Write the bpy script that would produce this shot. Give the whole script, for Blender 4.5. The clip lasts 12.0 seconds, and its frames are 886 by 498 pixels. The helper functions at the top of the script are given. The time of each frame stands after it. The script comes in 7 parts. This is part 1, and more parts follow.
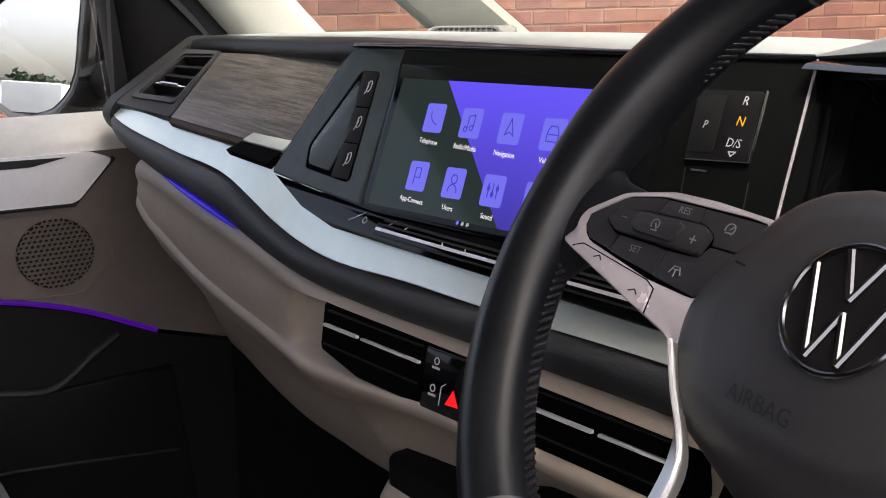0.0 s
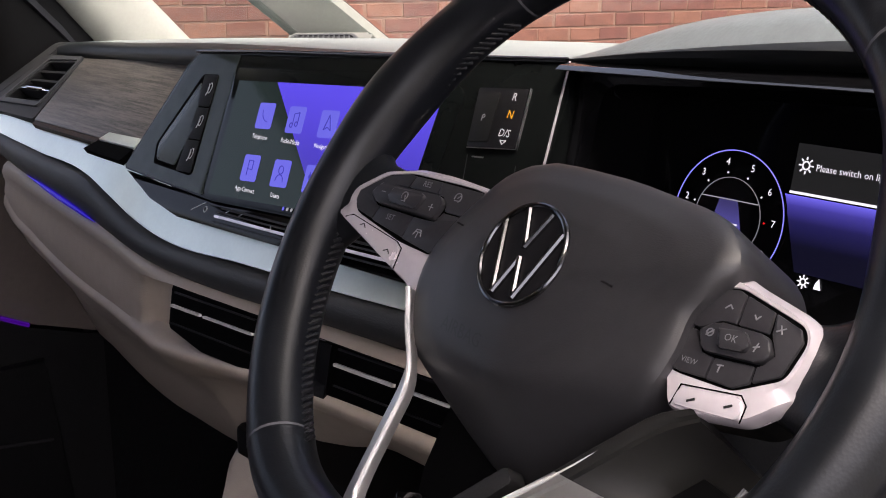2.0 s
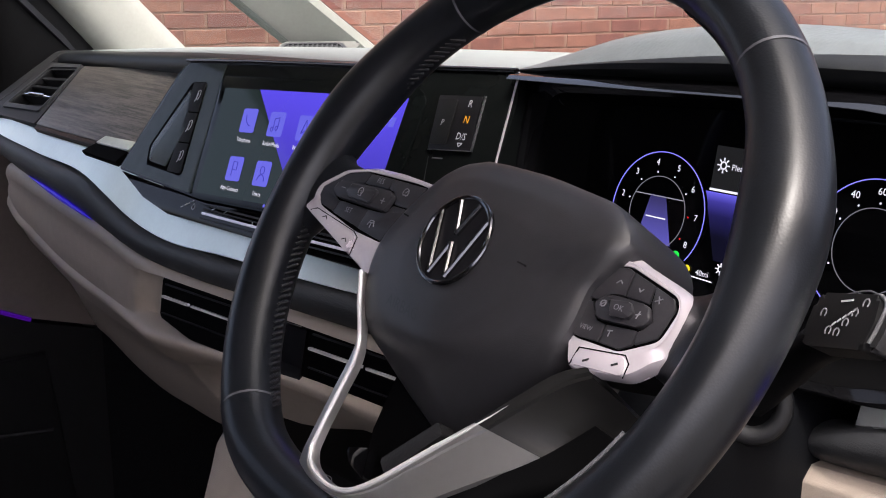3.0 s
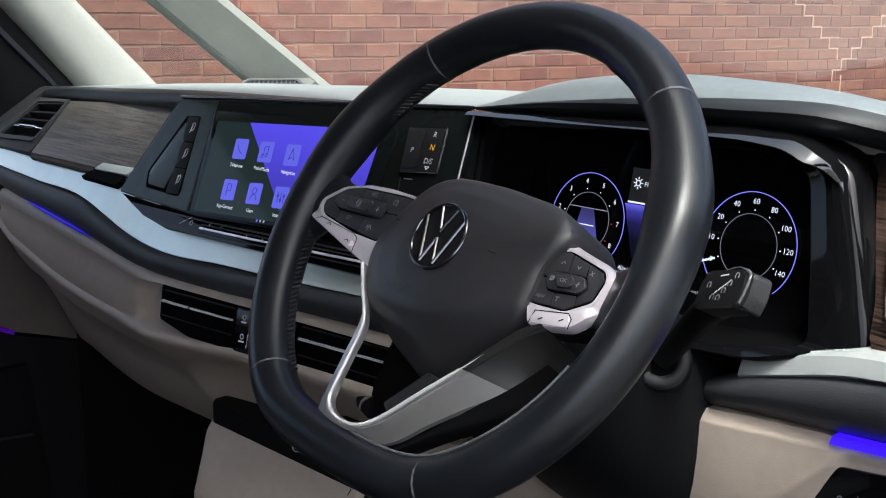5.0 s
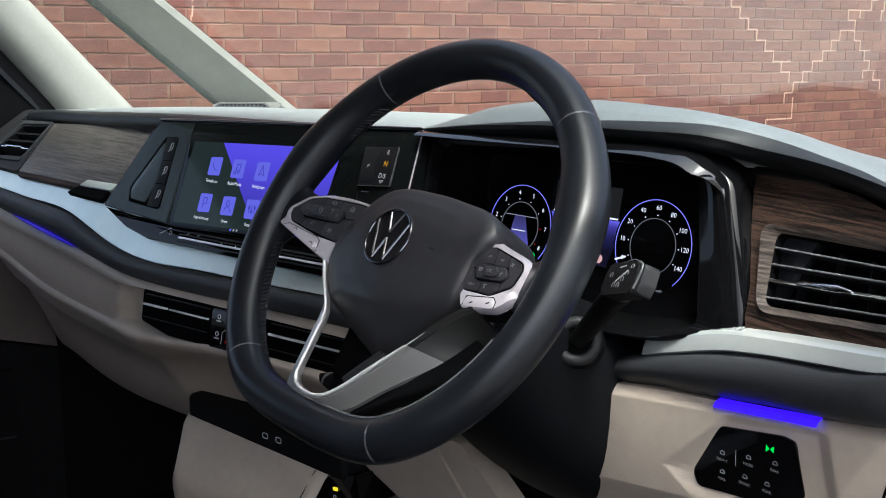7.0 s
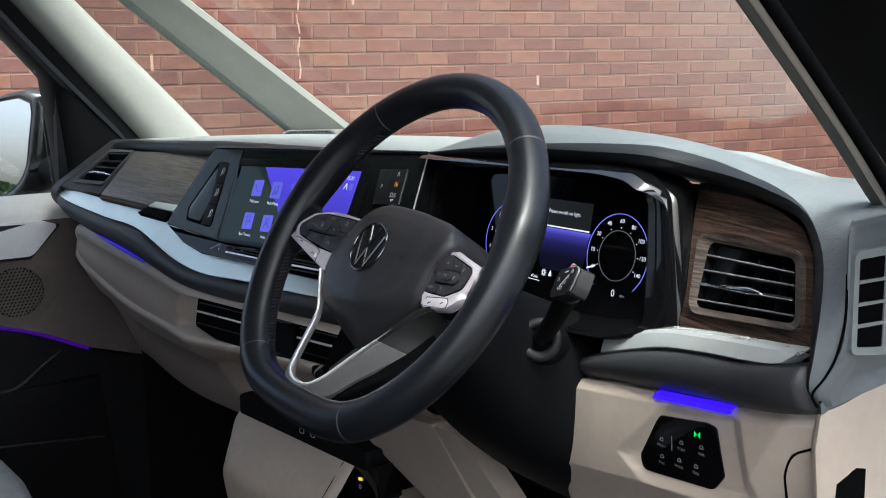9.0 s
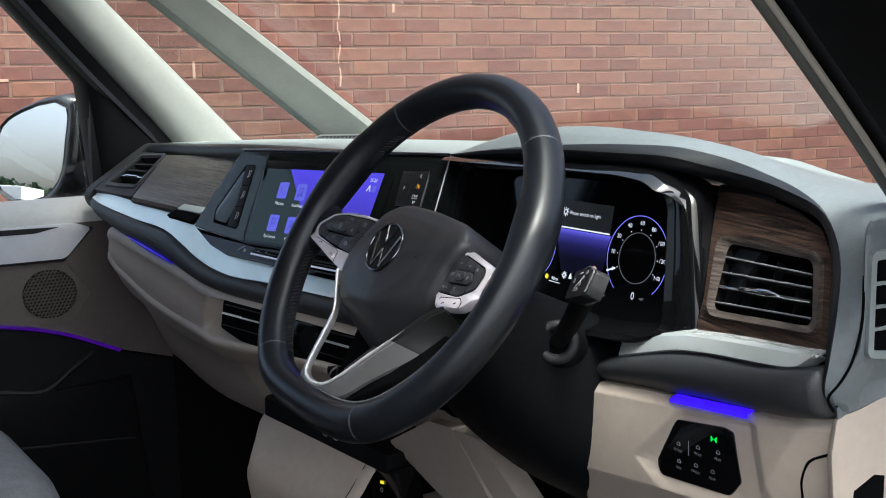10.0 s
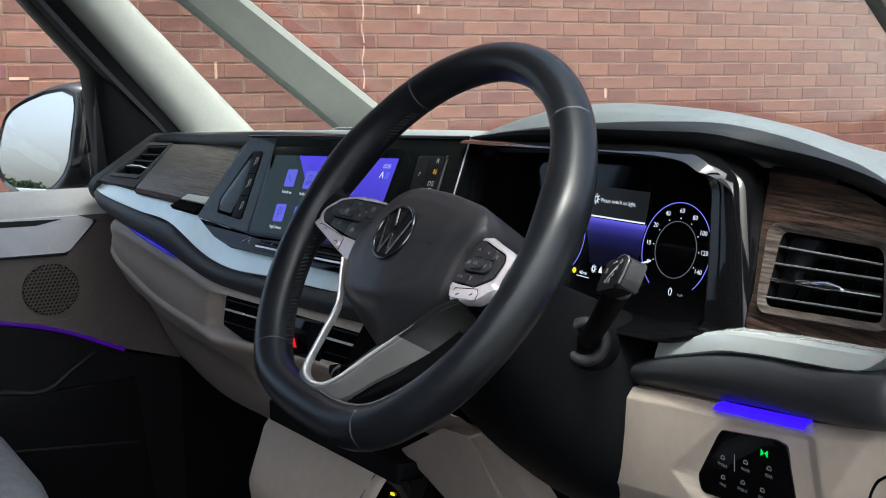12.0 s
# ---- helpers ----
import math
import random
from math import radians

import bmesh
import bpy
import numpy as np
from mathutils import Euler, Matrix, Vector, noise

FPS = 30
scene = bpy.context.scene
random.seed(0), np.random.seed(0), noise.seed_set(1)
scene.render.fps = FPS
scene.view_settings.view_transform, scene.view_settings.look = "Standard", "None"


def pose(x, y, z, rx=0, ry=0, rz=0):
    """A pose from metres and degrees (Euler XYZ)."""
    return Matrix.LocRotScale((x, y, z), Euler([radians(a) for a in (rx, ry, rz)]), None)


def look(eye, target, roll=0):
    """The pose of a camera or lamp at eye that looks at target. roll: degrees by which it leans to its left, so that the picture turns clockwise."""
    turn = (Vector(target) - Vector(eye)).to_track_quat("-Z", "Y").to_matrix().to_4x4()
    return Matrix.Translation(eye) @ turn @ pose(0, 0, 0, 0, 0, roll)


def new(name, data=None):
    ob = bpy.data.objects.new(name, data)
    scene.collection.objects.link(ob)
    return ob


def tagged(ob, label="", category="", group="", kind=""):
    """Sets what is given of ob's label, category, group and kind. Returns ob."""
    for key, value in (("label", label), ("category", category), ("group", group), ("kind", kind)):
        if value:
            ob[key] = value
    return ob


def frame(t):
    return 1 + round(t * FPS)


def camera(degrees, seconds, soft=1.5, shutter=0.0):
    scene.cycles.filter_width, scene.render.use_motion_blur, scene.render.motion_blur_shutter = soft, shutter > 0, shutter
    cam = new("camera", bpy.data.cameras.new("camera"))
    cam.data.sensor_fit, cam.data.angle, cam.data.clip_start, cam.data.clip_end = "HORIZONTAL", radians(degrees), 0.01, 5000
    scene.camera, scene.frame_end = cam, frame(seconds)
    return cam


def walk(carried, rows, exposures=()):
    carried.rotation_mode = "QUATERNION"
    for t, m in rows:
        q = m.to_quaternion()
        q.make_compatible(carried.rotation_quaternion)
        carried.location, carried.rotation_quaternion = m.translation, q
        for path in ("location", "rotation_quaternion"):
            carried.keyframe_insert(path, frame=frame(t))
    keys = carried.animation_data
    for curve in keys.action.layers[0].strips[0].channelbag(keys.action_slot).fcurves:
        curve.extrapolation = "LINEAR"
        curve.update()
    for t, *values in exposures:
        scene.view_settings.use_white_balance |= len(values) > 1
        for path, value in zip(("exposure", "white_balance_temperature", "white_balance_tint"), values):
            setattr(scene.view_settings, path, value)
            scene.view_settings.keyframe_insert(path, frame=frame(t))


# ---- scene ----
cam = camera(42.99, 12.0, soft=1.0)
PATH = [
    (0, (0.6112, -0.1420, 1.4054), (-1.0210, 0.9006, 0.9066), -0.36),
    (0.5, (0.6290, -0.1470, 1.4044), (-0.9712, 0.9482, 0.9149), -0.27),
    (1, (0.6493, -0.1480, 1.4038), (-0.9183, 0.9955, 0.9189), -0.12),
    (1.5, (0.6769, -0.1482, 1.4069), (-0.8698, 1.0236, 0.9224), -0.11),
    (2, (0.7260, -0.1478, 1.4111), (-0.8108, 1.0352, 0.9226), -0.09),
    (2.5, (0.7644, -0.1598, 1.4166), (-0.7750, 1.0206, 0.9299), -0.16),
    (3, (0.8014, -0.1700, 1.4201), (-0.7401, 1.0108, 0.9411), -0.02),
    (3.2, (0.8173, -0.1788, 1.4244), (-0.7190, 1.0085, 0.9443), -0.11),
    (4.8, (0.9091, -0.2972, 1.4375), (-0.5688, 0.9800, 1.0082), 0.29),
    (5, (0.9179, -0.3093, 1.4400), (-0.5485, 0.9826, 1.0149), 0.47),
    (5.5, (0.9402, -0.3381, 1.4448), (-0.5027, 0.9844, 1.0340), 0.56),
    (6, (0.9650, -0.3653, 1.4462), (-0.4610, 0.9790, 1.0470), 0.61),
    (6.5, (0.9942, -0.3850, 1.4495), (-0.4265, 0.9671, 1.0573), 0.63),
    (7, (1.0293, -0.3903, 1.4516), (-0.4021, 0.9520, 1.0651), 0.57),
    (7.2, (1.0510, -0.3922, 1.4508), (-0.3928, 0.9388, 1.0712), 0.43),
    (8.8, (1.1940, -0.3761, 1.4634), (-0.3696, 0.8201, 1.1110), -0.67),
    (9, (1.2000, -0.3745, 1.4624), (-0.3763, 0.8068, 1.1163), -0.70),
    (9.5, (1.2059, -0.3651, 1.4580), (-0.3977, 0.7822, 1.1228), -0.73),
    (10, (1.2098, -0.3531, 1.4540), (-0.4133, 0.7682, 1.1246), -0.70),
    (10.5, (1.2014, -0.3327, 1.4472), (-0.4353, 0.7701, 1.1231), -0.58),
    (11, (1.1842, -0.3154, 1.4396), (-0.4624, 0.7736, 1.1195), -0.54),
    (11.5, (1.1613, -0.3022, 1.4295), (-0.4889, 0.7824, 1.1126), -0.38),
    (12, (1.1327, -0.2924, 1.4200), (-0.5163, 0.7949, 1.1063), -0.21),
]
walk(cam, [(t, look(eye, goal, roll)) for t, eye, goal, roll in PATH], [(0, 2.36, 6900, 8), (1, 2.27, 6900, 10), (2.5, 2.13, 6600, 12), (5, 2.03, 6000, 1), (12, 1.97, 5950, -2)])

# ---- light ----
world = bpy.data.worlds.new("sky")
scene.world = world
world.use_nodes = True
wn = world.node_tree.nodes
sky = wn.new("ShaderNodeTexSky")
sky.sky_type = "NISHITA"
sky.sun_disc = False
sky.sun_elevation, sky.sun_rotation = radians(65), radians(123)
sky.air_density, sky.dust_density, sky.ozone_density = 0.30, 6.0, 0.0
wn["Background"].inputs["Strength"].default_value = 0.165
world.node_tree.links.new(sky.outputs["Color"], wn["Background"].inputs["Color"])

sun_data = bpy.data.lights.new("sun", "SUN")
sun_data.energy, sun_data.angle, sun_data.color = 1.35, radians(20), (1.0, 0.97, 0.92)
sun = new("sun", sun_data)
# the sun stands behind the open driver's side and shines on the wall
sun.matrix_world = look((1.25, -0.80, 3.2), (0, 0, 0))


# ---- materials ----
def mat(name, color, rough=0.5, metal=0.0, vary=0.08, scale=30.0, bump=0.0, bscale=400.0, coat=0.0, stretch=None, spec=0.5, second=None, rvary=0.08):
    """A node material: colour mottled at two scales, roughness that varies, fine relief."""
    m = bpy.data.materials.new(name)
    m.use_nodes = True
    nt = m.node_tree
    nd, lk = nt.nodes, nt.links
    b = nd["Principled BSDF"]
    b.inputs["Metallic"].default_value = metal
    b.inputs["Specular IOR Level"].default_value = spec
    b.inputs["Coat Weight"].default_value = coat
    b.inputs["Coat Roughness"].default_value = 0.03
    tc = nd.new("ShaderNodeTexCoord")
    mp = nd.new("ShaderNodeMapping")
    lk.new(tc.outputs["Object"], mp.inputs["Vector"])
    if stretch:
        mp.inputs["Scale"].default_value = stretch
    n1, n2 = nd.new("ShaderNodeTexNoise"), nd.new("ShaderNodeTexNoise")
    n1.inputs["Scale"].default_value, n1.inputs["Detail"].default_value = scale, 6
    n2.inputs["Scale"].default_value, n2.inputs["Detail"].default_value = scale * 7, 3
    for n in (n1, n2):
        lk.new(mp.outputs["Vector"], n.inputs["Vector"])
    mx = nd.new("ShaderNodeMix")
    mx.data_type = "FLOAT"
    mx.inputs["Factor"].default_value = 0.4
    lk.new(n1.outputs["Fac"], mx.inputs["A"])
    lk.new(n2.outputs["Fac"], mx.inputs["B"])
    ramp = nd.new("ShaderNodeValToRGB")
    c = np.array(color)
    hi = np.array(second) if second else np.clip(c * (1 + vary), 0, 1)
    lo = c if second else c * (1 - vary)
    ramp.color_ramp.elements[0].position, ramp.color_ramp.elements[1].position = 0.36, 0.64
    ramp.color_ramp.elements[0].color = (*lo, 1)
    ramp.color_ramp.elements[1].color = (*hi, 1)
    lk.new(mx.outputs["Result"], ramp.inputs["Fac"])
    lk.new(ramp.outputs["Color"], b.inputs["Base Color"])
    mr = nd.new("ShaderNodeMapRange")
    mr.inputs["To Min"].default_value = max(0.0, rough - rvary * 0.5)
    mr.inputs["To Max"].default_value = min(1.0, rough + rvary * 0.5)
    lk.new(n1.outputs["Fac"], mr.inputs["Value"])
    lk.new(mr.outputs["Result"], b.inputs["Roughness"])
    if bump:
        vb = nd.new("ShaderNodeTexVoronoi")
        vb.inputs["Scale"].default_value = bscale
        lk.new(mp.outputs["Vector"], vb.inputs["Vector"])
        bp = nd.new("ShaderNodeBump")
        bp.inputs["Strength"].default_value, bp.inputs["Distance"].default_value = bump, 0.0004
        lk.new(vb.outputs["Distance"], bp.inputs["Height"])
        lk.new(bp.outputs["Normal"], b.inputs["Normal"])
    return m


LAMP = 0.27  # displays against daylight


def glow(name, color, strength, rough=0.2):
    m = bpy.data.materials.new(name)
    m.use_nodes = True
    b = m.node_tree.nodes["Principled BSDF"]
    b.inputs["Base Color"].default_value = (0.01, 0.01, 0.01, 1)
    b.inputs["Roughness"].default_value = rough
    b.inputs["Specular IOR Level"].default_value = 0.14
    b.inputs["Emission Color"].default_value = (*color, 1)
    b.inputs["Emission Strength"].default_value = strength * LAMP
    return m


def wood(name, dark, light, rough=0.38, grain=(1.7, 5, 80), spec=0.6):
    m = mat(name, dark, rough, 0, scale=9, stretch=grain, second=light, rvary=0.3, spec=spec)
    m.node_tree.nodes["Color Ramp"].color_ramp.elements[0].position = 0.42
    m.node_tree.nodes["Color Ramp"].color_ramp.elements[1].position = 0.60
    nd, lk = m.node_tree.nodes, m.node_tree.links
    bp = nd.new("ShaderNodeBump")
    bp.inputs["Strength"].default_value, bp.inputs["Distance"].default_value = 0.5, 0.0008
    for n in nd:
        if n.type == "MIX":
            lk.new(n.outputs["Result"], bp.inputs["Height"])
    lk.new(bp.outputs["Normal"], nd["Principled BSDF"].inputs["Normal"])
    return m


def pane(name, tint=(1, 1, 1), base=0.035):
    m = bpy.data.materials.new(name)
    m.use_nodes = True
    nd, lk = m.node_tree.nodes, m.node_tree.links
    nd.remove(nd["Principled BSDF"])
    tr, gl, mx, lw, pw, ad = (nd.new("ShaderNode" + k) for k in ("BsdfTransparent", "BsdfGlossy", "MixShader", "LayerWeight", "Math", "Math"))
    tr.inputs["Color"].default_value = (*tint, 1)
    gl.inputs["Roughness"].default_value = 0.02
    lw.inputs["Blend"].default_value = 0.5
    pw.operation, ad.operation = "POWER", "MULTIPLY_ADD"
    pw.inputs[1].default_value, ad.inputs[1].default_value, ad.inputs[2].default_value = 5.0, 0.9, base
    lk.new(lw.outputs["Facing"], pw.inputs[0])
    lk.new(pw.outputs["Value"], ad.inputs[0])
    lk.new(ad.outputs["Value"], mx.inputs["Fac"])
    lk.new(tr.outputs["BSDF"], mx.inputs[1])
    lk.new(gl.outputs["BSDF"], mx.inputs[2])
    lk.new(mx.outputs["Shader"], nd["Material Output"].inputs["Surface"])
    return m


def by_random(m, island=False, low=0.7, high=1.25, hue=0.008):
    """Lets colour differ from piece to piece."""
    nd, lk = m.node_tree.nodes, m.node_tree.links
    b = nd["Principled BSDF"]
    src = b.inputs["Base Color"].links[0].from_socket
    rnd = nd.new("ShaderNodeNewGeometry" if island else "ShaderNodeObjectInfo")
    out = rnd.outputs["Random Per Island" if island else "Random"]
    hs = nd.new("ShaderNodeHueSaturation")
    v, h = nd.new("ShaderNodeMapRange"), nd.new("ShaderNodeMapRange")
    v.inputs["To Min"].default_value, v.inputs["To Max"].default_value = low, high
    h.inputs["To Min"].default_value, h.inputs["To Max"].default_value = 0.5 - hue, 0.5 + hue * 0.4
    lk.new(out, v.inputs["Value"])
    lk.new(out, h.inputs["Value"])
    lk.new(v.outputs["Result"], hs.inputs["Value"])
    lk.new(h.outputs["Result"], hs.inputs["Hue"])
    lk.new(src, hs.inputs["Color"])
    lk.new(hs.outputs["Color"], b.inputs["Base Color"])
    return m


LEATHER = mat("black_leather", (0.0070, 0.0080, 0.0105), 0.33, spec=0.42, vary=0.25, scale=25, bump=0.10, bscale=900, rvary=0.12)
AIRBAG = mat("soft_black_plastic", (0.023, 0.0225, 0.0255), 0.44, spec=0.65, vary=0.12, scale=30, bump=0.10, bscale=1400)
PAD = mat("dark_soft_pad", (0.030, 0.031, 0.034), 0.55, spec=0.4, vary=0.15, scale=20, bump=0.35, bscale=700)
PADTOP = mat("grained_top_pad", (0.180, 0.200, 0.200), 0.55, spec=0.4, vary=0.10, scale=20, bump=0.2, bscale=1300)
BEIGE = mat("beige_plastic", (0.370, 0.312, 0.262), 0.50, vary=0.06, scale=14, bump=0.22, bscale=900)
FABRIC = mat("pale_pillar_trim", (0.295, 0.299, 0.270), 0.75, vary=0.05, scale=30, bump=0.2, bscale=1200)
SILVER = mat("satin_silver_trim", (0.85, 0.92, 0.86), 0.30, 0.45, vary=0.03, scale=40, rvary=0.02)
# the fork's upper end: its shaded side put into a darker colour
FORKSHADE = mat("satin_return_shade", (0.012, 0.0118, 0.0118), 0.44, spec=0.2, vary=0.04, scale=40)
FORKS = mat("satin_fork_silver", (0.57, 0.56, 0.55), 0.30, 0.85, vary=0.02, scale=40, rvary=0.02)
BADGE = mat("dark_chrome", (0.16, 0.16, 0.17), 0.20, 1.0, vary=0.02)
POLISH = mat("polished_edge", (0.86, 0.86, 0.87), 0.16, 0.35, vary=0.02)
PADMID = mat("grey_grained_pad", (0.026, 0.027, 0.030), 0.45, vary=0.1, scale=20, bump=0.3, bscale=900, spec=0.45)
# pad grain with the shade of the overhanging lips put into the colour
PADLIP = mat("grained_lip_shade", (0.0060, 0.0072, 0.0088), 0.45, vary=0.1, scale=20, bump=0.08, bscale=420, spec=0.45)
WSILVER = mat("satin_wheel_silver", (0.79, 0.73, 0.78), 0.27, 0.45, vary=0.04, scale=40, rvary=0.03)
CHROME = mat("bright_chrome", (0.72, 0.73, 0.75), 0.10, 1.0, vary=0.02)
GLOSS = mat("gloss_black", (0.003, 0.003, 0.0035), 0.06, vary=0.2, scale=8, spec=0.26, rvary=0.03)
KEYMAT = mat("key_black", (0.0085, 0.0082, 0.0095), 0.42, spec=0.22, vary=0.15, scale=60)
WKEY = mat("wheel_key_black", (0.026, 0.025, 0.029), 0.42, spec=0.4, vary=0.12, scale=60)
BLACK = mat("matt_black_plastic", (0.006, 0.006, 0.0065), 0.6, spec=0.25, vary=0.2, scale=40, bump=0.15, bscale=900)
DARK = mat("dark_grey_trim", (0.014, 0.014, 0.0155), 0.60, spec=0.35, vary=0.15, scale=20, bump=0.2, bscale=700)
SCREENGLASS = mat("coated_screen_glass", (0.004, 0.005, 0.005), 0.10, vary=0.2, scale=8, spec=0.12, rvary=0.03)
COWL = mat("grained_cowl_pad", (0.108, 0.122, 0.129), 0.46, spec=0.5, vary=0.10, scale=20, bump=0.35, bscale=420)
HOUSING = mat("gloss_screen_bezel", (0.0042, 0.0050, 0.0050), 0.10, vary=0.15, scale=10, spec=0.12, rvary=0.04)
SLATEDGE = mat("slat_edge_grey", (0.10, 0.10, 0.105), 0.3, vary=0.05)
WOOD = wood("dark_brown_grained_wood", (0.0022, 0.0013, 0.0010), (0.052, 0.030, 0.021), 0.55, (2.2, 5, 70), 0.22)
# paler wood that paints the highlight on the vent's bevelled lip
LIPLIGHT = wood("wood_lip_highlight", (0.012, 0.009, 0.0075), (0.085, 0.068, 0.058), 0.38, (2.2, 5, 70), 0.4)
# passenger veneer: the windscreen's grey sheen is put into the wood colour
SHEENWOOD = wood("wood_with_grey_sheen", (0.030, 0.027, 0.024), (0.17, 0.152, 0.135))
SEAT = mat("grey_seat_fabric", (0.22, 0.225, 0.245), 0.85, vary=0.15, scale=60, bump=0.5, bscale=800)
CARPET = mat("black_carpet", (0.007, 0.007, 0.008), 0.95, spec=0.1, vary=0.3, scale=150, bump=0.6, bscale=900)
DOORTRIM = mat("brown_grey_door_trim", (0.142, 0.116, 0.103), 0.6, vary=0.08, scale=18, bump=0.25, bscale=800)
DOORTOP = mat("grey_door_top", (0.58, 0.575, 0.555), 0.5, vary=0.06, scale=18, bump=0.25, bscale=800)
INLAY = mat("pale_silver_inlay", (0.80, 0.79, 0.82), 0.42, 0.0, vary=0.04, scale=40)
PAINT = mat("black_car_paint", (0.010, 0.010, 0.012), 0.10, vary=0.1, coat=1.0)
MIRROR = mat("mirror_silvering", (0.88, 0.90, 0.91), 0.0, 1.0, vary=0.0, rvary=0.0)
RUBBER = mat("black_rubber_seal", (0.006, 0.006, 0.007), 0.45, spec=0.35, vary=0.2, scale=50)
# SILVER's trim again, darker for the dimmer reflections on the driver's side
TRIMMETAL = mat("satin_trim_dim_copy", (0.78, 0.82, 0.81), 0.24, 0.65, vary=0.02, scale=40, rvary=0.01)
PILLARTRIM = mat("beige_pillar_strip", (0.50, 0.45, 0.39), 0.6, vary=0.06, scale=30, bump=0.15, bscale=900)
PILLAREDGE = mat("grey_pillar_edge", (0.105, 0.105, 0.095), 0.6, vary=0.08, scale=30, bump=0.15, bscale=900)
GLOSSHOOD = mat("gloss_black_hood", (0.003, 0.003, 0.0035), 0.07, vary=0.2, scale=8, spec=0.7, rvary=0.02, coat=1.0)
# gloss bezel's wing: the grey-green it reflects is painted as base colour
WING = mat("bezel_wing_reflection", (0.030, 0.038, 0.033), 0.24, vary=0.15, scale=10, spec=0.28, rvary=0.05)
SEALS = mat("grey_black_door_seal", (0.022, 0.022, 0.026), 0.5, spec=0.4, vary=0.2, scale=50)
HEADLINER = mat("pale_headliner", (0.46, 0.45, 0.43), 0.9, vary=0.05, scale=60)
BRICK = by_random(mat("red_brick", (0.148, 0.0620, 0.0430), 0.88, vary=0.22, scale=14, bump=0.5, bscale=160), low=0.72, high=1.14, hue=0.012)
BRICKS = by_random(mat("red_brick_joined", (0.148, 0.0620, 0.0430), 0.88, vary=0.22, scale=14, bump=0.5, bscale=160), True, low=0.72, high=1.14, hue=0.012)
MORTAR = mat("mortar", (0.165, 0.096, 0.070), 0.95, vary=0.18, scale=10, bump=0.8, bscale=200)
WHITEM = mat("pale_repointed_mortar", (0.42, 0.27, 0.20), 0.9, vary=0.1, scale=30, bump=0.6, bscale=200)
ASPHALT = mat("worn_tarmac", (0.085, 0.083, 0.080), 0.9, vary=0.3, scale=3, bump=1.0, bscale=90)
RENDERW = mat("white_cladding", (0.7, 0.7, 0.68), 0.7, vary=0.08, scale=1.5)
LEAF = mat("leaf_green", (0.05, 0.085, 0.035), 0.8, vary=0.4, scale=4)
BARK = mat("bark", (0.09, 0.07, 0.05), 0.9, vary=0.3, scale=10)
GLASS = pane("window_glass", (0.97, 0.985, 0.975))
TINTED = pane("tinted_quarter_glass", (0.84, 0.87, 0.86))
SCREENPANE = pane("windscreen_glass", (0.96, 0.975, 0.965), 0.042)
G_ICON = glow("icon_violet", (0.120, 0.115, 0.66), 1.0)
G_WHITE = glow("display_white", (0.86, 0.84, 0.95), 1.0)
G_DIM = glow("display_grey", (0.34, 0.34, 0.38), 0.8)
G_FAINT = glow("display_faint", (0.20, 0.20, 0.23), 0.7)
G_RING = glow("gauge_ring_blue", (0.24, 0.23, 0.92), 1.0)
G_AMBER = glow("amber_lamp", (0.95, 0.42, 0.02), 1.0)
G_YELLOW = glow("yellow_lamp", (0.90, 0.70, 0.03), 1.0)
G_GREEN = glow("green_lamp", (0.02, 0.75, 0.08), 1.0)
G_RED = glow("red_lamp", (0.80, 0.01, 0.015), 1.0)
G_PINK = glow("pink_lamp", (0.75, 0.40, 0.42), 0.9)
G_BLUE = glow("blue_led", (0.030, 0.004, 1.0), 1.8)
G_BLUE2 = glow("dim_blue_led", (0.03, 0.004, 0.9), 0.32)
SHROUD = mat("shroud_plastic", (0.0034, 0.0038, 0.0048), 0.6, spec=0.10, vary=0.15, scale=30, bump=0.2, bscale=700)
# near-black for gaps and recesses: their shade is put into the colour
VOID = mat("deep_shade_black", (0.0016, 0.0016, 0.0019), 0.9, vary=0.1, spec=0.04)
FRAMEB = mat("black_frame_trim", (0.0032, 0.0032, 0.0036), 0.6, vary=0.15, spec=0.12)
# for the rim's seams and for the painted highlight on its inner edge
SEAMM = mat("leather_seam_and_glint", (0.10, 0.10, 0.11), 0.5, vary=0.1)
THREAD = mat("black_thread", (0.020, 0.020, 0.023), 0.4, vary=0.1)
EMBOSS = mat("embossed_black", (0.014, 0.014, 0.016), 0.30, vary=0.05)
MARKMID = mat("printed_soft_mark", (0.20, 0.20, 0.215), 0.5, vary=0.02)
G_PURPLE = glow("purple_led", (0.12, 0.004, 0.55), 0.26)
MARK = mat("printed_white_mark", (0.55, 0.55, 0.58), 0.5, vary=0.02)
MARKDIM = mat("printed_grey_mark", (0.05, 0.05, 0.055), 0.5, vary=0.02)


def display(name, dark, light, axis, lo, hi, strength, power=1.0):
    """A lit display whose colour runs from dark to light along one axis of the place."""
    m = glow(name, light, strength, 0.08)
    nd, lk = m.node_tree.nodes, m.node_tree.links
    tc, sp, mr, rp = (nd.new("ShaderNode" + k) for k in ("TexCoord", "SeparateXYZ", "MapRange", "ValToRGB"))
    lk.new(tc.outputs["Object"], sp.inputs["Vector"])
    lk.new(sp.outputs[axis], mr.inputs["Value"])
    mr.inputs["From Min"].default_value, mr.inputs["From Max"].default_value = lo, hi
    rp.color_ramp.elements[0].color, rp.color_ramp.elements[1].color = (*dark, 1), (*light, 1)
    lk.new(mr.outputs["Result"], rp.inputs["Fac"])
    lk.new(rp.outputs["Color"], nd["Principled BSDF"].inputs["Emission Color"])
    return m


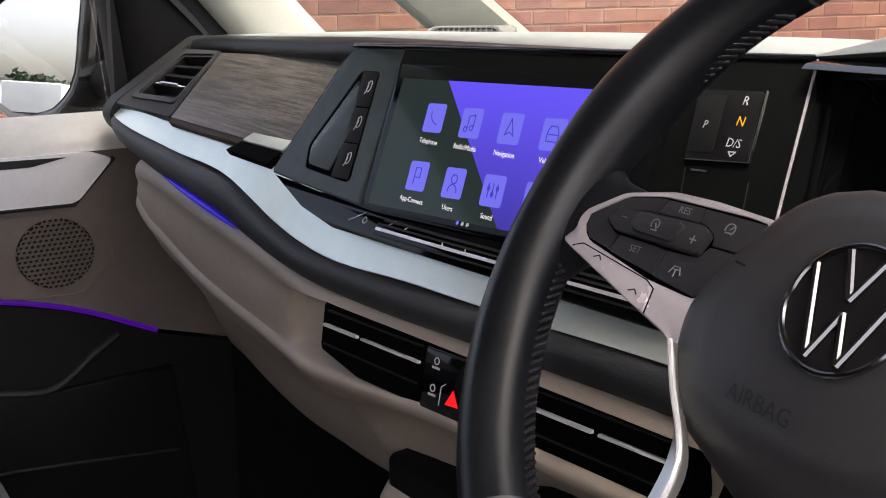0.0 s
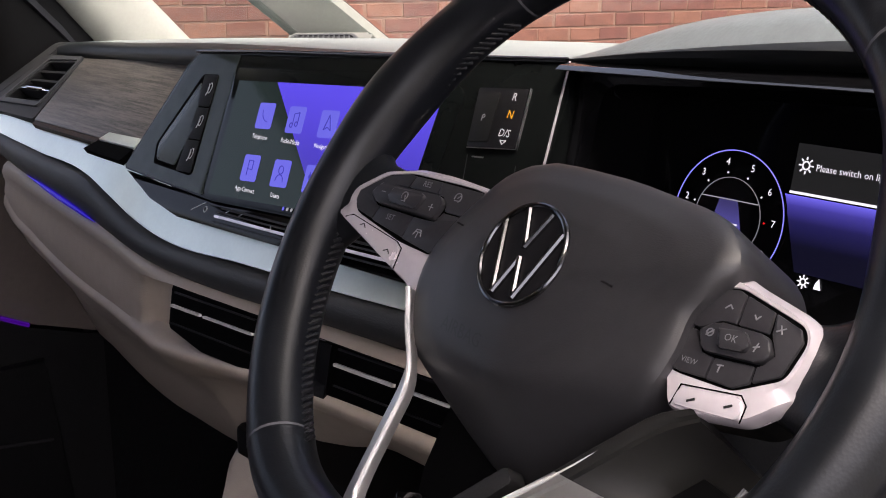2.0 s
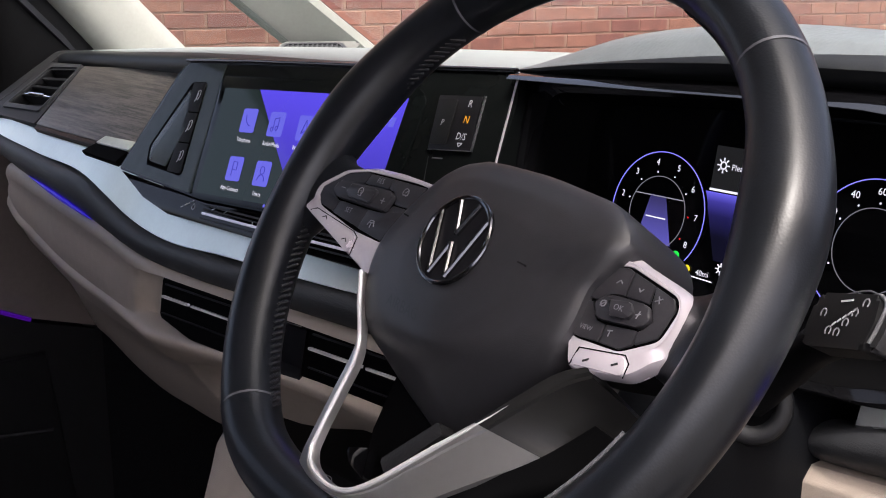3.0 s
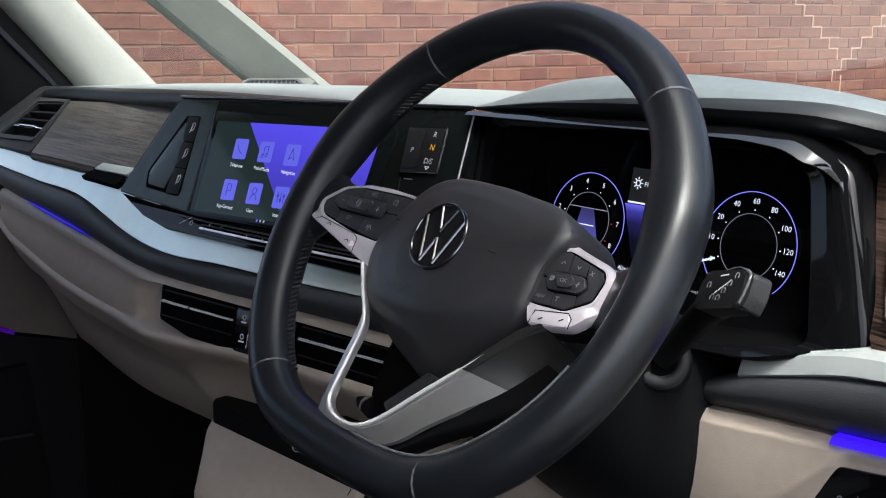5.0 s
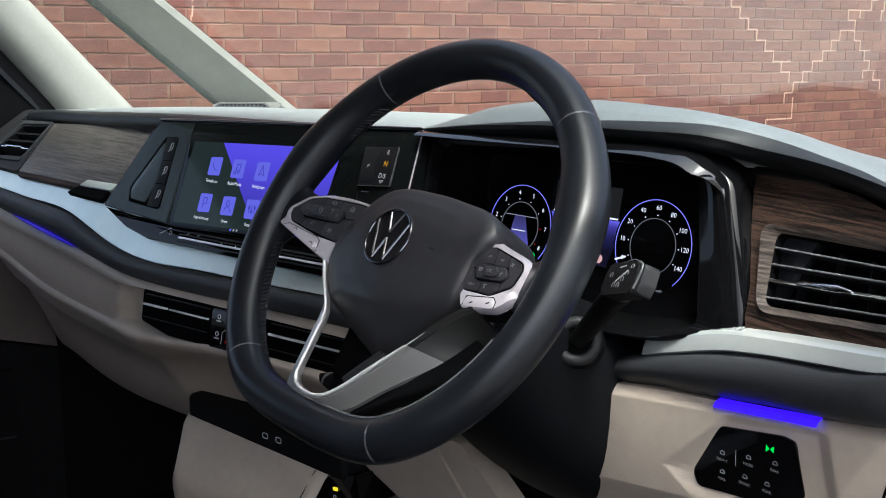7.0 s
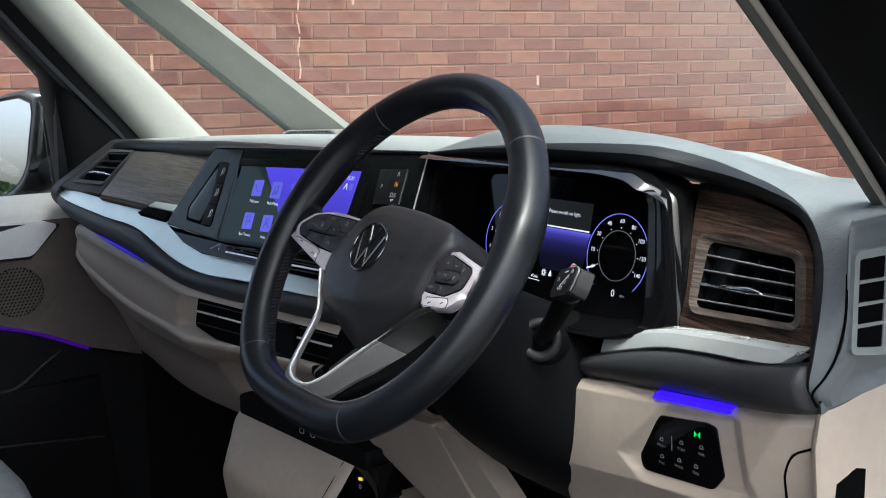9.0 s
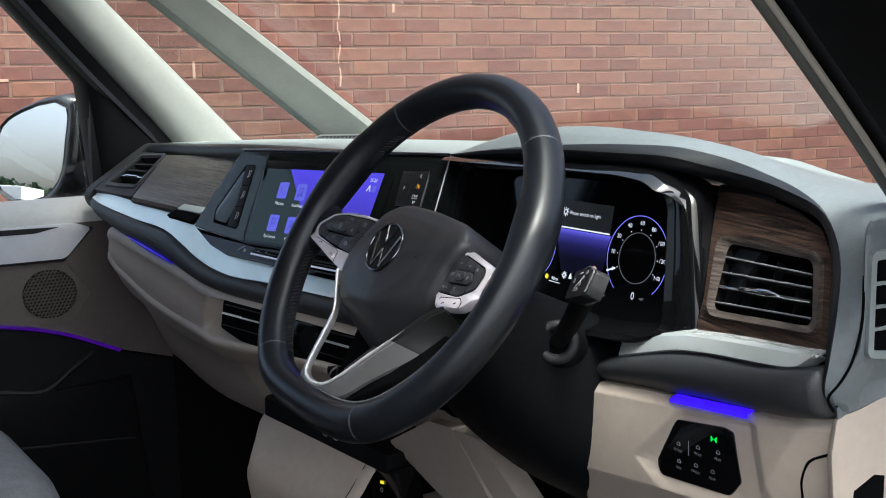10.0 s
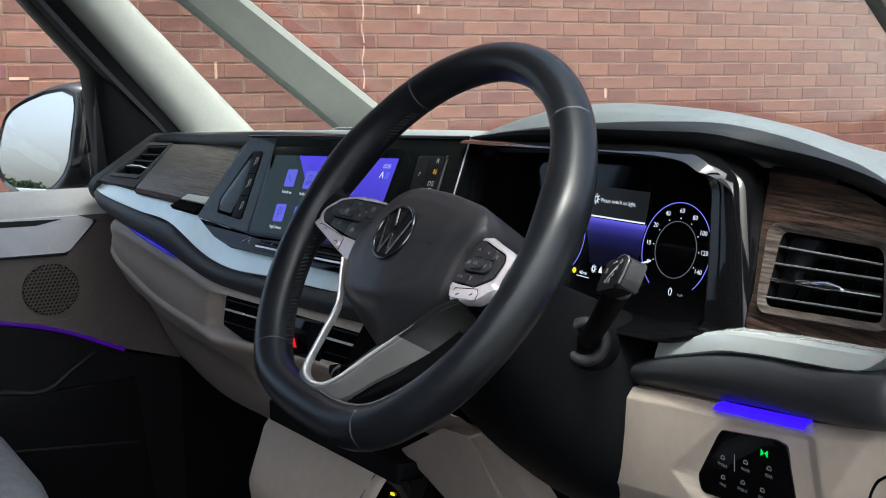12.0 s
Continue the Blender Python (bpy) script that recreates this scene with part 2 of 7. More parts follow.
SCREEN_DARK = glow("display_dark", (0.012, 0.020, 0.020), 1.0, 0.07)
SCREEN_VIOLET = display("display_violet", (0.030, 0.022, 0.24), (0.090, 0.062, 0.70), "Z", 1.228, 1.318, 1.0)
CLUSTER_VIOLET = display("cluster_violet", (0.002, 0.002, 0.012), (0.16, 0.135, 0.85), "Z", 1.262, 1.290, 1.0)
cn = CLUSTER_VIOLET.node_tree.nodes
for n in cn:
    if n.type == "VALTORGB":
        for q, c in ((0.45, (0.012, 0.010, 0.075, 1)), (0.75, (0.045, 0.036, 0.28, 1))):
            n.color_ramp.elements.new(q).color = c


# ---- building helpers ----
def link(name, me, m, parent=None, label="", smooth=40):
    me.materials.clear()
    me.materials.append(m)
    if smooth:
        me.shade_smooth()
        me.set_sharp_from_angle(angle=radians(smooth))
    ob = new(name, me)
    if parent:
        ob.parent = parent
        if parent.type == "EMPTY":
            ob.matrix_parent_inverse = parent.matrix_basis.inverted()
    if label:
        ob["label"] = label
    return ob


def part(name, bm, m, parent=None, label="", smooth=40):
    bmesh.ops.recalc_face_normals(bm, faces=bm.faces)
    me = bpy.data.meshes.new(name)
    bm.to_mesh(me)
    bm.free()
    return link(name, me, m, parent, label, smooth)


def thing(name, at, label, category, group="", kind=""):
    ob = new(name)
    ob.empty_display_size = 0.05
    ob.matrix_basis = Matrix.Translation(at)
    return tagged(ob, label, category, group, kind)


def spline(pts, n, closed=False):
    """Points on a smooth curve through pts, n to each span."""
    pts = [Vector(p) for p in pts]
    k = len(pts)
    out = []
    for i in range(k if closed else k - 1):
        if closed:
            a, b, c, d = (pts[(i + j) % k] for j in (-1, 0, 1, 2))
        else:
            b, c = pts[i], pts[i + 1]
            a = pts[i - 1] if i else b * 2 - c
            d = pts[i + 2] if i + 2 < k else c * 2 - b
        # centripetal-like tangents keep the curve from overshooting on uneven spans
        lb, lc, ld = max((b - a).length, 1e-6), max((c - b).length, 1e-6), max((d - c).length, 1e-6)
        t1 = ((b - a) / lb * lc + (c - b) / lc * lb) / (lb + lc) * lc
        t2 = ((c - b) / lc * ld + (d - c) / ld * lc) / (lc + ld) * lc
        for j in range(n):
            t = j / n
            out.append((2 * t**3 - 3 * t**2 + 1) * b + (t**3 - 2 * t**2 + t) * t1 + (-2 * t**3 + 3 * t**2) * c + (t**3 - t**2) * t2)
    if not closed:
        out.append(pts[-1])
    return out


def resample(rows, nu, nv, cu=False, cv=False):
    """A grid of control points made finer and smooth in both directions."""
    fine = [spline(r, nv, cv) if nv > 1 else [Vector(p) for p in r] for r in rows]
    if nu > 1:
        cols = [spline([r[j] for r in fine], nu, cu) for j in range(len(fine[0]))]
        fine = [[c[i] for c in cols] for i in range(len(cols[0]))]
    return fine


def sheet(rows, nu=1, nv=1, cu=False, cv=False, caps=False, thick=0.0, bm=None):
    """A skin over a grid of points; thick gives it a back."""
    g = resample(rows, nu, nv, cu, cv)
    bm = bm or bmesh.new()
    vs = [[bm.verts.new(p) for p in r] for r in g]
    n, k = len(vs), len(vs[0])
    fs = []
    for i in range(n if cu else n - 1):
        for j in range(k if cv else k - 1):
            fs.append(bm.faces.new((vs[i][j], vs[(i + 1) % n][j], vs[(i + 1) % n][(j + 1) % k], vs[i][(j + 1) % k])))
    if caps:
        for r in (vs[0], vs[-1]):
            bm.faces.new(r)
    if thick:
        bmesh.ops.recalc_face_normals(bm, faces=bm.faces)
        bmesh.ops.solidify(bm, geom=fs, thickness=thick)
    return bm


def rounded(poly, r, seg=4):
    """The corners of a flat outline rounded off by r (a number, or one for each corner)."""
    out = []
    k = len(poly)
    for i in range(k):
        p, a, b = (Vector((*poly[j % k][:2], 0)) for j in (i, i - 1, i + 1))
        q = r[i] if isinstance(r, (list, tuple)) else r
        u, w = (a - p), (b - p)
        q = min(q, u.length * 0.45, w.length * 0.45)
        if q <= 0:
            out.append((p.x, p.y))
            continue
        s, e = p + u.normalized() * q, p + w.normalized() * q
        for j in range(seg + 1):
            t = j / seg
            c = (1 - t) ** 2 * s + 2 * t * (1 - t) * p + t * t * e
            out.append((c.x, c.y))
    return out


def prism(poly, P, d0, d1, bevel=0.0, bm=None, seg=2, shrink=0.0):
    """A plate with the outline poly on the surface P(a, b, d), from depth d0 up to d1, its upper edge bevelled."""
    bm = bm or bmesh.new()
    lo = [bm.verts.new(P(a, b, d0)) for a, b in poly]
    hi = [bm.verts.new(P(a, b, d1)) for a, b in poly]
    k = len(poly)
    bm.faces.new(lo)
    top = bm.faces.new(hi)
    for i in range(k):
        bm.faces.new((lo[i], lo[(i + 1) % k], hi[(i + 1) % k], hi[i]))
    if bevel:
        bmesh.ops.bevel(bm, geom=list(top.edges), offset=bevel, segments=seg, affect="EDGES", profile=0.6)
    return bm


def ring(outer, inner, P, d0, d1, bm=None, lift=0.0):
    """A frame between two outlines with as many points each; lift raises its inner edge."""
    bm = bm or bmesh.new()
    k = len(outer)
    lay = [[bm.verts.new(P(a, b, d)) for a, b in o] for o, d in ((outer, d0), (outer, d1), (inner, d1 + lift), (inner, d0))]
    for s in range(4):
        for i in range(k):
            A, B = lay[s], lay[(s + 1) % 4]
            bm.faces.new((A[i], A[(i + 1) % k], B[(i + 1) % k], B[i]))
    return bm


def around(poly, c, n=72):
    """Points of an outline at even angles about c, so that two outlines can be joined."""
    out = []
    for i in range(n):
        d = Vector((math.cos(2 * math.pi * i / n), math.sin(2 * math.pi * i / n)))
        best = None
        for j in range(len(poly)):
            a, b = Vector(poly[j][:2]) - Vector(c), Vector(poly[(j + 1) % len(poly)][:2]) - Vector(c)
            e = b - a
            det = d.x * -e.y + d.y * e.x
            if abs(det) < 1e-12:
                continue
            t = (a.x * -e.y + a.y * e.x) / det
            u = (d.x * a.y - d.y * a.x) / det
            if t > 0 and -1e-9 <= u <= 1 + 1e-9 and (best is None or t < best):
                best = t
        out.append((c[0] + d.x * best, c[1] + d.y * best))
    return out


def tube(pts, r, n=12, closed=False, bm=None, caps=True, flat=None):
    """A round bar along pts; r may be a list; flat gives a second radius along z."""
    pts = [Vector(p) for p in pts]
    rows = []
    k = len(pts)
    ref = Vector((0, 0, 1))
    for i, p in enumerate(pts):
        t = (pts[(i + 1) % k] - pts[i - 1]) if closed or 0 < i < k - 1 else (pts[1] - pts[0] if i == 0 else pts[-1] - pts[-2])
        t.normalize()
        a = ref.cross(t)
        if a.length < 1e-3:
            a = Vector((1, 0, 0)).cross(t)
        a.normalize()
        b = t.cross(a)
        q = r[i] if isinstance(r, (list, tuple)) else r
        q2 = flat if flat else q
        rows.append([p + a * math.cos(2 * math.pi * j / n) * q + b * math.sin(2 * math.pi * j / n) * q2 for j in range(n)])
    return sheet(rows, 1, 1, closed, True, caps and not closed, bm=bm)


def box(lo, hi, bevel=0.0, bm=None, seg=2):
    lo, hi = Vector(lo), Vector(hi)
    own = bmesh.new()
    m = Matrix.Translation((lo + hi) / 2) @ Matrix.Diagonal((*(hi - lo), 1))
    bmesh.ops.create_cube(own, size=1, matrix=m)
    if bevel:
        bmesh.ops.bevel(own, geom=own.edges[:], offset=bevel, segments=seg, affect="EDGES", profile=0.6)
    if bm is None:
        return own
    me = bpy.data.meshes.new("scratch")
    own.to_mesh(me)
    own.free()
    bm.from_mesh(me)
    bpy.data.meshes.remove(me)
    return bm


def stroke(pts, w, P, d, bm=None, closed=False, thick=0.0003):
    """A thin raised line of width w along flat points."""
    bm = bm or bmesh.new()
    ps = [Vector((*p, 0)) for p in pts]
    k = len(ps)
    for i in range(k if closed else k - 1):
        a, b = ps[i], ps[(i + 1) % k]
        t = (b - a)
        if t.length < 1e-7:
            continue
        t.normalize()
        n = Vector((-t.y, t.x, 0)) * w / 2
        a2, b2 = a - t * w * 0.3, b + t * w * 0.3
        prism([tuple(q[:2]) for q in (a2 - n, b2 - n, b2 + n, a2 + n)], P, d, d + thick, bm=bm)
    return bm


def arc(cx, cz, r, a0, a1, n=24, rz=None):
    rz = rz or r
    return [(cx + r * math.cos(radians(a0 + (a1 - a0) * i / n)), cz + rz * math.sin(radians(a0 + (a1 - a0) * i / n))) for i in range(n + 1)]


def text(s, P, a, b, size, d, m, parent, name="lettering", align="CENTER", thick=0.0002):
    """Words in the built-in font, laid on the surface P; size is the height of a capital."""
    cu = bpy.data.curves.new("scratch", "FONT")
    cu.body, cu.align_x, cu.align_y, cu.resolution_u = s, align, "CENTER", 2
    cu.extrude = 0.0
    ob = bpy.data.objects.new("scratch", cu)
    me = bpy.data.meshes.new_from_object(ob)
    bpy.data.objects.remove(ob)
    k = size / 0.7
    for v in me.vertices:
        v.co = P(a + v.co.x * k, b + v.co.y * k, d + thick)
    me.name = name
    return link(name, me, m, parent, "", 0)


def lerp(x, table):
    """A value at x from a table of (x, value)."""
    return float(np.interp(x, [t[0] for t in table], [t[1] for t in table]))


# ---- the surfaces that things lie on: (across, up, out towards the driver) ----
def SP(x, z, d=0.0):
    return Vector((x, 0.296 + 0.11 * (x + 0.131) + 0.5 * (z - 1.328), z)) + Vector((0.11, -1, 0.5)) * (d / 1.1236)


def CP(x, z, d=0.0):
    return Vector((x, 0.378 + 0.2 * (z - 1.30), z)) + Vector((0, -1, 0.2)) * (d / 1.0198)


def VP(x, z, d=0.0):
    return Vector((x, 0.321 - 0.2777 * (x - 0.609) + 0.5167 * (z - 1.254), z)) + Vector((-0.2395, -0.8626, 0.4457)) * d


def WL(x, z, d=0.0):
    return Vector((x, 0.249 + 1.45 * (z - 1.246), z)) + Vector((0, -1, 1.45)) * (d / 1.761)


def HP(x, z, d=0.0):
    return Vector((x, 0.235 + 0.11 * x + 0.2 * (z - 1.1), z)) + Vector((0.11, -1, 0.2)) * (d / 1.0257)


def KP(x, z, d=0.0):
    return Vector((x, 0.300 - 0.12 * (x - 0.594), z)) + Vector((-0.12, -1, 0)) * (d / 1.0072)


WC, WEL, WROT = Vector((0.382, 0.171, 1.289)), radians(34.05), 0.0
WN = Vector((0, -math.cos(WEL), math.sin(WEL)))
WE1, WE2 = Vector((1, 0, 0)), Vector((0, math.sin(WEL), math.cos(WEL)))


def WP(u, v, d=0.0):
    c, s = math.cos(WROT), math.sin(WROT)
    return WC + WE1 * (u * c - v * s) + WE2 * (u * s + v * c) + WN * d


# the wall: along, up, out
WALL_T, WALL_N = Vector((0.17372, 0.98479, 0)), Vector((0.98479, -0.17372, 0))


def BP(s, z, d=0.0):
    return WALL_N * (-4.6038 + d) + WALL_T * s + Vector((0, 0, z))


# ---- the setting: ground, car shell ----
def ground_sheet():
    bm = bmesh.new()
    xs = [-400, -60, -12, -8, -4.72, -2, 2, 8, 14, 60, 400]
    g = [[bm.verts.new((x, y, 0.1 + 0.012 * noise.noise((x * 0.7, y * 0.7, 0)))) for y in (-400, -60, -14, -8, -4, 0, 4, 8, 14, 60, 400)] for x in xs]
    for i in range(len(g) - 1):
        for j in range(len(g[0]) - 1):
            bm.faces.new((g[i][j], g[i + 1][j], g[i + 1][j + 1], g[i][j + 1]))
    return part("ground", bm, ASPHALT)


tagged(ground_sheet(), "grey worn tarmac yard", "ground", kind="structure")


def plate(name, pts, thick, m, label, category, n=1):
    """A flat or bent panel of the car's shell through four corners or a grid."""
    bm = sheet(pts, n, n, thick=thick)
    return tagged(part(name, bm, m), label, category, kind="structure")


# roof, bulkheads and floor close the cabin round the camera
plate("ceiling", [[(-0.74, 0.02, 1.80), (0, 0.05, 1.83), (0.74, 0.02, 1.80)], [(-0.76, -0.9, 1.86), (0, -0.9, 1.90), (0.76, -0.9, 1.86)], [(-0.74, -2.2, 1.84), (0, -2.2, 1.88), (0.74, -2.2, 1.84)]], 0.03, HEADLINER, "pale fabric headliner of the cabin", "ceiling")
plate("floor", [[(-0.80, 0.95, 0.60), (0.80, 0.95, 0.60)], [(-0.80, -2.2, 0.60), (0.80, -2.2, 0.60)]], 0.03, CARPET, "black carpeted cabin floor", "floor")
plate("wall_front", [[(-0.80, 0.62, 0.60), (0.80, 0.62, 0.60)], [(-0.80, 0.72, 1.24), (0.80, 0.72, 1.24)]], 0.02, CARPET, "black carpeted footwell bulkhead", "wall")
# unseen rear walls without windows, added to keep the displays' reflections dark
plate("wall_rear", [[(-0.80, -2.2, 0.60), (0.80, -2.2, 0.60)], [(-0.74, -2.2, 1.85), (0.74, -2.2, 1.85)]], 0.02, DARK, "unseen dark wall added to close the rear of the cabin", "wall")
plate("wall_left_rear", [[(-0.78, -2.2, 0.60), (-0.78, -0.60, 0.60)], [(-0.80, -2.2, 1.22), (-0.80, -0.60, 1.22)], [(-0.745, -2.2, 1.86), (-0.745, -0.66, 1.86)]], 0.03, DARK, "unseen dark wall added to close the rear side", "wall")
plate("wall_left_front", [[(-0.775, 0.36, 0.58), (-0.775, 0.80, 0.58)], [(-0.765, 0.36, 1.20), (-0.765, 0.80, 1.20)]], 0.02, CARPET, "black footwell side", "wall")
# unseen rail, added to darken what the centre screen reflects
plate("roof_rail_left", [[(-0.78, -2.2, 1.66), (-0.78, -0.05, 1.66)], [(-0.74, -2.2, 1.86), (-0.74, -0.12, 1.86)]], 0.03, DARK, "unseen dark roof rail added over the passenger window", "rail")
# unseen too; closed up to the roof to cut light from behind
plate("wall_right_rear", [[(0.78, -2.2, 0.60), (0.78, -0.80, 0.60)], [(0.80, -2.2, 1.22), (0.80, -0.80, 1.22)], [(0.755, -2.2, 1.85), (0.755, -0.98, 1.85)]], -0.03, DARK, "unseen dark wall added to close the rear side", "wall")
plate("pillar_rear_right", [[(0.80, -0.92, 1.22), (0.80, -0.80, 1.22)], [(0.75, -0.98, 1.85), (0.75, -0.86, 1.85)]], -0.03, DARK, "dark pillar behind the driver's door", "pillar")
# added wall, out of view: keeps the yard's low light off the footwell
plate("wall_right", [[(0.86, -1.05, 0.58), (0.86, 0.26, 0.58)], [(0.88, -1.05, 0.97), (0.88, 0.26, 0.97)]], 0.03, RUBBER, "unseen black wall added to block low light from the yard", "wall")
plate("sill", [[(0.76, 0.30, 0.62), (0.92, 0.30, 0.58)], [(0.76, -1.05, 0.62), (0.92, -1.05, 0.58)]], 0.04, RUBBER, "black door sill", "sill")


def bar(name, path, sec, m, parent=None, label="", n=4):
    """A moulding of section sec (offsets across and out) swept along path, always upright in x and y."""
    rows = [[p + Vector(o) for o in sec] for p in spline(path, n)]
    return part(name, sheet(rows, 1, 1, cv=True, caps=True), m, parent, label, 50)


# left pillars: a black door frame, a pale pillar, the quarter window, the windscreen pillar
pillar_l = thing("pillar_left", (-0.74, 0.46, 1.30), "pale cloth-covered pillar beside the quarter window", "pillar", kind="structure")
rows = []
for z, y0, y1 in ((1.28, 0.440, 0.573), (1.318, 0.408, 0.536), (1.44, 0.300, 0.417), (1.56, 0.196, 0.299), (1.70, 0.074, 0.163), (1.82, -0.032, 0.046)):
    w = y1 - y0
    rows.append([(-0.79, y0 + 0.004, z), (-0.745, y0 - 0.004, z), (-0.722, y0 + 0.18 * w, z), (-0.716, y0 + 0.5 * w, z), (-0.722, y1 - 0.12 * w, z), (-0.742, y1, z), (-0.79, y1 + 0.004, z)])
part("pillar_trim", sheet(rows, 3, 3, caps=False, thick=0.004), FABRIC, pillar_l)

frame_l = thing("door_frame_left", (-0.77, 0.25, 1.22), "black window frame of the passenger door", "door frame", kind="structure")
rows = []
for z, y0, y1 in ((1.20, 0.288, 0.48), (1.318, 0.277, 0.418), (1.425, 0.266, 0.322), (1.445, 0.250, 0.304), (1.56, 0.149, 0.206), (1.70, 0.026, 0.084), (1.82, -0.08, -0.022)):
    rows.append([(-0.84, y0, z), (-0.775, y0 - 0.002, z), (-0.757, y0 + 0.01, z), (-0.752, (y0 + y1) / 2, z), (-0.750, y1 - 0.01, z), (-0.765, y1 + 0.01, z)])
part("frame_trim", sheet(rows, 1, 2, thick=0.004), FRAMEB, frame_l)
bar("window_seal", [(-0.748, 0.388, 1.30), (-0.748, 0.257, 1.44), (-0.748, 0.151, 1.56), (-0.748, 0.028, 1.70)], [(0.006, 0, 0), (0.004, 0.008, 0.003), (-0.006, 0.008, 0.003), (-0.006, -0.006, -0.003)], RUBBER, frame_l)

screen_pillar_l = thing("windscreen_pillar_left", (-0.76, 0.80, 1.30), "pale grey cloth windscreen pillar", "pillar", kind="structure")
rows = []
for z in (1.27, 1.304, 1.335, 1.44, 1.567, 1.70, 1.81):
    y0, y1 = 0.722 - 1.32 * (z - 1.32), 0.833 - 1.39 * (z - 1.32)
    w = y1 - y0
    rows.append([(-0.815, y0 + 0.012, z), (-0.790, y0, z), (-0.772, y0 + 0.22 * w, z), (-0.745, y0 + 0.58 * w, z), (-0.7195, y1 - 0.005, z), (-0.724, y1 - 0.0015, z), (-0.79, y1 - 0.004, z)])
part("pillar_trim", sheet(rows, 3, 3, thick=0.004), FABRIC, screen_pillar_l)
bar("glass_seal", [(-0.7205, 0.8325 - 1.39 * (z - 1.32), z) for z in (1.30, 1.44, 1.567, 1.70, 1.81)], [(0.0005, -0.0025, -0.001), (0.0, 0.003, 0.002), (-0.012, 0.004, 0.002), (-0.012, -0.002, -0.001)], RUBBER, screen_pillar_l)

# the driver's door opening: pillar trim, two seals and the black outer flange
pillar_r = thing("pillar_right", (0.76, 0.36, 1.34), "beige-edged pillar with black rubber door seals", "pillar", kind="structure")
LINE = [(0.742, 0.455, 1.27), (0.742, 0.40, 1.315), (0.742, 0.362, 1.345), (0.742, 0.30, 1.402), (0.742, 0.196, 1.492), (0.742, 0.05, 1.612), (0.742, -0.10, 1.725), (0.742, -0.2, 1.80)]


def off(line, dx, dy, dz=0.0):
    return [Vector(p) + Vector((dx, dy, dz)) for p in line]


OVAL = [(math.cos(a) * 0.5, math.sin(a) * 0.5) for a in [i * math.pi / 5 for i in range(10)]]


def bead(name, dx, dy, w, h, m, label=""):
    sec = [(u * w, v * h * 0.7, v * h * 0.7) for u, v in OVAL]
    return bar(name, off(LINE, dx, dy), sec, m, pillar_r, label)


bead("pillar_edge", 0.002, 0.004, 0.008, 0.007, PILLAREDGE)
bead("pillar_trim", 0.010, 0.0045, 0.006, 0.0050, PILLARTRIM, "beige trim strip")
bead("seal_channel", 0.013, 0.0145, 0.006, 0.0135, VOID)
bead("door_seal", 0.026, 0.0160, 0.007, 0.0065, SEALS)
bead("seal_channel", 0.029, 0.0215, 0.004, 0.0065, VOID)
bead("door_seal", 0.045, 0.0180, 0.013, 0.0115, SEALS)
bar("flange", off(LINE, 0.085, -0.022), [(-0.034, 0.02, 0.02), (-0.030, -0.006, -0.006), (0.0, -0.012, -0.012), (0.05, -0.012, -0.012), (0.11, 0.0, 0.0), (0.12, 0.03, 0.03)], FRAMEB, pillar_r, "black door aperture")

# windscreen and side glass
for nm, pts, lb in (
    ("window_1", [[(-0.75, 1.02, 1.215), (0.0, 1.33, 1.215), (0.75, 1.02, 1.215)], [(-0.75, 0.90, 1.30), (0.0, 1.22, 1.30), (0.75, 0.90, 1.30)], [(-0.74, 0.50, 1.60), (0.0, 0.78, 1.60), (0.74, 0.50, 1.60)], [(-0.72, 0.13, 1.80), (0.0, 0.29, 1.83), (0.72, 0.13, 1.80)]], "clear laminated windscreen"),
    ("window_2", [[(-0.775, 0.56, 1.30), (-0.775, 0.748, 1.30)], [(-0.768, 0.30, 1.565), (-0.768, 0.402, 1.565)], [(-0.765, 0.06, 1.80), (-0.765, 0.092, 1.80)]], "small clear quarter window"),
    ("window_3", [[(-0.815, -0.85, 1.20), (-0.815, 0.27, 1.20)], [(-0.80, -0.85, 1.50), (-0.80, 0.24, 1.49)], [(-0.765, -0.85, 1.80), (-0.765, -0.08, 1.80)]], "clear passenger door window"),
    ("window_4", [[(0.80, -2.19, 1.22), (0.80, -0.93, 1.22)], [(0.755, -2.19, 1.85), (0.755, -0.97, 1.85)]], "rear side window"),
):
    ob = plate(nm, pts, 0.004, SCREENPANE if nm == "window_1" else TINTED if nm == "window_2" else GLASS, lb, "window", 6 if nm == "window_1" else 1)
    ob.visible_shadow = False
plate("roof_header", [[(-0.74, 0.15, 1.80), (0.0, 0.31, 1.83), (0.74, 0.15, 1.80)], [(-0.74, 0.0, 1.80), (0.0, 0.03, 1.83), (0.74, 0.0, 1.80)]], 0.02, HEADLINER, "pale trim above the windscreen", "trim")
plate("bonnet", [[(-0.80, 0.95, 1.12), (0.0, 1.24, 1.13), (0.80, 0.95, 1.12)], [(-0.84, 1.5, 1.00), (0.0, 1.6, 1.03), (0.84, 1.5, 1.00)], [(-0.80, 1.9, 0.86), (0.0, 2.05, 0.89), (0.80, 1.9, 0.86)], [(-0.80, 1.95, 0.45), (0.0, 2.1, 0.45), (0.80, 1.95, 0.45)]], 0.02, PAINT, "gloss black bonnet and nose", "bonnet")
plate("body_side_left", [[(-0.93, -2.3, 0.35), (-0.93, 1.5, 0.35)], [(-0.95, -2.3, 0.95), (-0.95, 1.5, 0.95)], [(-0.86, -2.3, 1.19), (-0.86, 1.0, 1.19)]], 0.02, PAINT, "gloss black body side", "body")

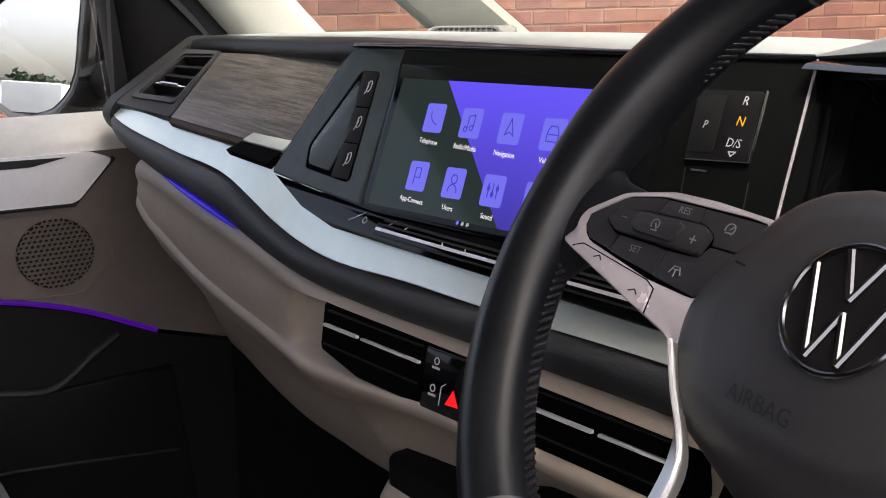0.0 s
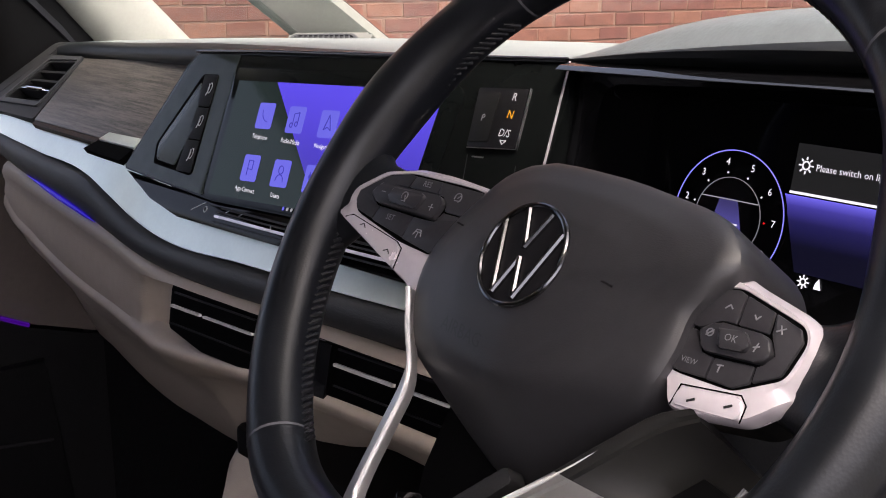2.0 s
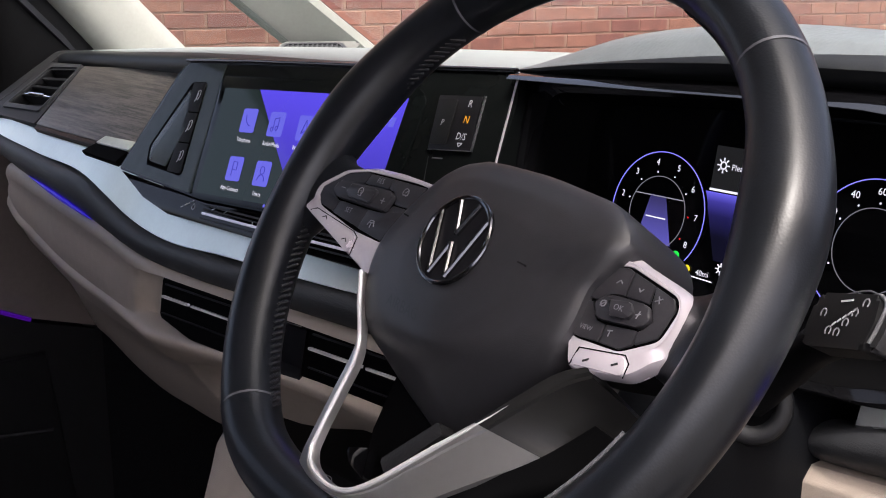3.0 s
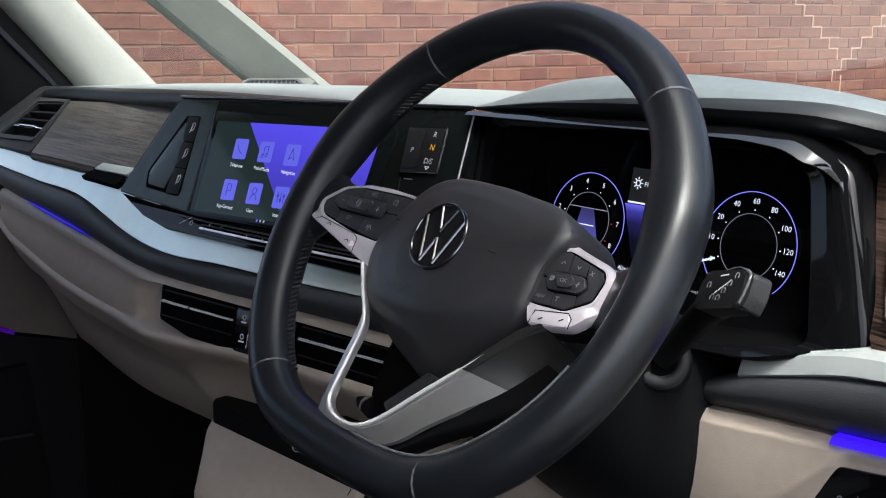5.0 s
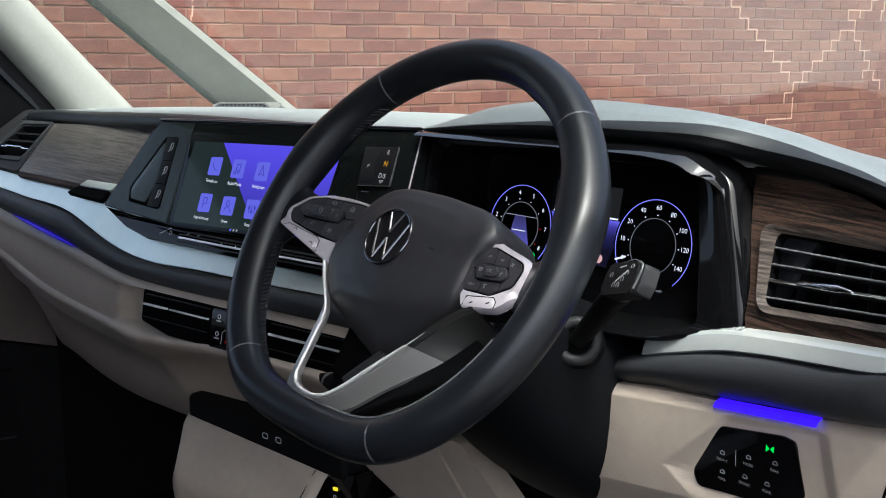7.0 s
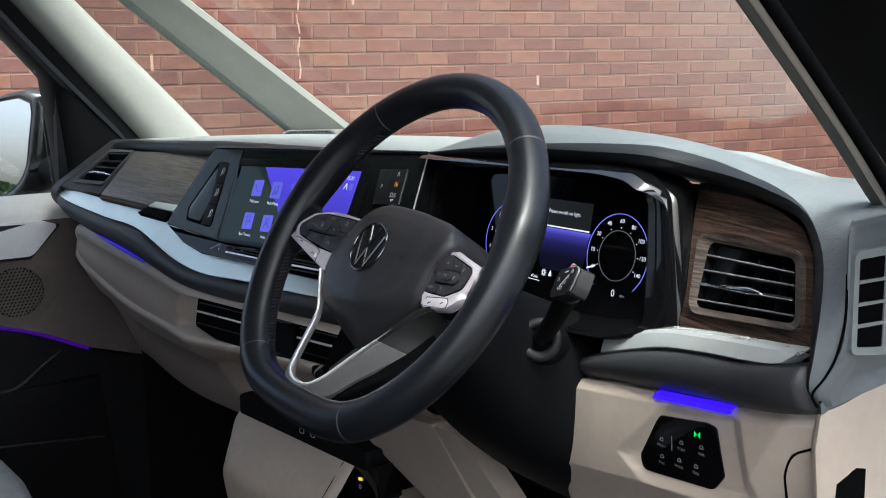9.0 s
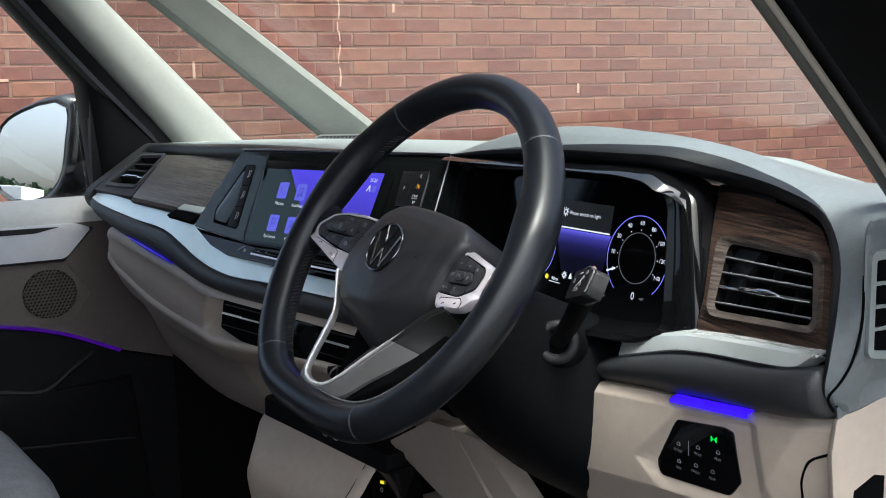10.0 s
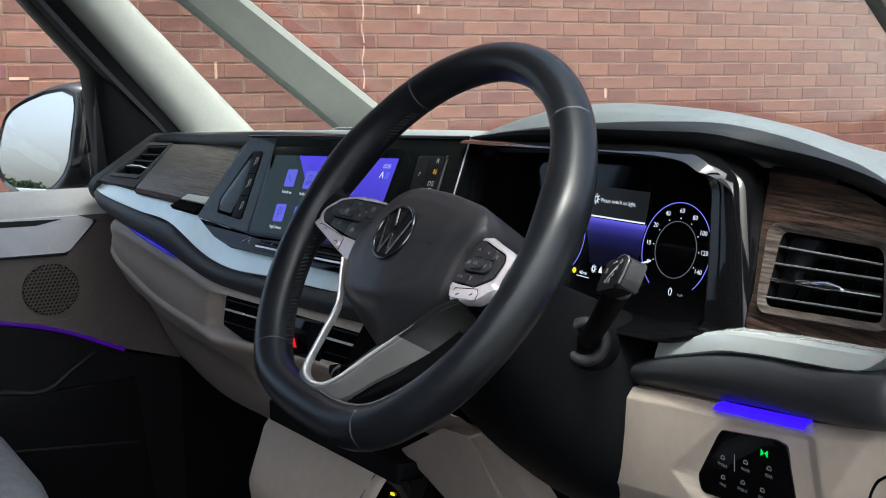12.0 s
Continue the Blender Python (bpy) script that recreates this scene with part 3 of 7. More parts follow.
# ---- the dashboard ----
dash = thing("dashboard", (0, 0.45, 0.95), "two-tone grey and beige dashboard with silver trim", "dashboard")

rows = []
for x, zl in ((-0.775, 1.300), (-0.74, 1.311), (-0.68, 1.318), (-0.5, 1.327), (-0.27, 1.338), (0.0, 1.346), (0.12, 1.349), (0.24, 1.351)):
    yl = lerp(x, [(-0.775, 0.36), (-0.74, 0.348), (-0.68, 0.343), (0.0, 0.338), (0.24, 0.362)])
    e = 0.0 if x > -0.76 else 0.004
    rows.append([(x, yl + 0.035, zl - 0.028), (x, yl + 0.006, zl - 0.022), (x, yl - 0.003, zl - 0.013), (x, yl, zl - 0.003), (x, yl + 0.012, zl + 0.001), (x, yl + 0.10, zl + 0.0), (x, yl + 0.3, zl - 0.006 - e), (x, 1.02 - abs(x) * 0.35, 1.306 - 0.07 * max(0.0, x)), (x, 1.18 - abs(x) * 0.38, 1.288 - 0.09 * max(0.0, x))])
part("top_pad", sheet([r[4:] for r in rows], 4, 4), PADTOP, dash, "grained grey top pad")
# the same pad's front roll, its shade painted by the darker copy
part("top_lip", sheet([r[:5] for r in rows], 4, 4), PADLIP, dash, "front lip of the top pad, darkened with its shade")

# cowl over the instruments, running on round the right vent
B = [(0.200, 0.352, 1.350), (0.30, 0.352, 1.355), (0.40, 0.352, 1.359), (0.48, 0.354, 1.361), (0.535, 0.358, 1.359), (0.575, 0.374, 1.350), (0.62, 0.364, 1.347), (0.66, 0.351, 1.342), (0.70, 0.337, 1.332), (0.722, 0.320, 1.311), (0.738, 0.298, 1.28), (0.748, 0.284, 1.254), (0.750, 0.280, 1.226)]
C1 = [(0.2, 0.349, 1.353), (0.3, 0.34, 1.3644), (0.4, 0.338, 1.3706), (0.48, 0.34, 1.3721), (0.535, 0.345, 1.372), (0.58, 0.355, 1.3647), (0.625, 0.348, 1.3606), (0.665, 0.337, 1.3552), (0.712, 0.322, 1.3428), (0.738, 0.304, 1.3186), (0.753, 0.283, 1.2845), (0.757, 0.272, 1.254), (0.7550, 0.2715, 1.230)]
C2 = [(0.2, 0.36, 1.3535), (0.3, 0.355, 1.3773), (0.4, 0.352, 1.3855), (0.48, 0.354, 1.3847), (0.54, 0.36, 1.3813), (0.59, 0.366, 1.3723), (0.64, 0.362, 1.3647), (0.69, 0.352, 1.3581), (0.735, 0.335, 1.3486), (0.762, 0.304, 1.3284), (0.771, 0.286, 1.2902), (0.768, 0.281, 1.254), (0.7600, 0.2750, 1.228)]
C3 = [(0.2, 0.45, 1.35), (0.3, 0.43, 1.3654), (0.4, 0.43, 1.379), (0.48, 0.43, 1.3762), (0.54, 0.43, 1.3715), (0.59, 0.43, 1.3650), (0.64, 0.425, 1.3585), (0.69, 0.415, 1.3545), (0.745, 0.39, 1.350), (0.768, 0.36, 1.340), (0.7755, 0.335, 1.300), (0.772, 0.325, 1.254), (0.762, 0.315, 1.226)]
C4 = [(0.2, 0.8, 1.300), (0.3, 0.7, 1.2989), (0.4, 0.69, 1.3068), (0.48, 0.68, 1.3071), (0.54, 0.67, 1.2999), (0.59, 0.66, 1.2904), (0.64, 0.65, 1.2885), (0.69, 0.64, 1.2828), (0.75, 0.62, 1.2784), (0.79, 0.56, 1.2835), (0.79, 0.48, 1.278), (0.785, 0.46, 1.25), (0.78, 0.44, 1.215)]
C5 = [(0.200, 1.10, 1.270), (0.30, 1.08, 1.272), (0.40, 1.05, 1.264), (0.48, 1.02, 1.260), (0.54, 1.0, 1.258), (0.59, 0.98, 1.256), (0.64, 0.96, 1.254), (0.69, 0.94, 1.252), (0.74, 0.90, 1.25), (0.78, 0.85, 1.245), (0.80, 0.78, 1.24), (0.80, 0.74, 1.23), (0.80, 0.70, 1.215)]
B0 = [Vector(p) + Vector((0, 0.022, -0.004)) for p in B]
for line, p in zip((B0, B, C1, C2, C3, C4, C5), ((0.748, 0.300, 1.218), (0.750, 0.290, 1.217), (0.7545, 0.2835, 1.2165), (0.7575, 0.2835, 1.2165), (0.762, 0.32, 1.218), (0.78, 0.44, 1.218), (0.80, 0.70, 1.215))):
    line.append(Vector(p))
# line where the cowl's grey gives way to its shade-dark copy
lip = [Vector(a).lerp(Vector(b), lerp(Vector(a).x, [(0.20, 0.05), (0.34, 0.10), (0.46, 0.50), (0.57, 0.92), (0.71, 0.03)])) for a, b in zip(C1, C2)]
part("cowl", sheet([lip, C2, C3, C4, C5], 4, 4), COWL, dash, "grained grey cowl over the instruments")
part("cowl_lip", sheet([B0, B, C1, lip], 3, 4), PADLIP, dash, "lip under the cowl, darkened with its shade")

# dark cheek at the passenger's end
cheek = [(0.352, 1.317), (0.245, 1.247), (0.236, 1.232), (0.243, 1.214), (0.30, 1.185), (0.60, 1.185), (0.60, 1.306)]
bm = prism(rounded(cheek, 0.008), lambda a, b, d: Vector((-0.735 + d, a, b)), 0.0, 0.030, 0.003)
part("end_cheek", bm, DARK, dash)
bm = sheet([[(x, 0.36, 1.300), (x, 0.30, 1.262), (x, 0.252, 1.236), (x, 0.262, 1.215)] for x in (-0.71, -0.24)], 1, 1, thick=0.002)
part("backing", bm, BLACK, dash)

# silver trim strip
TRIM = [(-0.712, 1.242, 1.231, 0.246), (-0.69, 1.243, 1.229, 0.243), (-0.50, 1.2405, 1.2165, 0.243), (-0.347, 1.238, 1.2115, 0.242), (-0.295, 1.237, 1.2000, 0.241), (-0.248, 1.2335, 1.1895, 0.240), (-0.20, 1.217, 1.1825, 0.240), (-0.15, 1.209, 1.1795, 0.241), (-0.05, 1.2085, 1.183, 0.251), (0.06, 1.208, 1.185, 0.262), (0.15, 1.207, 1.188, 0.272), (0.25, 1.207, 1.190, 0.283)]


def strip(name, table, prof, m, label=""):
    rows = []
    for x, zt, zb, y in table:
        rows.append([(x, y + dy, zb + (zt - zb) * f + dz) for dy, f, dz in prof])
    return part(name, sheet(rows, 6, 1 if m in (SILVER, TRIMMETAL) else 2, cv=False, thick=0.0015), m, dash, label, 12 if m in (SILVER, TRIMMETAL) else 40)


strip("trim_strip", TRIM, [(0.024, 1, 0.0005), (0.012, 1, 0.000), (0.010, 0.95, 0), (0.0035, 0.5, 0), (-0.003, 0.06, 0), (-0.001, 0.0, 0), (0.012, 0, -0.002)], SILVER, "satin silver trim strip")
PADL = [(-0.712, 1.233, 1.212, 0.250), (-0.69, 1.230, 1.206, 0.245), (-0.60, 1.222, 1.192, 0.242), (-0.44, 1.214, 1.177, 0.241), (-0.347, 1.2105, 1.169, 0.240), (-0.295, 1.199, 1.164, 0.239), (-0.248, 1.189, 1.159, 0.238), (-0.19, 1.181, 1.155, 0.238), (-0.10, 1.180, 1.153, 0.244), (0.05, 1.184, 1.158, 0.259), (0.15, 1.187, 1.160, 0.270), (0.25, 1.189, 1.160, 0.281)]
strip("lower_pad", PADL, [(0.012, 1, 0.0), (-0.004, 0.98, 0), (-0.0095, 0.75, 0), (-0.0095, 0.4, 0), (-0.003, 0.05, 0), (0.02, 0, -0.003)], PAD, "dark soft pad under the trim")

# beige lower panel, with the recess for the centre vents
LOWTOP = [(-0.648, 1.178, 0.262), (-0.636, 1.186, 0.244), (-0.60, 1.191, 0.238), (-0.44, 1.178, 0.236), (-0.30, 1.166, 0.234), (-0.215, 1.158, 0.230), (-0.168, 1.156, 0.228), (-0.12, 1.156, 0.232), (0.0, 1.158, 0.244), (0.15, 1.161, 0.259), (0.26, 1.161, 0.27)]
RIDGE = [(-0.648, 1.150), (-0.60, 1.129), (-0.5714, 1.125), (-0.5076, 1.108), (-0.413, 1.0960), (-0.315, 1.0895), (-0.23, 1.0908), (-0.165, 1.0905), (-0.107, 1.0955), (0.0, 1.1050), (0.10, 1.1090), (0.26, 1.1100)]
FOOT = [(-0.648, 1.02), (-0.60, 0.978), (-0.46, 0.955), (-0.35, 0.950), (-0.24, 0.958), (-0.16, 0.967), (-0.12, 0.99), (0.0, 1.032), (0.26, 1.035)]
rows = []
for x in (-0.648, -0.636, -0.60, -0.54, -0.44, -0.36, -0.30, -0.25, -0.222, -0.208, -0.196, -0.184, -0.168, -0.145, -0.12, -0.06, 0.0, 0.07, 0.15, 0.26):
    z0, y = lerp(x, [(a, b) for a, b, c in LOWTOP]), lerp(x, [(a, c) for a, b, c in LOWTOP])
    zr, zb = lerp(x, RIDGE), lerp(x, FOOT)
    deep = lerp(x, [(-0.210, 0.0), (-0.186, 0.013), (-0.14, 0.018)])
    lip_ = lerp(x, [(-0.30, 0.003), (-0.15, 0.010)])
    z2 = lerp(x, [(-0.648, z0 - 0.02), (-0.25, z0 - 0.014), (-0.21, 1.1440), (-0.15, 1.1485), (0.0, 1.1510), (0.26, 1.1540)])
    gap = max(0.010, z2 - zr)
    rows.append([(x, y + 0.035, z0 + 0.001), (x, y + 0.005, z0), (x, y, z0 - 0.005), (x, y - 0.001, z2 + 0.001), (x, y + deep * 0.9, z2 - 0.001), (x, y + deep - lip_ * 0.2, z2 - gap * 0.40), (x, y + deep - lip_ * 0.3, zr + 0.0125), (x, y + 0.003 - lip_ * 0.8, zr + 0.006), (x, y - lip_, zr + 0.0015), (x, y - lip_, zr - 0.0025), (x, y + 0.005 - lip_, zr - 0.009), (x, y + 0.022, zr + (zb - zr) * 0.28), (x, y + 0.032, zr + (zb - zr) * 0.31), (x, y + 0.086, zb - 0.002), (x, y + 0.100, zb - 0.012), (x, y + 0.25, zb - 0.06)])
part("lower_panel", sheet(rows, 3, 2), BEIGE, dash, "beige moulded lower panel")

# right side: trim, pad, beige knee panel
TRIMR = [(x, zt, zb, 0.3229 - 0.21 * (x - 0.506)) for x, zt, zb in ((0.506, 1.2100, 1.1950), (0.530, 1.2178, 1.2025), (0.557, 1.2261, 1.2108), (0.580, 1.2325, 1.2178), (0.5959, 1.2361, 1.2218), (0.612, 1.2386, 1.2246), (0.640, 1.2424, 1.2290), (0.6656, 1.2456, 1.2322), (0.690, 1.2484, 1.2350), (0.7094, 1.2506, 1.2376), (0.722, 1.2520, 1.2400), (0.7322, 1.2533, 1.2440), (0.740, 1.2543, 1.2500), (0.7465, 1.2551, 1.2546))]
strip("trim_strip", TRIMR, [(0.030, 1, 0.003), (0.005, 1, 0.0005), (0.001, 0.88, 0), (-0.0015, 0.5, 0), (-0.0035, 0.12, 0), (-0.001, 0.0, 0), (0.012, 0, -0.004)], TRIMMETAL, "satin silver trim strip under the vent")
PADR = [(0.470, 1.182, 1.164, 0.330), (0.490, 1.190, 1.168, 0.322), (0.53, 1.202, 1.175, 0.314), (0.575, 1.215, 1.181, 0.305), (0.63, 1.226, 1.190, 0.294), (0.69, 1.233, 1.198, 0.281), (0.735, 1.243, 1.206, 0.272), (0.748, 1.246, 1.209, 0.2735), (0.757, 1.244, 1.2115, 0.288)]
strip("lower_pad", PADR, [(0.016, 1, 0.0), (-0.002, 0.97, 0), (-0.008, 0.72, 0), (-0.007, 0.4, 0), (0.002, 0.05, 0), (0.03, 0, -0.002)], PADMID, "dark soft pad under the trim")

def knee_top(x):
    return lerp(x, [(0.434, 1.098), (0.443, 1.113), (0.455, 1.140), (0.4713, 1.1625), (0.482, 1.1670), (0.53, 1.174), (0.60, 1.183), (0.67, 1.192), (0.73, 1.203), (0.757, 1.2085)])


def knee_low(x):
    return lerp(x, [(0.434, 1.090), (0.447, 1.078), (0.4635, 1.0805), (0.569, 1.0975), (0.757, 1.120)])


def ramp(a, lo, hi):
    return min(1.0, max(0.0, (a - lo) / (hi - lo)))


def knee_y(x, z):
    """How far back the beige knee panel lies: rounded at the column, hollowed round the switch, folded towards the door."""
    y = 0.2995 - 0.12 * (x - 0.594) + 0.030 * ramp(0.458, x, x + 0.036) ** 2
    zo = lerp(z, [(1.103, 0.569), (1.1195, 0.542), (1.164, 0.589), (1.21, 0.612)])
    zi = lerp(z, [(1.112, 0.579), (1.1246, 0.571), (1.1667, 0.598), (1.21, 0.626)])
    right = 0.6875 - 0.30 * (z - 1.138)
    hollow = ramp(x, zo, zi) * ramp(right + 0.012, x, x + 0.012) * ramp(z, 1.100 + 0.13 * (x - 0.569), 1.114 + 0.13 * (x - 0.58))
    hollow *= ramp(1.181 + 0.16 * (x - 0.60), z, z + 0.012)
    return y + 0.0050 * hollow + 0.40 * max(0.0, x - (0.6974 + 0.575 * (z - 1.146)))


rows = []
for k in range(-2, 141):
    x = 0.434 + 0.323 * max(0, k) / 140
    zt, zl = knee_top(x), knee_low(x)
    e = -k * 0.035
    if k < 0:
        rows.append([(x - 0.0035 * -k, knee_y(x, zl) + e, zl + (zt - zl) * (1 - q / 60) * 0.9) for q in range(66)])
        continue
    col = [(x, knee_y(x, zt) + 0.03, zt + 0.001), (x, knee_y(x, zt) + 0.006, zt)]
    for q in range(60):
        z = zt - 0.004 - (zt - zl - 0.006) * q / 59
        col.append((x, knee_y(x, z) + 0.0025 * (1 - ramp(q, 0, 3)) - 0.002 * math.sin(math.pi * q / 59), z))
    col += [(x, knee_y(x, zl) + 0.003, zl - 0.002), (x, knee_y(x, zl) + 0.016, zl - 0.030), (x, knee_y(x, zl) + 0.040, zl - 0.10), (x, knee_y(x, zl) + 0.08, 0.94)]
    rows.append(col)
part("knee_panel", sheet(rows), BEIGE, dash, "beige moulded panel beside the steering column")
# end face towards the door: beige below, with a joint line and a dark blind; grey cap above with the side vent
rows = []
for x, y, zt in ((0.750, 0.2885, 1.206), (0.757, 0.284, 1.212), (0.761, 0.290, 1.214), (0.768, 0.315, 1.222), (0.780, 0.36, 1.232), (0.795, 0.43, 1.236), (0.80, 0.60, 1.236)):
    rows.append([(x - 0.003, y + 0.02, zt + 0.001), (x, y, zt), (x, y, 1.15), (x, y + 0.004, 1.05), (x, y + 0.01, 0.88)])
part("end_panel", sheet(rows, 3, 2), BEIGE, dash, "beige end panel beside the door")
EP = lambda a, b, d: Vector((0.7615 + 0.26 * (a - 0.290) + d * 0.97, a - 0.25 * d, b))
part("blind_slot", prism(rounded([(0.2960, 1.1735), (0.3210, 1.1760), (0.3215, 1.09), (0.2970, 1.08)], 0.001), EP, -0.004, 0.0012), VOID, dash, "dark slot in the end panel")
part("panel_joint", tube(spline([EP(0.350, z, 0.0) for z in (1.228, 1.15, 1.05)], 3), 0.0007, 6), DARK, dash)
joint = [(0.7585, 0.2800, 1.222)] + [(x, knee_y(x, z) - 0.0016, z) for x, z in ((0.7565, 1.210), (0.7566, 1.196), (0.7500, 1.184), (0.7320, 1.172), (0.7255, 1.158), (0.7240, 1.138), (0.7250, 1.11))]
part("panel_joint", tube(spline(joint, 4), 0.0011, 6), VOID, dash, "dark joint between the panels")
rows = []
for z, x, y in ((1.3460, 0.764, 0.300), (1.3420, 0.769, 0.288), (1.32, 0.7715, 0.284), (1.285, 0.772, 0.284), (1.262, 0.771, 0.283), (1.243, 0.764, 0.278), (1.232, 0.7600, 0.277), (1.222, 0.7575, 0.280)):
    k = lerp(z, [(1.20, 0.35), (1.26, 1.0)])
    rows.append([(x - 0.004, y + 0.006, z), (x + 0.0006, y, z), (x + 0.0035 * k, y + 0.008, z + 0.001), (x + 0.009 * k, y + 0.032, z + 0.003), (x + 0.016 * k, y + 0.075, z + 0.006), (x + 0.024, y + 0.20, z + 0.004)])
rows[-2:] = [rows[-2], [(0.7545, 0.2860, 1.2085), (0.7577, 0.2835, 1.2105), (0.7602, 0.2900, 1.2135), (0.7682, 0.3160, 1.2220), (0.7802, 0.3600, 1.2325), (0.7970, 0.4800, 1.2365)]]
seam = [(0.7712, 0.2850, 1.3120), (0.7725, 0.2838, 1.2950), (0.7725, 0.2833, 1.2800), (0.7710, 0.2818, 1.2660), (0.7680, 0.2795, 1.2510), (0.7635, 0.2755, 1.2390), (0.7570, 0.2725, 1.2270), (0.7570, 0.2790, 1.2170)]
part("cap_joint", tube(spline(seam, 4), 0.0010, 6), VOID, dash, "dark joint beside the end cap")
part("end_cap", sheet(rows, 4, 3), COWL, dash, "grey end cap with the side vent")
# black body behind everything
part("carrier", box((-0.70, 0.42, 0.98), (0.76, 0.60, 1.26), 0.01), BLACK, dash)

# loudspeaker grilles on the windscreen base
grille = thing("speaker_grille", (-0.72, 0.76, 1.315), "small dark speaker grille at the pillar foot", "grille")
gp = lambda a, b, d: Vector((-0.640, 0.692, 1.3105)) + Vector((0.50, 0.866, 0.0)) * a + Vector((-0.80, 0.46, 0.38)) * b + Vector((0.33, -0.19, 0.92)) * d
part("foot", prism(rounded([(-0.052, -0.016), (0.058, -0.016), (0.075, 0.030), (-0.045, 0.030)], 0.008), gp, -0.03, -0.0030, 0.006, seg=3), PILLAREDGE, grille, "grey pillar foot")
part("frame", ring(rounded([(-0.050, -0.012), (0.055, -0.012), (0.045, 0.016), (-0.040, 0.016)], 0.008), rounded([(-0.044, -0.008), (0.048, -0.008), (0.040, 0.012), (-0.036, 0.012)], 0.006), gp, -0.006, 0.0025), PADMID, grille)
part("mesh_backing", prism(rounded([(-0.044, -0.008), (0.048, -0.008), (0.040, 0.012), (-0.036, 0.012)], 0.006), gp, -0.006, 0.0), DARK, grille)
for i in range(12):
    a = -0.038 + i * 0.0072
    part("slat", stroke([(a, -0.008), (a + 0.004, 0.012)], 0.0022, gp, 0.0, thick=0.0020), PADMID, grille)

# ---- centre screen ----
scr = thing("infotainment_screen", (-0.05, 0.28, 1.21), "gloss black centre touchscreen showing a violet menu", "screen")
hou = [(-0.203, 1.3375), (0.212, 1.3525), (0.222, 1.335), (0.232, 1.236), (-0.098, 1.2265), (-0.247, 1.2345)]
part("housing", prism(rounded(hou, [0.012, 0.003, 0.003, 0.003, 0.003, 0.004]), SP, -0.016, 0.0, 0.0022), HOUSING, scr)
# lighter wing colour stands for the reflection on this side of the bezel
part("side_wing", prism(rounded([(-0.201, 1.3362), (-0.1335, 1.3385), (-0.1330, 1.3290), (-0.1120, 1.2290), (-0.1200, 1.2290), (-0.2440, 1.2355)], [0.011, 0.001, 0.001, 0.002, 0.002, 0.004]), SP, -0.002, 0.0008, 0.0004), WING, scr, "gloss wing beside the screen, its grey-green reflection put into the colour")
bar_hi = [(-0.200, 1.3385), (-0.10, 1.3430), (0.05, 1.3478), (0.212, 1.3535)]
part("top_trim", tube([SP(a, b, 0.0005) for a, b in bar_hi], 0.0021, 10), GLOSSHOOD, scr, "gloss black top edge")
glass = rounded([(-0.131, 1.3285), (0.120, 1.338), (0.137, 1.328), (0.140, 1.236), (-0.098, 1.2275), (-0.110, 1.2300)], [0.006, 0.008, 0.006, 0.004, 0.004, 0.004])
part("bezel", prism(glass, SP, -0.002, 0.0016, 0.0004), SCREENGLASS, scr)
ACT = [(-0.120, 1.3185), (0.118, 1.3275), (0.124, 1.2395), (-0.103, 1.2310)]
part("display", prism(ACT, SP, 0.0016, 0.0018), SCREEN_DARK, scr)
part("menu_ground", prism([(-0.068, 1.3205), (0.118, 1.3275), (0.124, 1.2395), (0.036, 1.2362)], SP, 0.0018, 0.0020), SCREEN_VIOLET, scr, "violet slanted menu background")
NAMES = (("Telephone", "Radio/Media", "Navigation", "Vehicle"), ("App-Connect", "Users", "Sound", ""))


def icon_lines(k, cx, cz):
    s = 0.0042
    if k == 0:
        return [arc(cx + 0.004, cz + 0.004, 0.008, 180, 270, 6)]
    if k == 1:
        return [[(cx - s * 0.6, cz - s), (cx - s * 0.6, cz + s), (cx + s * 0.8, cz + s * 1.3), (cx + s * 0.8, cz - s * 0.7)], arc(cx - s, cz - s, s * 0.4, 0, 360, 8), arc(cx + s * 0.4, cz - s * 0.7, s * 0.4, 0, 360, 8)]
    if k == 2:
        return [[(cx - s, cz - s), (cx, cz + s * 1.5), (cx + s, cz - s), (cx, cz - s * 0.5), (cx - s, cz - s)]]
    if k == 3:
        return [[(cx - s * 1.2, cz - s), (cx - s * 1.2, cz + s * 0.2), (cx - s * 0.7, cz + s * 1.2), (cx + s * 0.7, cz + s * 1.2), (cx + s * 1.2, cz + s * 0.2), (cx + s * 1.2, cz - s), (cx - s * 1.2, cz - s)], [(cx - s, cz), (cx + s, cz)]]
    if k == 4:
        return [[(cx - s * 0.7, cz - s * 1.3), (cx - s * 0.7, cz + s * 1.3), (cx + s * 0.7, cz + s * 1.3), (cx + s * 0.7, cz - s * 0.2), (cx - s * 0.7, cz - s * 0.2)]]
    if k == 5:
        return [arc(cx, cz + s * 0.6, s * 0.7, 0, 360, 10), arc(cx, cz - s * 1.3, s * 1.1, 0, 180, 8)]
    return [[(cx + o * s, cz - s), (cx + o * s, cz + s)] for o in (-1, 0, 1)] + [arc(cx + o * s, cz + q * s, s * 0.3, 0, 360, 6) for o, q in ((-1, 0.3), (0, -0.5), (1, 0.4))]


G_LINE = glow("icon_line", (0.035, 0.028, 0.35), 1.0)


def lean(zc):
    """The screen's face with its upright lines leaning with the housing, about the height zc."""
    return lambda a, b, d: SP(a - 0.225 * (b - zc), b, d)



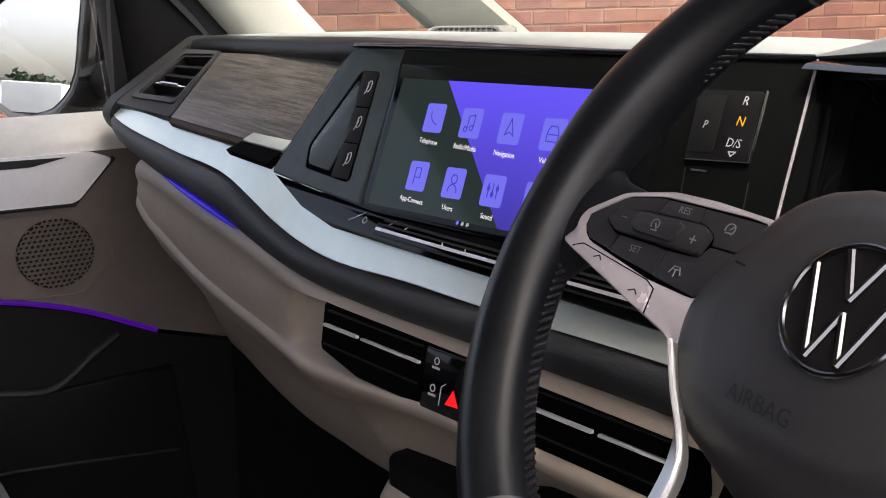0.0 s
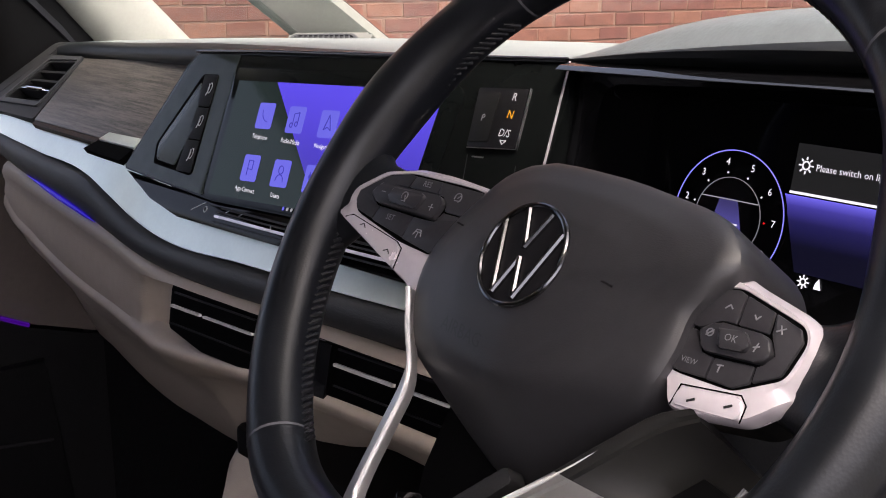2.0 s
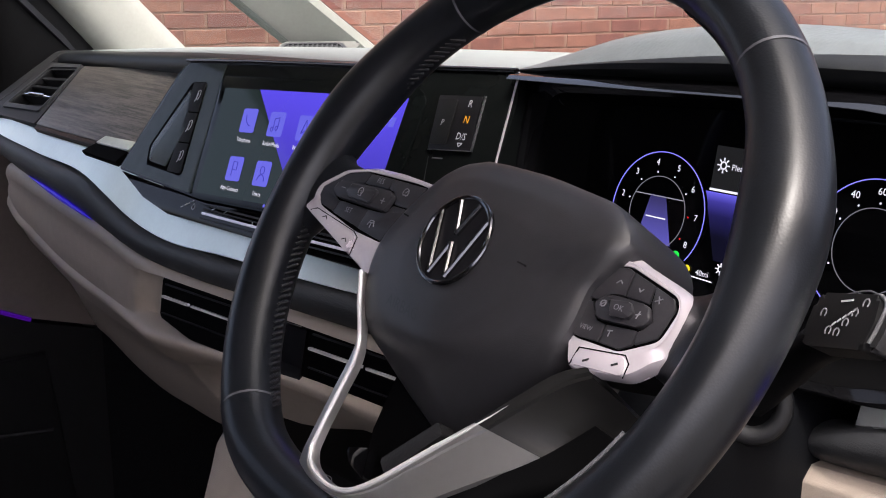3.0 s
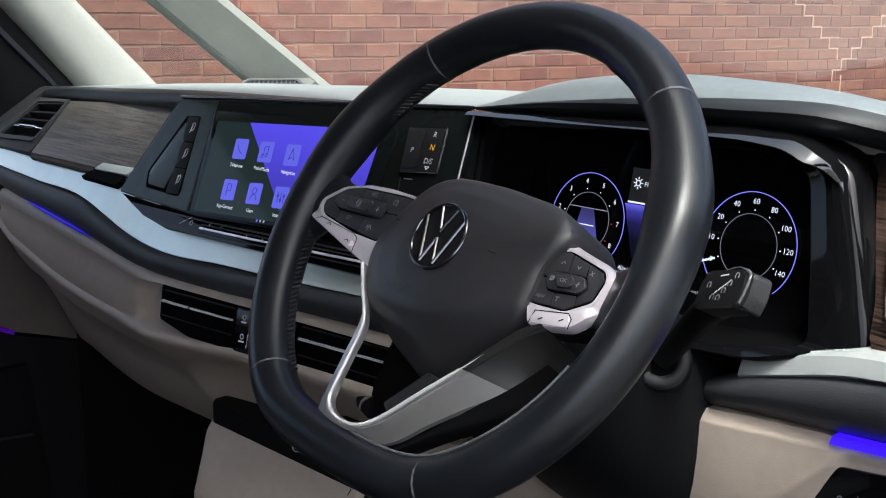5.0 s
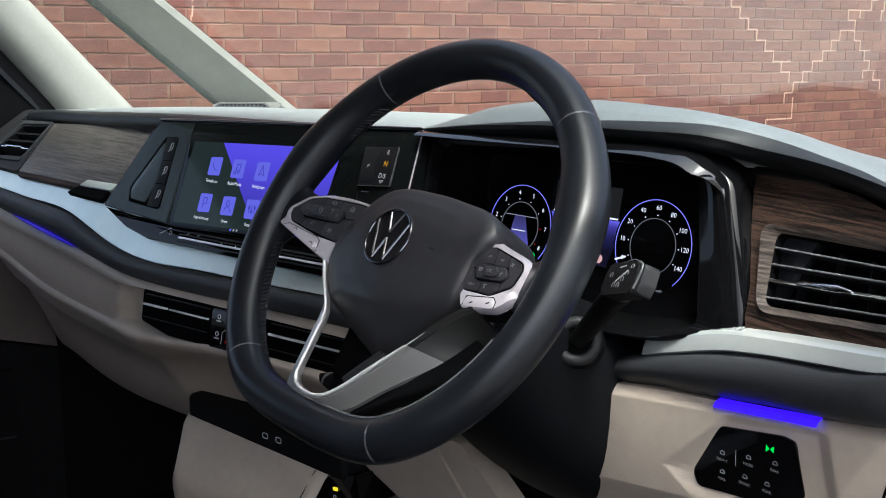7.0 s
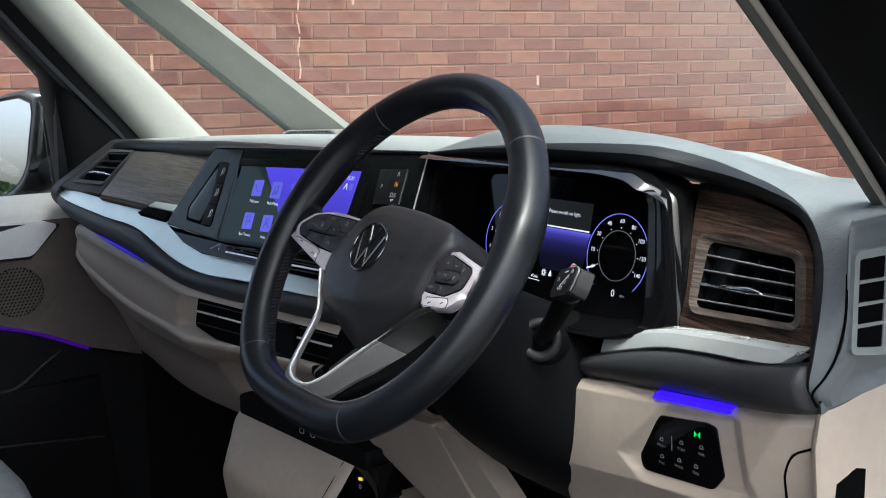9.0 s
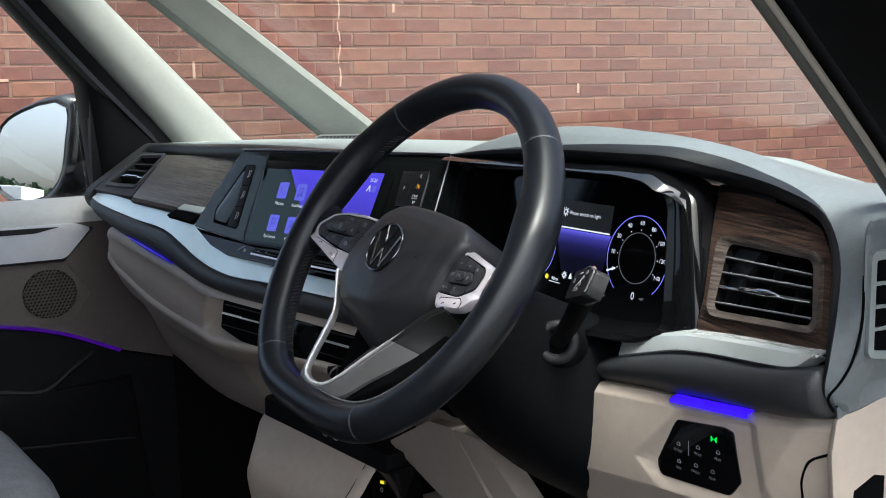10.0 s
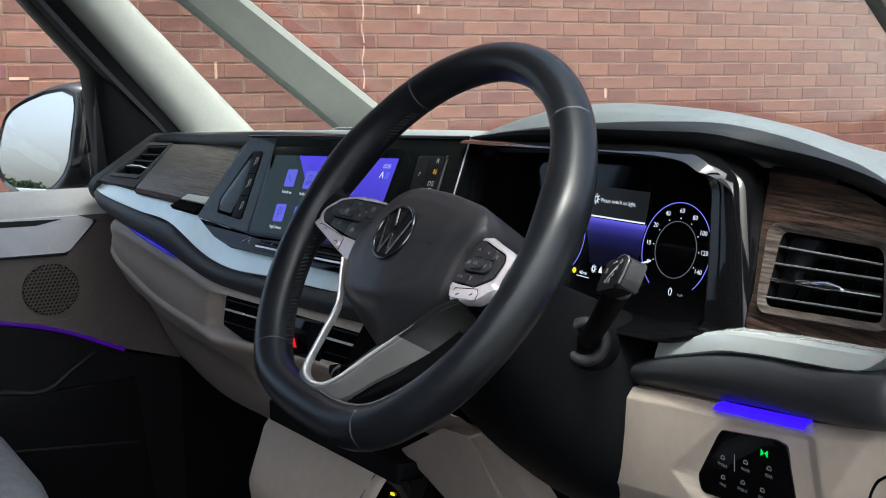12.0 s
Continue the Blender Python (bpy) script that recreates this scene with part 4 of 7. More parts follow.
for r in range(2):
    for c in range(4):
        cx = -0.0667 + 0.0396 * c + 0.0065 * r
        cz = 1.2947 + 0.0005 * c - 0.0390 * r + 0.0002 * r * c
        LP = lean(cz)
        tile = part("icon_tile", prism(rounded([(cx - 0.0103, cz + 0.0092), (cx + 0.0103, cz + 0.0103), (cx + 0.0103, cz - 0.0090), (cx - 0.0103, cz - 0.0101)], 0.0022, 3), LP, 0.0020, 0.0023), G_ICON, scr)
        bm = None
        for ln in icon_lines(r * 4 + c, cx, cz):
            bm = stroke(ln, 0.0006, LP, 0.0023, bm)
        part("icon", bm, G_LINE, tile)
        if NAMES[r][c]:
            text(NAMES[r][c], LP, cx, cz - 0.0158, 0.0033, 0.0023, G_WHITE, scr)
for i, m in enumerate((G_ICON, G_DIM, G_DIM)):
    part("page_dot", prism(arc(-0.002 + i * 0.005, 1.2335 + 0.0002 * i, 0.0013, 0, 330, 8), SP, 0.0020, 0.0023), m, scr)
text("15:20", SP, 0.104, 1.3185, 0.0042, 0.0021, G_WHITE, scr)
part("status_icon", prism(rounded([(0.107, 1.313), (0.113, 1.313), (0.113, 1.306), (0.107, 1.306)], 0.001), SP, 0.0020, 0.0023), G_ICON, scr)
part("status_icon", stroke([(0.098, 1.3065), (0.101, 1.3125), (0.104, 1.3065)], 0.0009, SP, 0.002), G_WHITE, scr)
# left wing with the light-touch door keys
wing = [(-0.153, 1.3212), (-0.176, 1.3200), (-0.207, 1.2600), (-0.200, 1.2435), (-0.141, 1.2405), (-0.137, 1.2430)]
part("side_recess", prism(rounded(wing, 0.003), SP, 0.0, 0.0012), VOID, scr)
inset = [(-0.1735, 1.3140), (-0.2025, 1.2598), (-0.1970, 1.2470), (-0.1660, 1.2452), (-0.1590, 1.2790), (-0.1660, 1.2985)]
part("side_panel", prism(rounded(inset, 0.003), SP, 0.0006, 0.0020, 0.0005), WING, scr)
for i in range(3):
    z1 = 1.3200 - 0.0262 * i
    x1 = -0.1530 + 0.0048 * i
    x0 = (-0.1725, -0.1655, -0.1625)[i]
    key = part("door_key", prism(rounded([(x0, z1 - 0.0006), (x1, z1), (x1 + 0.0046, z1 - 0.0250), (x0 + (0.0052 if i == 0 else 0.0016), z1 - 0.0256)], 0.001), SP, 0.0006, 0.0020, 0.0004), BLACK, scr)
    cx, cz = x1 - 0.006 + 0.002, z1 - 0.0125
    bm = stroke(arc(cx, cz + 0.002, 0.0024, 0, 360, 10, 0.0042), 0.0006, SP, 0.0020)
    bm = stroke([(cx - 0.003, cz - 0.004), (cx - 0.001, cz + 0.002), (cx - 0.003, cz + 0.005)], 0.0006, SP, 0.0020, bm)
    part("symbol", bm, MARK, key)
# touch bar beneath
tb = [(-0.244, 1.2335), (-0.098, 1.2258), (0.230, 1.2350), (0.235, 1.2085), (-0.140, 1.2085), (-0.190, 1.2165)]
part("touch_bar", prism(tb, SP, -0.012, -0.002, 0.0006), GLOSS, scr)
for i, (z, w, m) in enumerate(((1.2228, 0.0016, DARK), (1.2195, 0.0012, DARK), (1.2160, 0.0020, WSILVER), (1.2120, 0.0012, KEYMAT))):
    part("slider_ridge", stroke([(-0.086 + 0.006 * (i == 0), z + 0.0005), (0.0, z + 0.0010), (0.228, z + 0.0040)], w, SP, -0.002, thick=0.0016), m, scr)
part("power_ring", stroke(arc(-0.104, 1.2195, 0.0022, 0, 360, 12), 0.0006, SP, -0.002), MARK, scr)
part("slider_mark", stroke([(-0.123, 1.2165), (-0.106, 1.2245)], 0.0007, SP, -0.002), MARK, scr)
for x in (-0.070, -0.052):
    part("slider_mark", stroke([(x - 0.004, 1.2205), (x + 0.002, 1.2240)], 0.0007, SP, -0.001), MARK, scr)
for x in (-0.014, 0.010):
    part("slider_mark", stroke([(x - 0.003, 1.2165), (x + 0.004, 1.2178), (x + 0.003, 1.2195)], 0.0008, SP, 0.0), MARK, scr)

# small tab beside the screen in the wood panel
tab = thing("vent_tab", (-0.295, 0.25, 1.24), "silver-topped black tab in the wood panel", "tab")
part("tab_top", prism(rounded([(-0.327, 1.2525), (-0.252, 1.2545), (-0.252, 1.2475), (-0.332, 1.2462)], 0.001), WL, 0.0, 0.004, 0.0006), SILVER, tab)
part("tab_recess", prism([(-0.335, 1.2460), (-0.255, 1.2472), (-0.255, 1.2380), (-0.345, 1.2380)], WL, -0.004, 0.0022), VOID, tab)

# ---- gear selector ----
gear = thing("gear_selector", (0.17, 0.32, 1.28), "black gear selector panel with amber neutral lamp", "gear selector")
gpoly = [(0.1495, 1.3320), (0.1915, 1.3340), (0.1985, 1.2985), (0.1575, 1.2955)]
part("panel", prism(rounded(gpoly, 0.0015), SP, 0.0, 0.0028, 0.0006), KEYMAT, gear)
part("frame_line", stroke([(0.1575, 1.2950), (0.1990, 1.2980), (0.1930, 1.3345)], 0.0006, SP, 0.0005, thick=0.002), CHROME, gear)
part("park_key", prism(rounded([(0.1515, 1.3290), (0.1700, 1.3300), (0.1745, 1.3000), (0.1580, 1.2985)], 0.001), SP, 0.0028, 0.0040, 0.0004), BLACK, gear)
text("P", SP, 0.1640, 1.3135, 0.0042, 0.0041, MARK, gear)
text("R", SP, 0.1832, 1.3282, 0.0046, 0.0029, MARK, gear)
text("N", SP, 0.1850, 1.3175, 0.0050, 0.0029, G_AMBER, gear)
text("D/S", SP, 0.1858, 1.3062, 0.0046, 0.0029, MARK, gear)
part("arrow", stroke([(0.1845, 1.3018), (0.1868, 1.2996), (0.1891, 1.3020), (0.1845, 1.3018)], 0.0006, SP, 0.0029), MARK, gear)
part("panel_line", stroke([(0.1630, 1.2905), (0.1730, 1.2910)], 0.0009, SP, 0.0), CHROME, gear)
part("panel_line", stroke([(0.1585, 1.2910), (0.1680, 1.2580)], 0.0006, SP, 0.0), DARK, gear)
part("panel_line", stroke([(0.2020, 1.2890), (0.2090, 1.2600)], 0.0006, SP, 0.0), DARK, gear)
part("seam_line", stroke([(0.2145, 1.3525), (0.2330, 1.2370)], 0.0012, SP, 0.0, thick=0.001), WSILVER, gear)

# ---- instrument cluster ----
clu = thing("instrument_cluster", (0.40, 0.36, 1.21), "digital instrument cluster with two violet-ringed dials", "instrument cluster")
outer = rounded([(0.214, 1.3530), (0.33, 1.3565), (0.43, 1.3600), (0.510, 1.3605), (0.556, 1.3450), (0.577, 1.290), (0.597, 1.2340), (0.578, 1.2300), (0.527, 1.2130), (0.40, 1.2050), (0.225, 1.2250)], 0.014, 4)
inner = rounded([(0.252, 1.3320), (0.33, 1.3375), (0.42, 1.3410), (0.474, 1.3410), (0.510, 1.3300), (0.520, 1.280), (0.527, 1.2270), (0.508, 1.2200), (0.470, 1.2150), (0.40, 1.2130), (0.255, 1.2250)], 0.012, 4)
OP = lambda x, z: Vector((x, 0.342 + 0.3 * (z - 1.30), z))
ro = [OP(*p) for p in outer]
ri = [CP(*p) for p in inner]
rim1 = [p + Vector((0, -0.003, -0.001)) for p in ro]
flat_in = [OP(a[0] + (c[0] - a[0]) * 0.60, a[1] + (c[1] - a[1]) * 0.60) + Vector((0, 0.0005, 0)) for a, c in zip(outer, inner)]
rb = [OP(a, b) + Vector((0.001, 0.03, -0.001)) for a, b in outer]
face = [a.lerp(b, 0.10) + Vector((0, -0.002, 0)) for a, b in zip(rim1, flat_in)]
part("surround", sheet([rb, rim1, face, flat_in], 3, 1, cv=True), GLOSS, clu, "gloss black hooded surround")
well = [a + Vector((0, 0.010, 0)) for a in flat_in]
# hood wall darker than its plastic, to hold the shade inside
part("inner_wall", sheet([[p + Vector((0, -0.0005, 0)) for p in flat_in], well, ri], 2, 1, cv=True), VOID, clu, "black inner wall of the hood, deepened with its shade")
top_edge = spline([OP(*p) for p in ((0.214, 1.3530), (0.33, 1.3565), (0.43, 1.3600), (0.500, 1.3602), (0.526, 1.3570), (0.545, 1.3480), (0.556, 1.3330), (0.564, 1.3130), (0.572, 1.2900))], 5)
rows = []
for k, p in enumerate(top_edge):
    q = top_edge[min(k + 1, len(top_edge) - 1)] - top_edge[max(k - 1, 0)]
    n2 = Vector((-q.z, 0, q.x)).normalized()
    w = lerp(k / (len(top_edge) - 1), [(0, 0.35), (0.3, 0.9), (0.58, 1.0), (0.66, 0.62), (0.74, 0.28), (0.84, 0.10), (1.0, 0.02)])
    g = lerp(k / (len(top_edge) - 1), [(0, 1.0), (0.60, 1.0), (0.76, 0.25), (1.0, 0.08)])
    rows.append([p + n2 * o + Vector((0, y * g, 0)) for o, y in ((0.0008, -0.006), (-0.0014, -0.0205), (-0.0016, -0.0210), (-0.0016 - 0.0062 * w, -0.0210 - 0.0084 * w), (-0.0019 - 0.0063 * w, -0.0212 - 0.0084 * w), (-0.0034 - 0.0082 * w, 0.0035))])
part("surround_edge", sheet(rows, 1, 1), GLOSSHOOD, clu, "polished chamfer of the hood", 20)
part("display", prism([(0.245, 1.345), (0.530, 1.345), (0.535, 1.208), (0.245, 1.208)], CP, -0.003, 0.0), GLOSS, clu)
part("map_ground", prism([(0.357, 1.2885), (0.440, 1.2885), (0.428, 1.2480), (0.372, 1.2480)], CP, 0.0, 0.0003), CLUSTER_VIOLET, clu, "violet lit horizon")
for gx, gz, R, nums, a0, a1 in ((0.3215, 1.2690, 0.0385, "12345678", 200, -35), (0.4735, 1.2730, 0.0385, None, 222, -42)):
    dial = part("dial", prism(arc(gx, gz, R + 0.002, 0, 355, 40), CP, 0.0001, 0.0006), GLOSS, clu)
    part("ring", stroke(arc(gx, gz, R, a0 + 10, a1 - 6, 48), 0.0006, CP, 0.0007), G_RING, dial)
    part("inner_ring", stroke(arc(gx, gz, R * 0.60, 0, 360, 40), 0.0005, CP, 0.0007), G_FAINT, dial)
    labels = list(nums) if nums else ["0", "10", "20", "40", "60", "80", "100", "120", "140"]
    for i, s in enumerate(labels):
        a = radians((198 - (198 + 30) * i / (len(labels) - 1)) if nums else (205 - 232 * i / (len(labels) - 1)))
        text(s, CP, gx + R * 0.83 * math.cos(a), gz + R * 0.83 * math.sin(a), 0.0040, 0.0007, G_WHITE, dial)
        part("tick", prism(arc(gx + R * 0.67 * math.cos(a), gz + R * 0.67 * math.sin(a), 0.0006, 0, 300, 6), CP, 0.0007, 0.0009), G_WHITE if not nums or i < 6 else G_RED, dial)
LANE = display("lane_view", (0.10, 0.09, 0.42), (0.035, 0.03, 0.12), "Z", 1.250, 1.278, 1.0)
part("lane_view", prism([(0.3145, 1.2800), (0.3270, 1.2800), (0.3370, 1.2500), (0.3080, 1.2500)], CP, 0.0007, 0.0009), LANE, clu)
part("lane_line", stroke([(0.3015, 1.2795), (0.3415, 1.2795)], 0.0006, CP, 0.0009), G_DIM, clu)
part("lane_line", stroke([(0.3135, 1.2660), (0.3295, 1.2660)], 0.0008, CP, 0.0009), G_WHITE, clu)
part("needle", stroke([(0.4375, 1.2570), (0.4475, 1.2605)], 0.0016, CP, 0.0009), G_WHITE, clu)
text("0", CP, 0.4755, 1.2385, 0.0068, 0.0007, G_WHITE, clu)
text("mph", CP, 0.4870, 1.2380, 0.0024, 0.0007, G_DIM, clu)
text("---mph", CP, 0.4350, 1.2335, 0.0024, 0.0007, G_DIM, clu)
part("message_box", prism([(0.3600, 1.3165), (0.4335, 1.3165), (0.4335, 1.2905), (0.3600, 1.2905)], CP, 0.0001, 0.0006), glow("message_ground", (0.011, 0.011, 0.012), 1.0), clu)
text("Please switch on light.", CP, 0.3735, 1.3045, 0.0036, 0.0007, G_WHITE, clu, align="LEFT")
bm = stroke(arc(0.3672, 1.3050, 0.0022, 0, 360, 10), 0.0008, CP, 0.0007)
for k in range(8):
    a = k * math.pi / 4
    bm = stroke([(0.3672 + 0.0032 * math.cos(a), 1.3050 + 0.0032 * math.sin(a)), (0.3672 + 0.0044 * math.cos(a), 1.3050 + 0.0044 * math.sin(a))], 0.0008, CP, 0.0007, bm)
part("light_symbol", bm, G_WHITE, clu)
part("message_line", stroke([(0.3605, 1.2900), (0.4330, 1.2900)], 0.0014, CP, 0.0007), G_WHITE, clu)
part("warning_lamp", prism(arc(0.3430, 1.2455, 0.0030, 0, 330, 10), CP, 0.0007, 0.0009), G_GREEN, clu)
part("warning_lamp", prism(arc(0.3535, 1.2392, 0.0026, 0, 330, 10), CP, 0.0007, 0.0009), G_YELLOW, clu)
text("40mi", CP, 0.3660, 1.2385, 0.0036, 0.0007, G_WHITE, clu)
part("warning_lamp", stroke([(0.358, 1.2355), (0.374, 1.2350)], 0.0007, CP, 0.0007), G_WHITE, clu)
bm = stroke(arc(0.3790, 1.2440, 0.0018, 0, 360, 8), 0.0008, CP, 0.0007)
for k in range(8):
    a = k * math.pi / 4
    bm = stroke([(0.3790 + 0.0025 * math.cos(a), 1.2440 + 0.0025 * math.sin(a)), (0.3790 + 0.0035 * math.cos(a), 1.2440 + 0.0035 * math.sin(a))], 0.0007, CP, 0.0007, bm)
part("warning_lamp", bm, G_WHITE, clu)
part("warning_lamp", prism([(0.386, 1.2415), (0.3865, 1.2445), (0.3885, 1.2475), (0.3905, 1.2415)], CP, 0.0007, 0.0009), G_WHITE, clu)
part("warning_lamp", prism(arc(0.4195, 1.2545, 0.0040, 0, 330, 12), CP, 0.0007, 0.0009), G_PINK, clu)

# ---- wood panels and vents ----
wl = thing("wood_panel", (-0.40, 0.25, 1.245), "dark grained wood panel in the passenger dashboard", "panel")
part("veneer", prism([(-0.590, 1.3050), (-0.5265, 1.2468), (-0.245, 1.2492), (-0.245, 1.318), (-0.40, 1.3140)], WL, -0.004, 0.0015, 0.0008), SHEENWOOD, wl)
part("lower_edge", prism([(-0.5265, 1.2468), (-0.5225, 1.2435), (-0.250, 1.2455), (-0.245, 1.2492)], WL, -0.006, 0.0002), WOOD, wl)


def vent(th, P, hole, outl, slats, frame_m, chrome, deep=0.02, tabx=None):
    """An air vent: a frame, a dark box behind, slats across, one of them with a chrome edge and a tab."""
    part("frame", ring(rounded(outl, 0.006, 4), rounded(hole, 0.005, 4), P, -0.006, 0.002), frame_m, th)
    bm = bmesh.new()
    h = rounded(hole, 0.005, 4)
    a, b = [bm.verts.new(P(*p, 0.0)) for p in h], [bm.verts.new(P(*p, -deep)) for p in h]
    for i in range(len(h)):
        j = (i + 1) % len(h)
        bm.faces.new((a[i], a[j], b[j], b[i]))
    bm.faces.new(b)
    part("duct", bm, BLACK, th)
    for i, ((x0, z0), (x1, z1)) in enumerate(slats):
        rows = []
        for t in (0, 1):
            x, z = x0 + (x1 - x0) * t, z0 + (z1 - z0) * t
            rows.append([P(x, z + 0.0012, -0.0005), P(x, z + 0.0016, -0.006), P(x, z + 0.0010, -0.014), P(x, z - 0.0006, -0.014), P(x, z - 0.0010, -0.006), P(x, z - 0.0010, -0.0005)])
        s = part("slat", sheet(rows, 1, 1, cv=True, caps=True), BLACK, th)
        if i == chrome:
            part("chrome_edge", tube([P(x0, z0, 0.0006), P(x1, z1, 0.0006)], 0.0013, 8), CHROME, s, "chrome edge")
            if tabx:
                t0, t1 = tabx
                q0, q1 = (P(x0 + (x1 - x0) * t, z0 + (z1 - z0) * t, 0.003) for t in (t0, t1))
                part("slider_tab", tube([q0, q1], 0.0018, 10), CHROME, s, "chrome slider tab")


lv = thing("air_vent", (-0.63, 0.28, 1.25), "black slatted air vent in the passenger dashboard", "vent", "dashboard air vents")
part("lip", ring(rounded([(-0.679, 1.3005), (-0.587, 1.3050), (-0.552, 1.2560), (-0.675, 1.2515)], 0.006), rounded([(-0.674, 1.2970), (-0.5905, 1.3015), (-0.5575, 1.2600), (-0.670, 1.2558)], 0.006), WL, 0.0, 0.0045), PAD, lv, "raised grey lip")
vent(lv, WL, [(-0.672, 1.2955), (-0.592, 1.3000), (-0.560, 1.2610), (-0.668, 1.2570)], [(-0.700, 1.3030), (-0.5915, 1.3060), (-0.5290, 1.2465), (-0.706, 1.2440)], [((-0.672, 1.2870), (-0.584, 1.2910)), ((-0.671, 1.2780), (-0.576, 1.2815)), ((-0.670, 1.2690), (-0.568, 1.2720))], DARK, 2, 0.03, (0.25, 0.75))

part("vent_backing", box((0.500, 0.392, 1.215), (0.742, 0.404, 1.344), 0.003), VOID, dash)
part("vent_fin", prism(rounded([(0.548, 1.350), (0.625, 1.353), (0.640, 1.320), (0.602, 1.236), (0.585, 1.232)], 0.006), VP, -0.016, -0.0075), PADLIP, dash, "black fin beside the instruments")
wr = thing("wood_panel", (0.65, 0.31, 1.24), "dark grained wood surround of the driver's vent", "panel")
wo = [(0.560, 1.3430), (0.609, 1.3440), (0.660, 1.3400), (0.699, 1.3300), (0.720, 1.3120), (0.742, 1.2680), (0.746, 1.2530), (0.670, 1.2470), (0.597, 1.2385), (0.592, 1.2640), (0.572, 1.3100)]
hole_r = [(0.6015, 1.3054), (0.7030, 1.3085), (0.7240, 1.2672), (0.6115, 1.2562)]
out_r = [(0.5865, 1.3090), (0.7110, 1.3145), (0.7355, 1.2632), (0.6075, 1.2505)]
mid = (0.664, 1.284)
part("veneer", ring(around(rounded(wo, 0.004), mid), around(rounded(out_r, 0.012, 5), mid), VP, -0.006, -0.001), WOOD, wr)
part("lower_band", prism(rounded([(0.5995, 1.2385), (0.7425, 1.2520), (0.7415, 1.2490), (0.5990, 1.2355)], 0.0008), VP, -0.005, -0.0005), WOOD, wr, "thin wooden lower edge")
rv = thing("air_vent", (0.66, 0.31, 1.25), "black slatted driver's air vent with chrome slider", "vent", "dashboard air vents")
inr = rounded(hole_r, 0.008, 5)
part("wood_lip", ring(rounded(out_r, 0.012, 5), inr, VP, -0.003, 0.0035, lift=-0.0035), LIPLIGHT, rv, "wooden lip round the vent, its pale highlight put into the colour")
hw = bmesh.new()
ra, rb_ = [hw.verts.new(VP(*p, 0.0004)) for p in inr], [hw.verts.new(VP(0.664 + (a - 0.664) * 0.96, 1.284 + (b - 1.284) * 0.96, -0.022)) for a, b in inr]
for i in range(len(inr)):
    hw.faces.new((ra[i], ra[(i + 1) % len(inr)], rb_[(i + 1) % len(inr)], rb_[i]))
hw.faces.new(rb_)
part("duct", hw, VOID, rv, "dark duct behind the slats")
SLAT = mat("black_vent_slat", (0.012, 0.012, 0.013), 0.3, spec=0.5, vary=0.1)
for i, (za, zb) in enumerate(((1.2951, 1.2991), (1.2838, 1.2908), (1.2733, 1.2820), (1.2618, 1.2719))):
    za_, zb_ = Vector((lerp(za, [(1.2562, 0.6115), (1.3054, 0.6015)]) + 0.001, za)), Vector((lerp(zb, [(1.2672, 0.7240), (1.3085, 0.7030)]) - 0.001, zb))
    rows = [[VP(p.x, p.y + 0.0007, 0.0004), VP(p.x, p.y + 0.0010, -0.005), VP(p.x, p.y + 0.0016, -0.014), VP(p.x, p.y + 0.0004, -0.014), VP(p.x, p.y - 0.0006, -0.005), VP(p.x, p.y - 0.0007, 0.0004)] for p in (za_, zb_)]
    s_ = part("slat", sheet(rows, 1, 1, cv=True, caps=True), SLAT, rv)
    # grey tubes paint the light on the slat fronts; the third is chrome
    part("slat_edge", tube([VP(za_.x, za_.y, 0.0006), VP(zb_.x, zb_.y, 0.0006)], 0.0008 if i != 2 else 0.0013, 8), SLATEDGE if i != 2 else CHROME, s_, "chrome edge" if i == 2 else "")
    if i == 2:
        c0, c1 = za_.lerp(zb_, 0.24), za_.lerp(zb_, 0.68)
        part("slider_tab", tube([VP(*c0, 0.001), VP(*c0.lerp(c1, 0.12), 0.003), VP(*c0.lerp(c1, 0.80), 0.004), VP(*c1, 0.002)], [0.0010, 0.0022, 0.0032, 0.0012], 12), CHROME, s_, "chrome slider tab")
for xa, xb in ((0.622, 0.626), (0.650, 0.656), (0.678, 0.688)):
    part("inner_fin", prism([(xa, 1.3035), (xa + 0.0016, 1.3036), (xb + 0.0016, 1.2620), (xb, 1.2618)], VP, -0.020, -0.012), BLACK, rv)
part("flow_vane", prism(rounded([(0.6150, 1.2990), (0.6330, 1.2970), (0.6260, 1.2830), (0.6240, 1.2720), (0.6215, 1.2850)], 0.002), VP, -0.010, -0.0065), DARK, rv, "grey vane within the vent")

sv = thing("air_vent", (0.78, 0.30, 1.25), "narrow grey slatted side vent beside the door", "vent", "dashboard air vents")
SV = lambda a, b, d: Vector((0.7765 + 0.25 * (a - 0.290) + 0.97 * d, a - 0.24 * d, b))
hole_s = rounded([(0.2890, 1.3225), (0.3110, 1.3240), (0.3120, 1.2600), (0.2900, 1.2620)], 0.002)
part("duct", prism(hole_s, SV, -0.006, 0.0006), VOID, sv)
part("frame", ring(rounded([(0.2850, 1.3285), (0.3170, 1.3300), (0.3180, 1.2540), (0.2855, 1.2570)], 0.006), hole_s, SV, -0.006, 0.0018), PADTOP, sv)
for z in (1.3070, 1.2915, 1.2765):
    part("slat", prism([(0.2890, z + 0.0012), (0.3115, z + 0.0018), (0.3115, z - 0.0002), (0.2890, z - 0.0012)], SV, 0.0, 0.0022), PADTOP, sv)

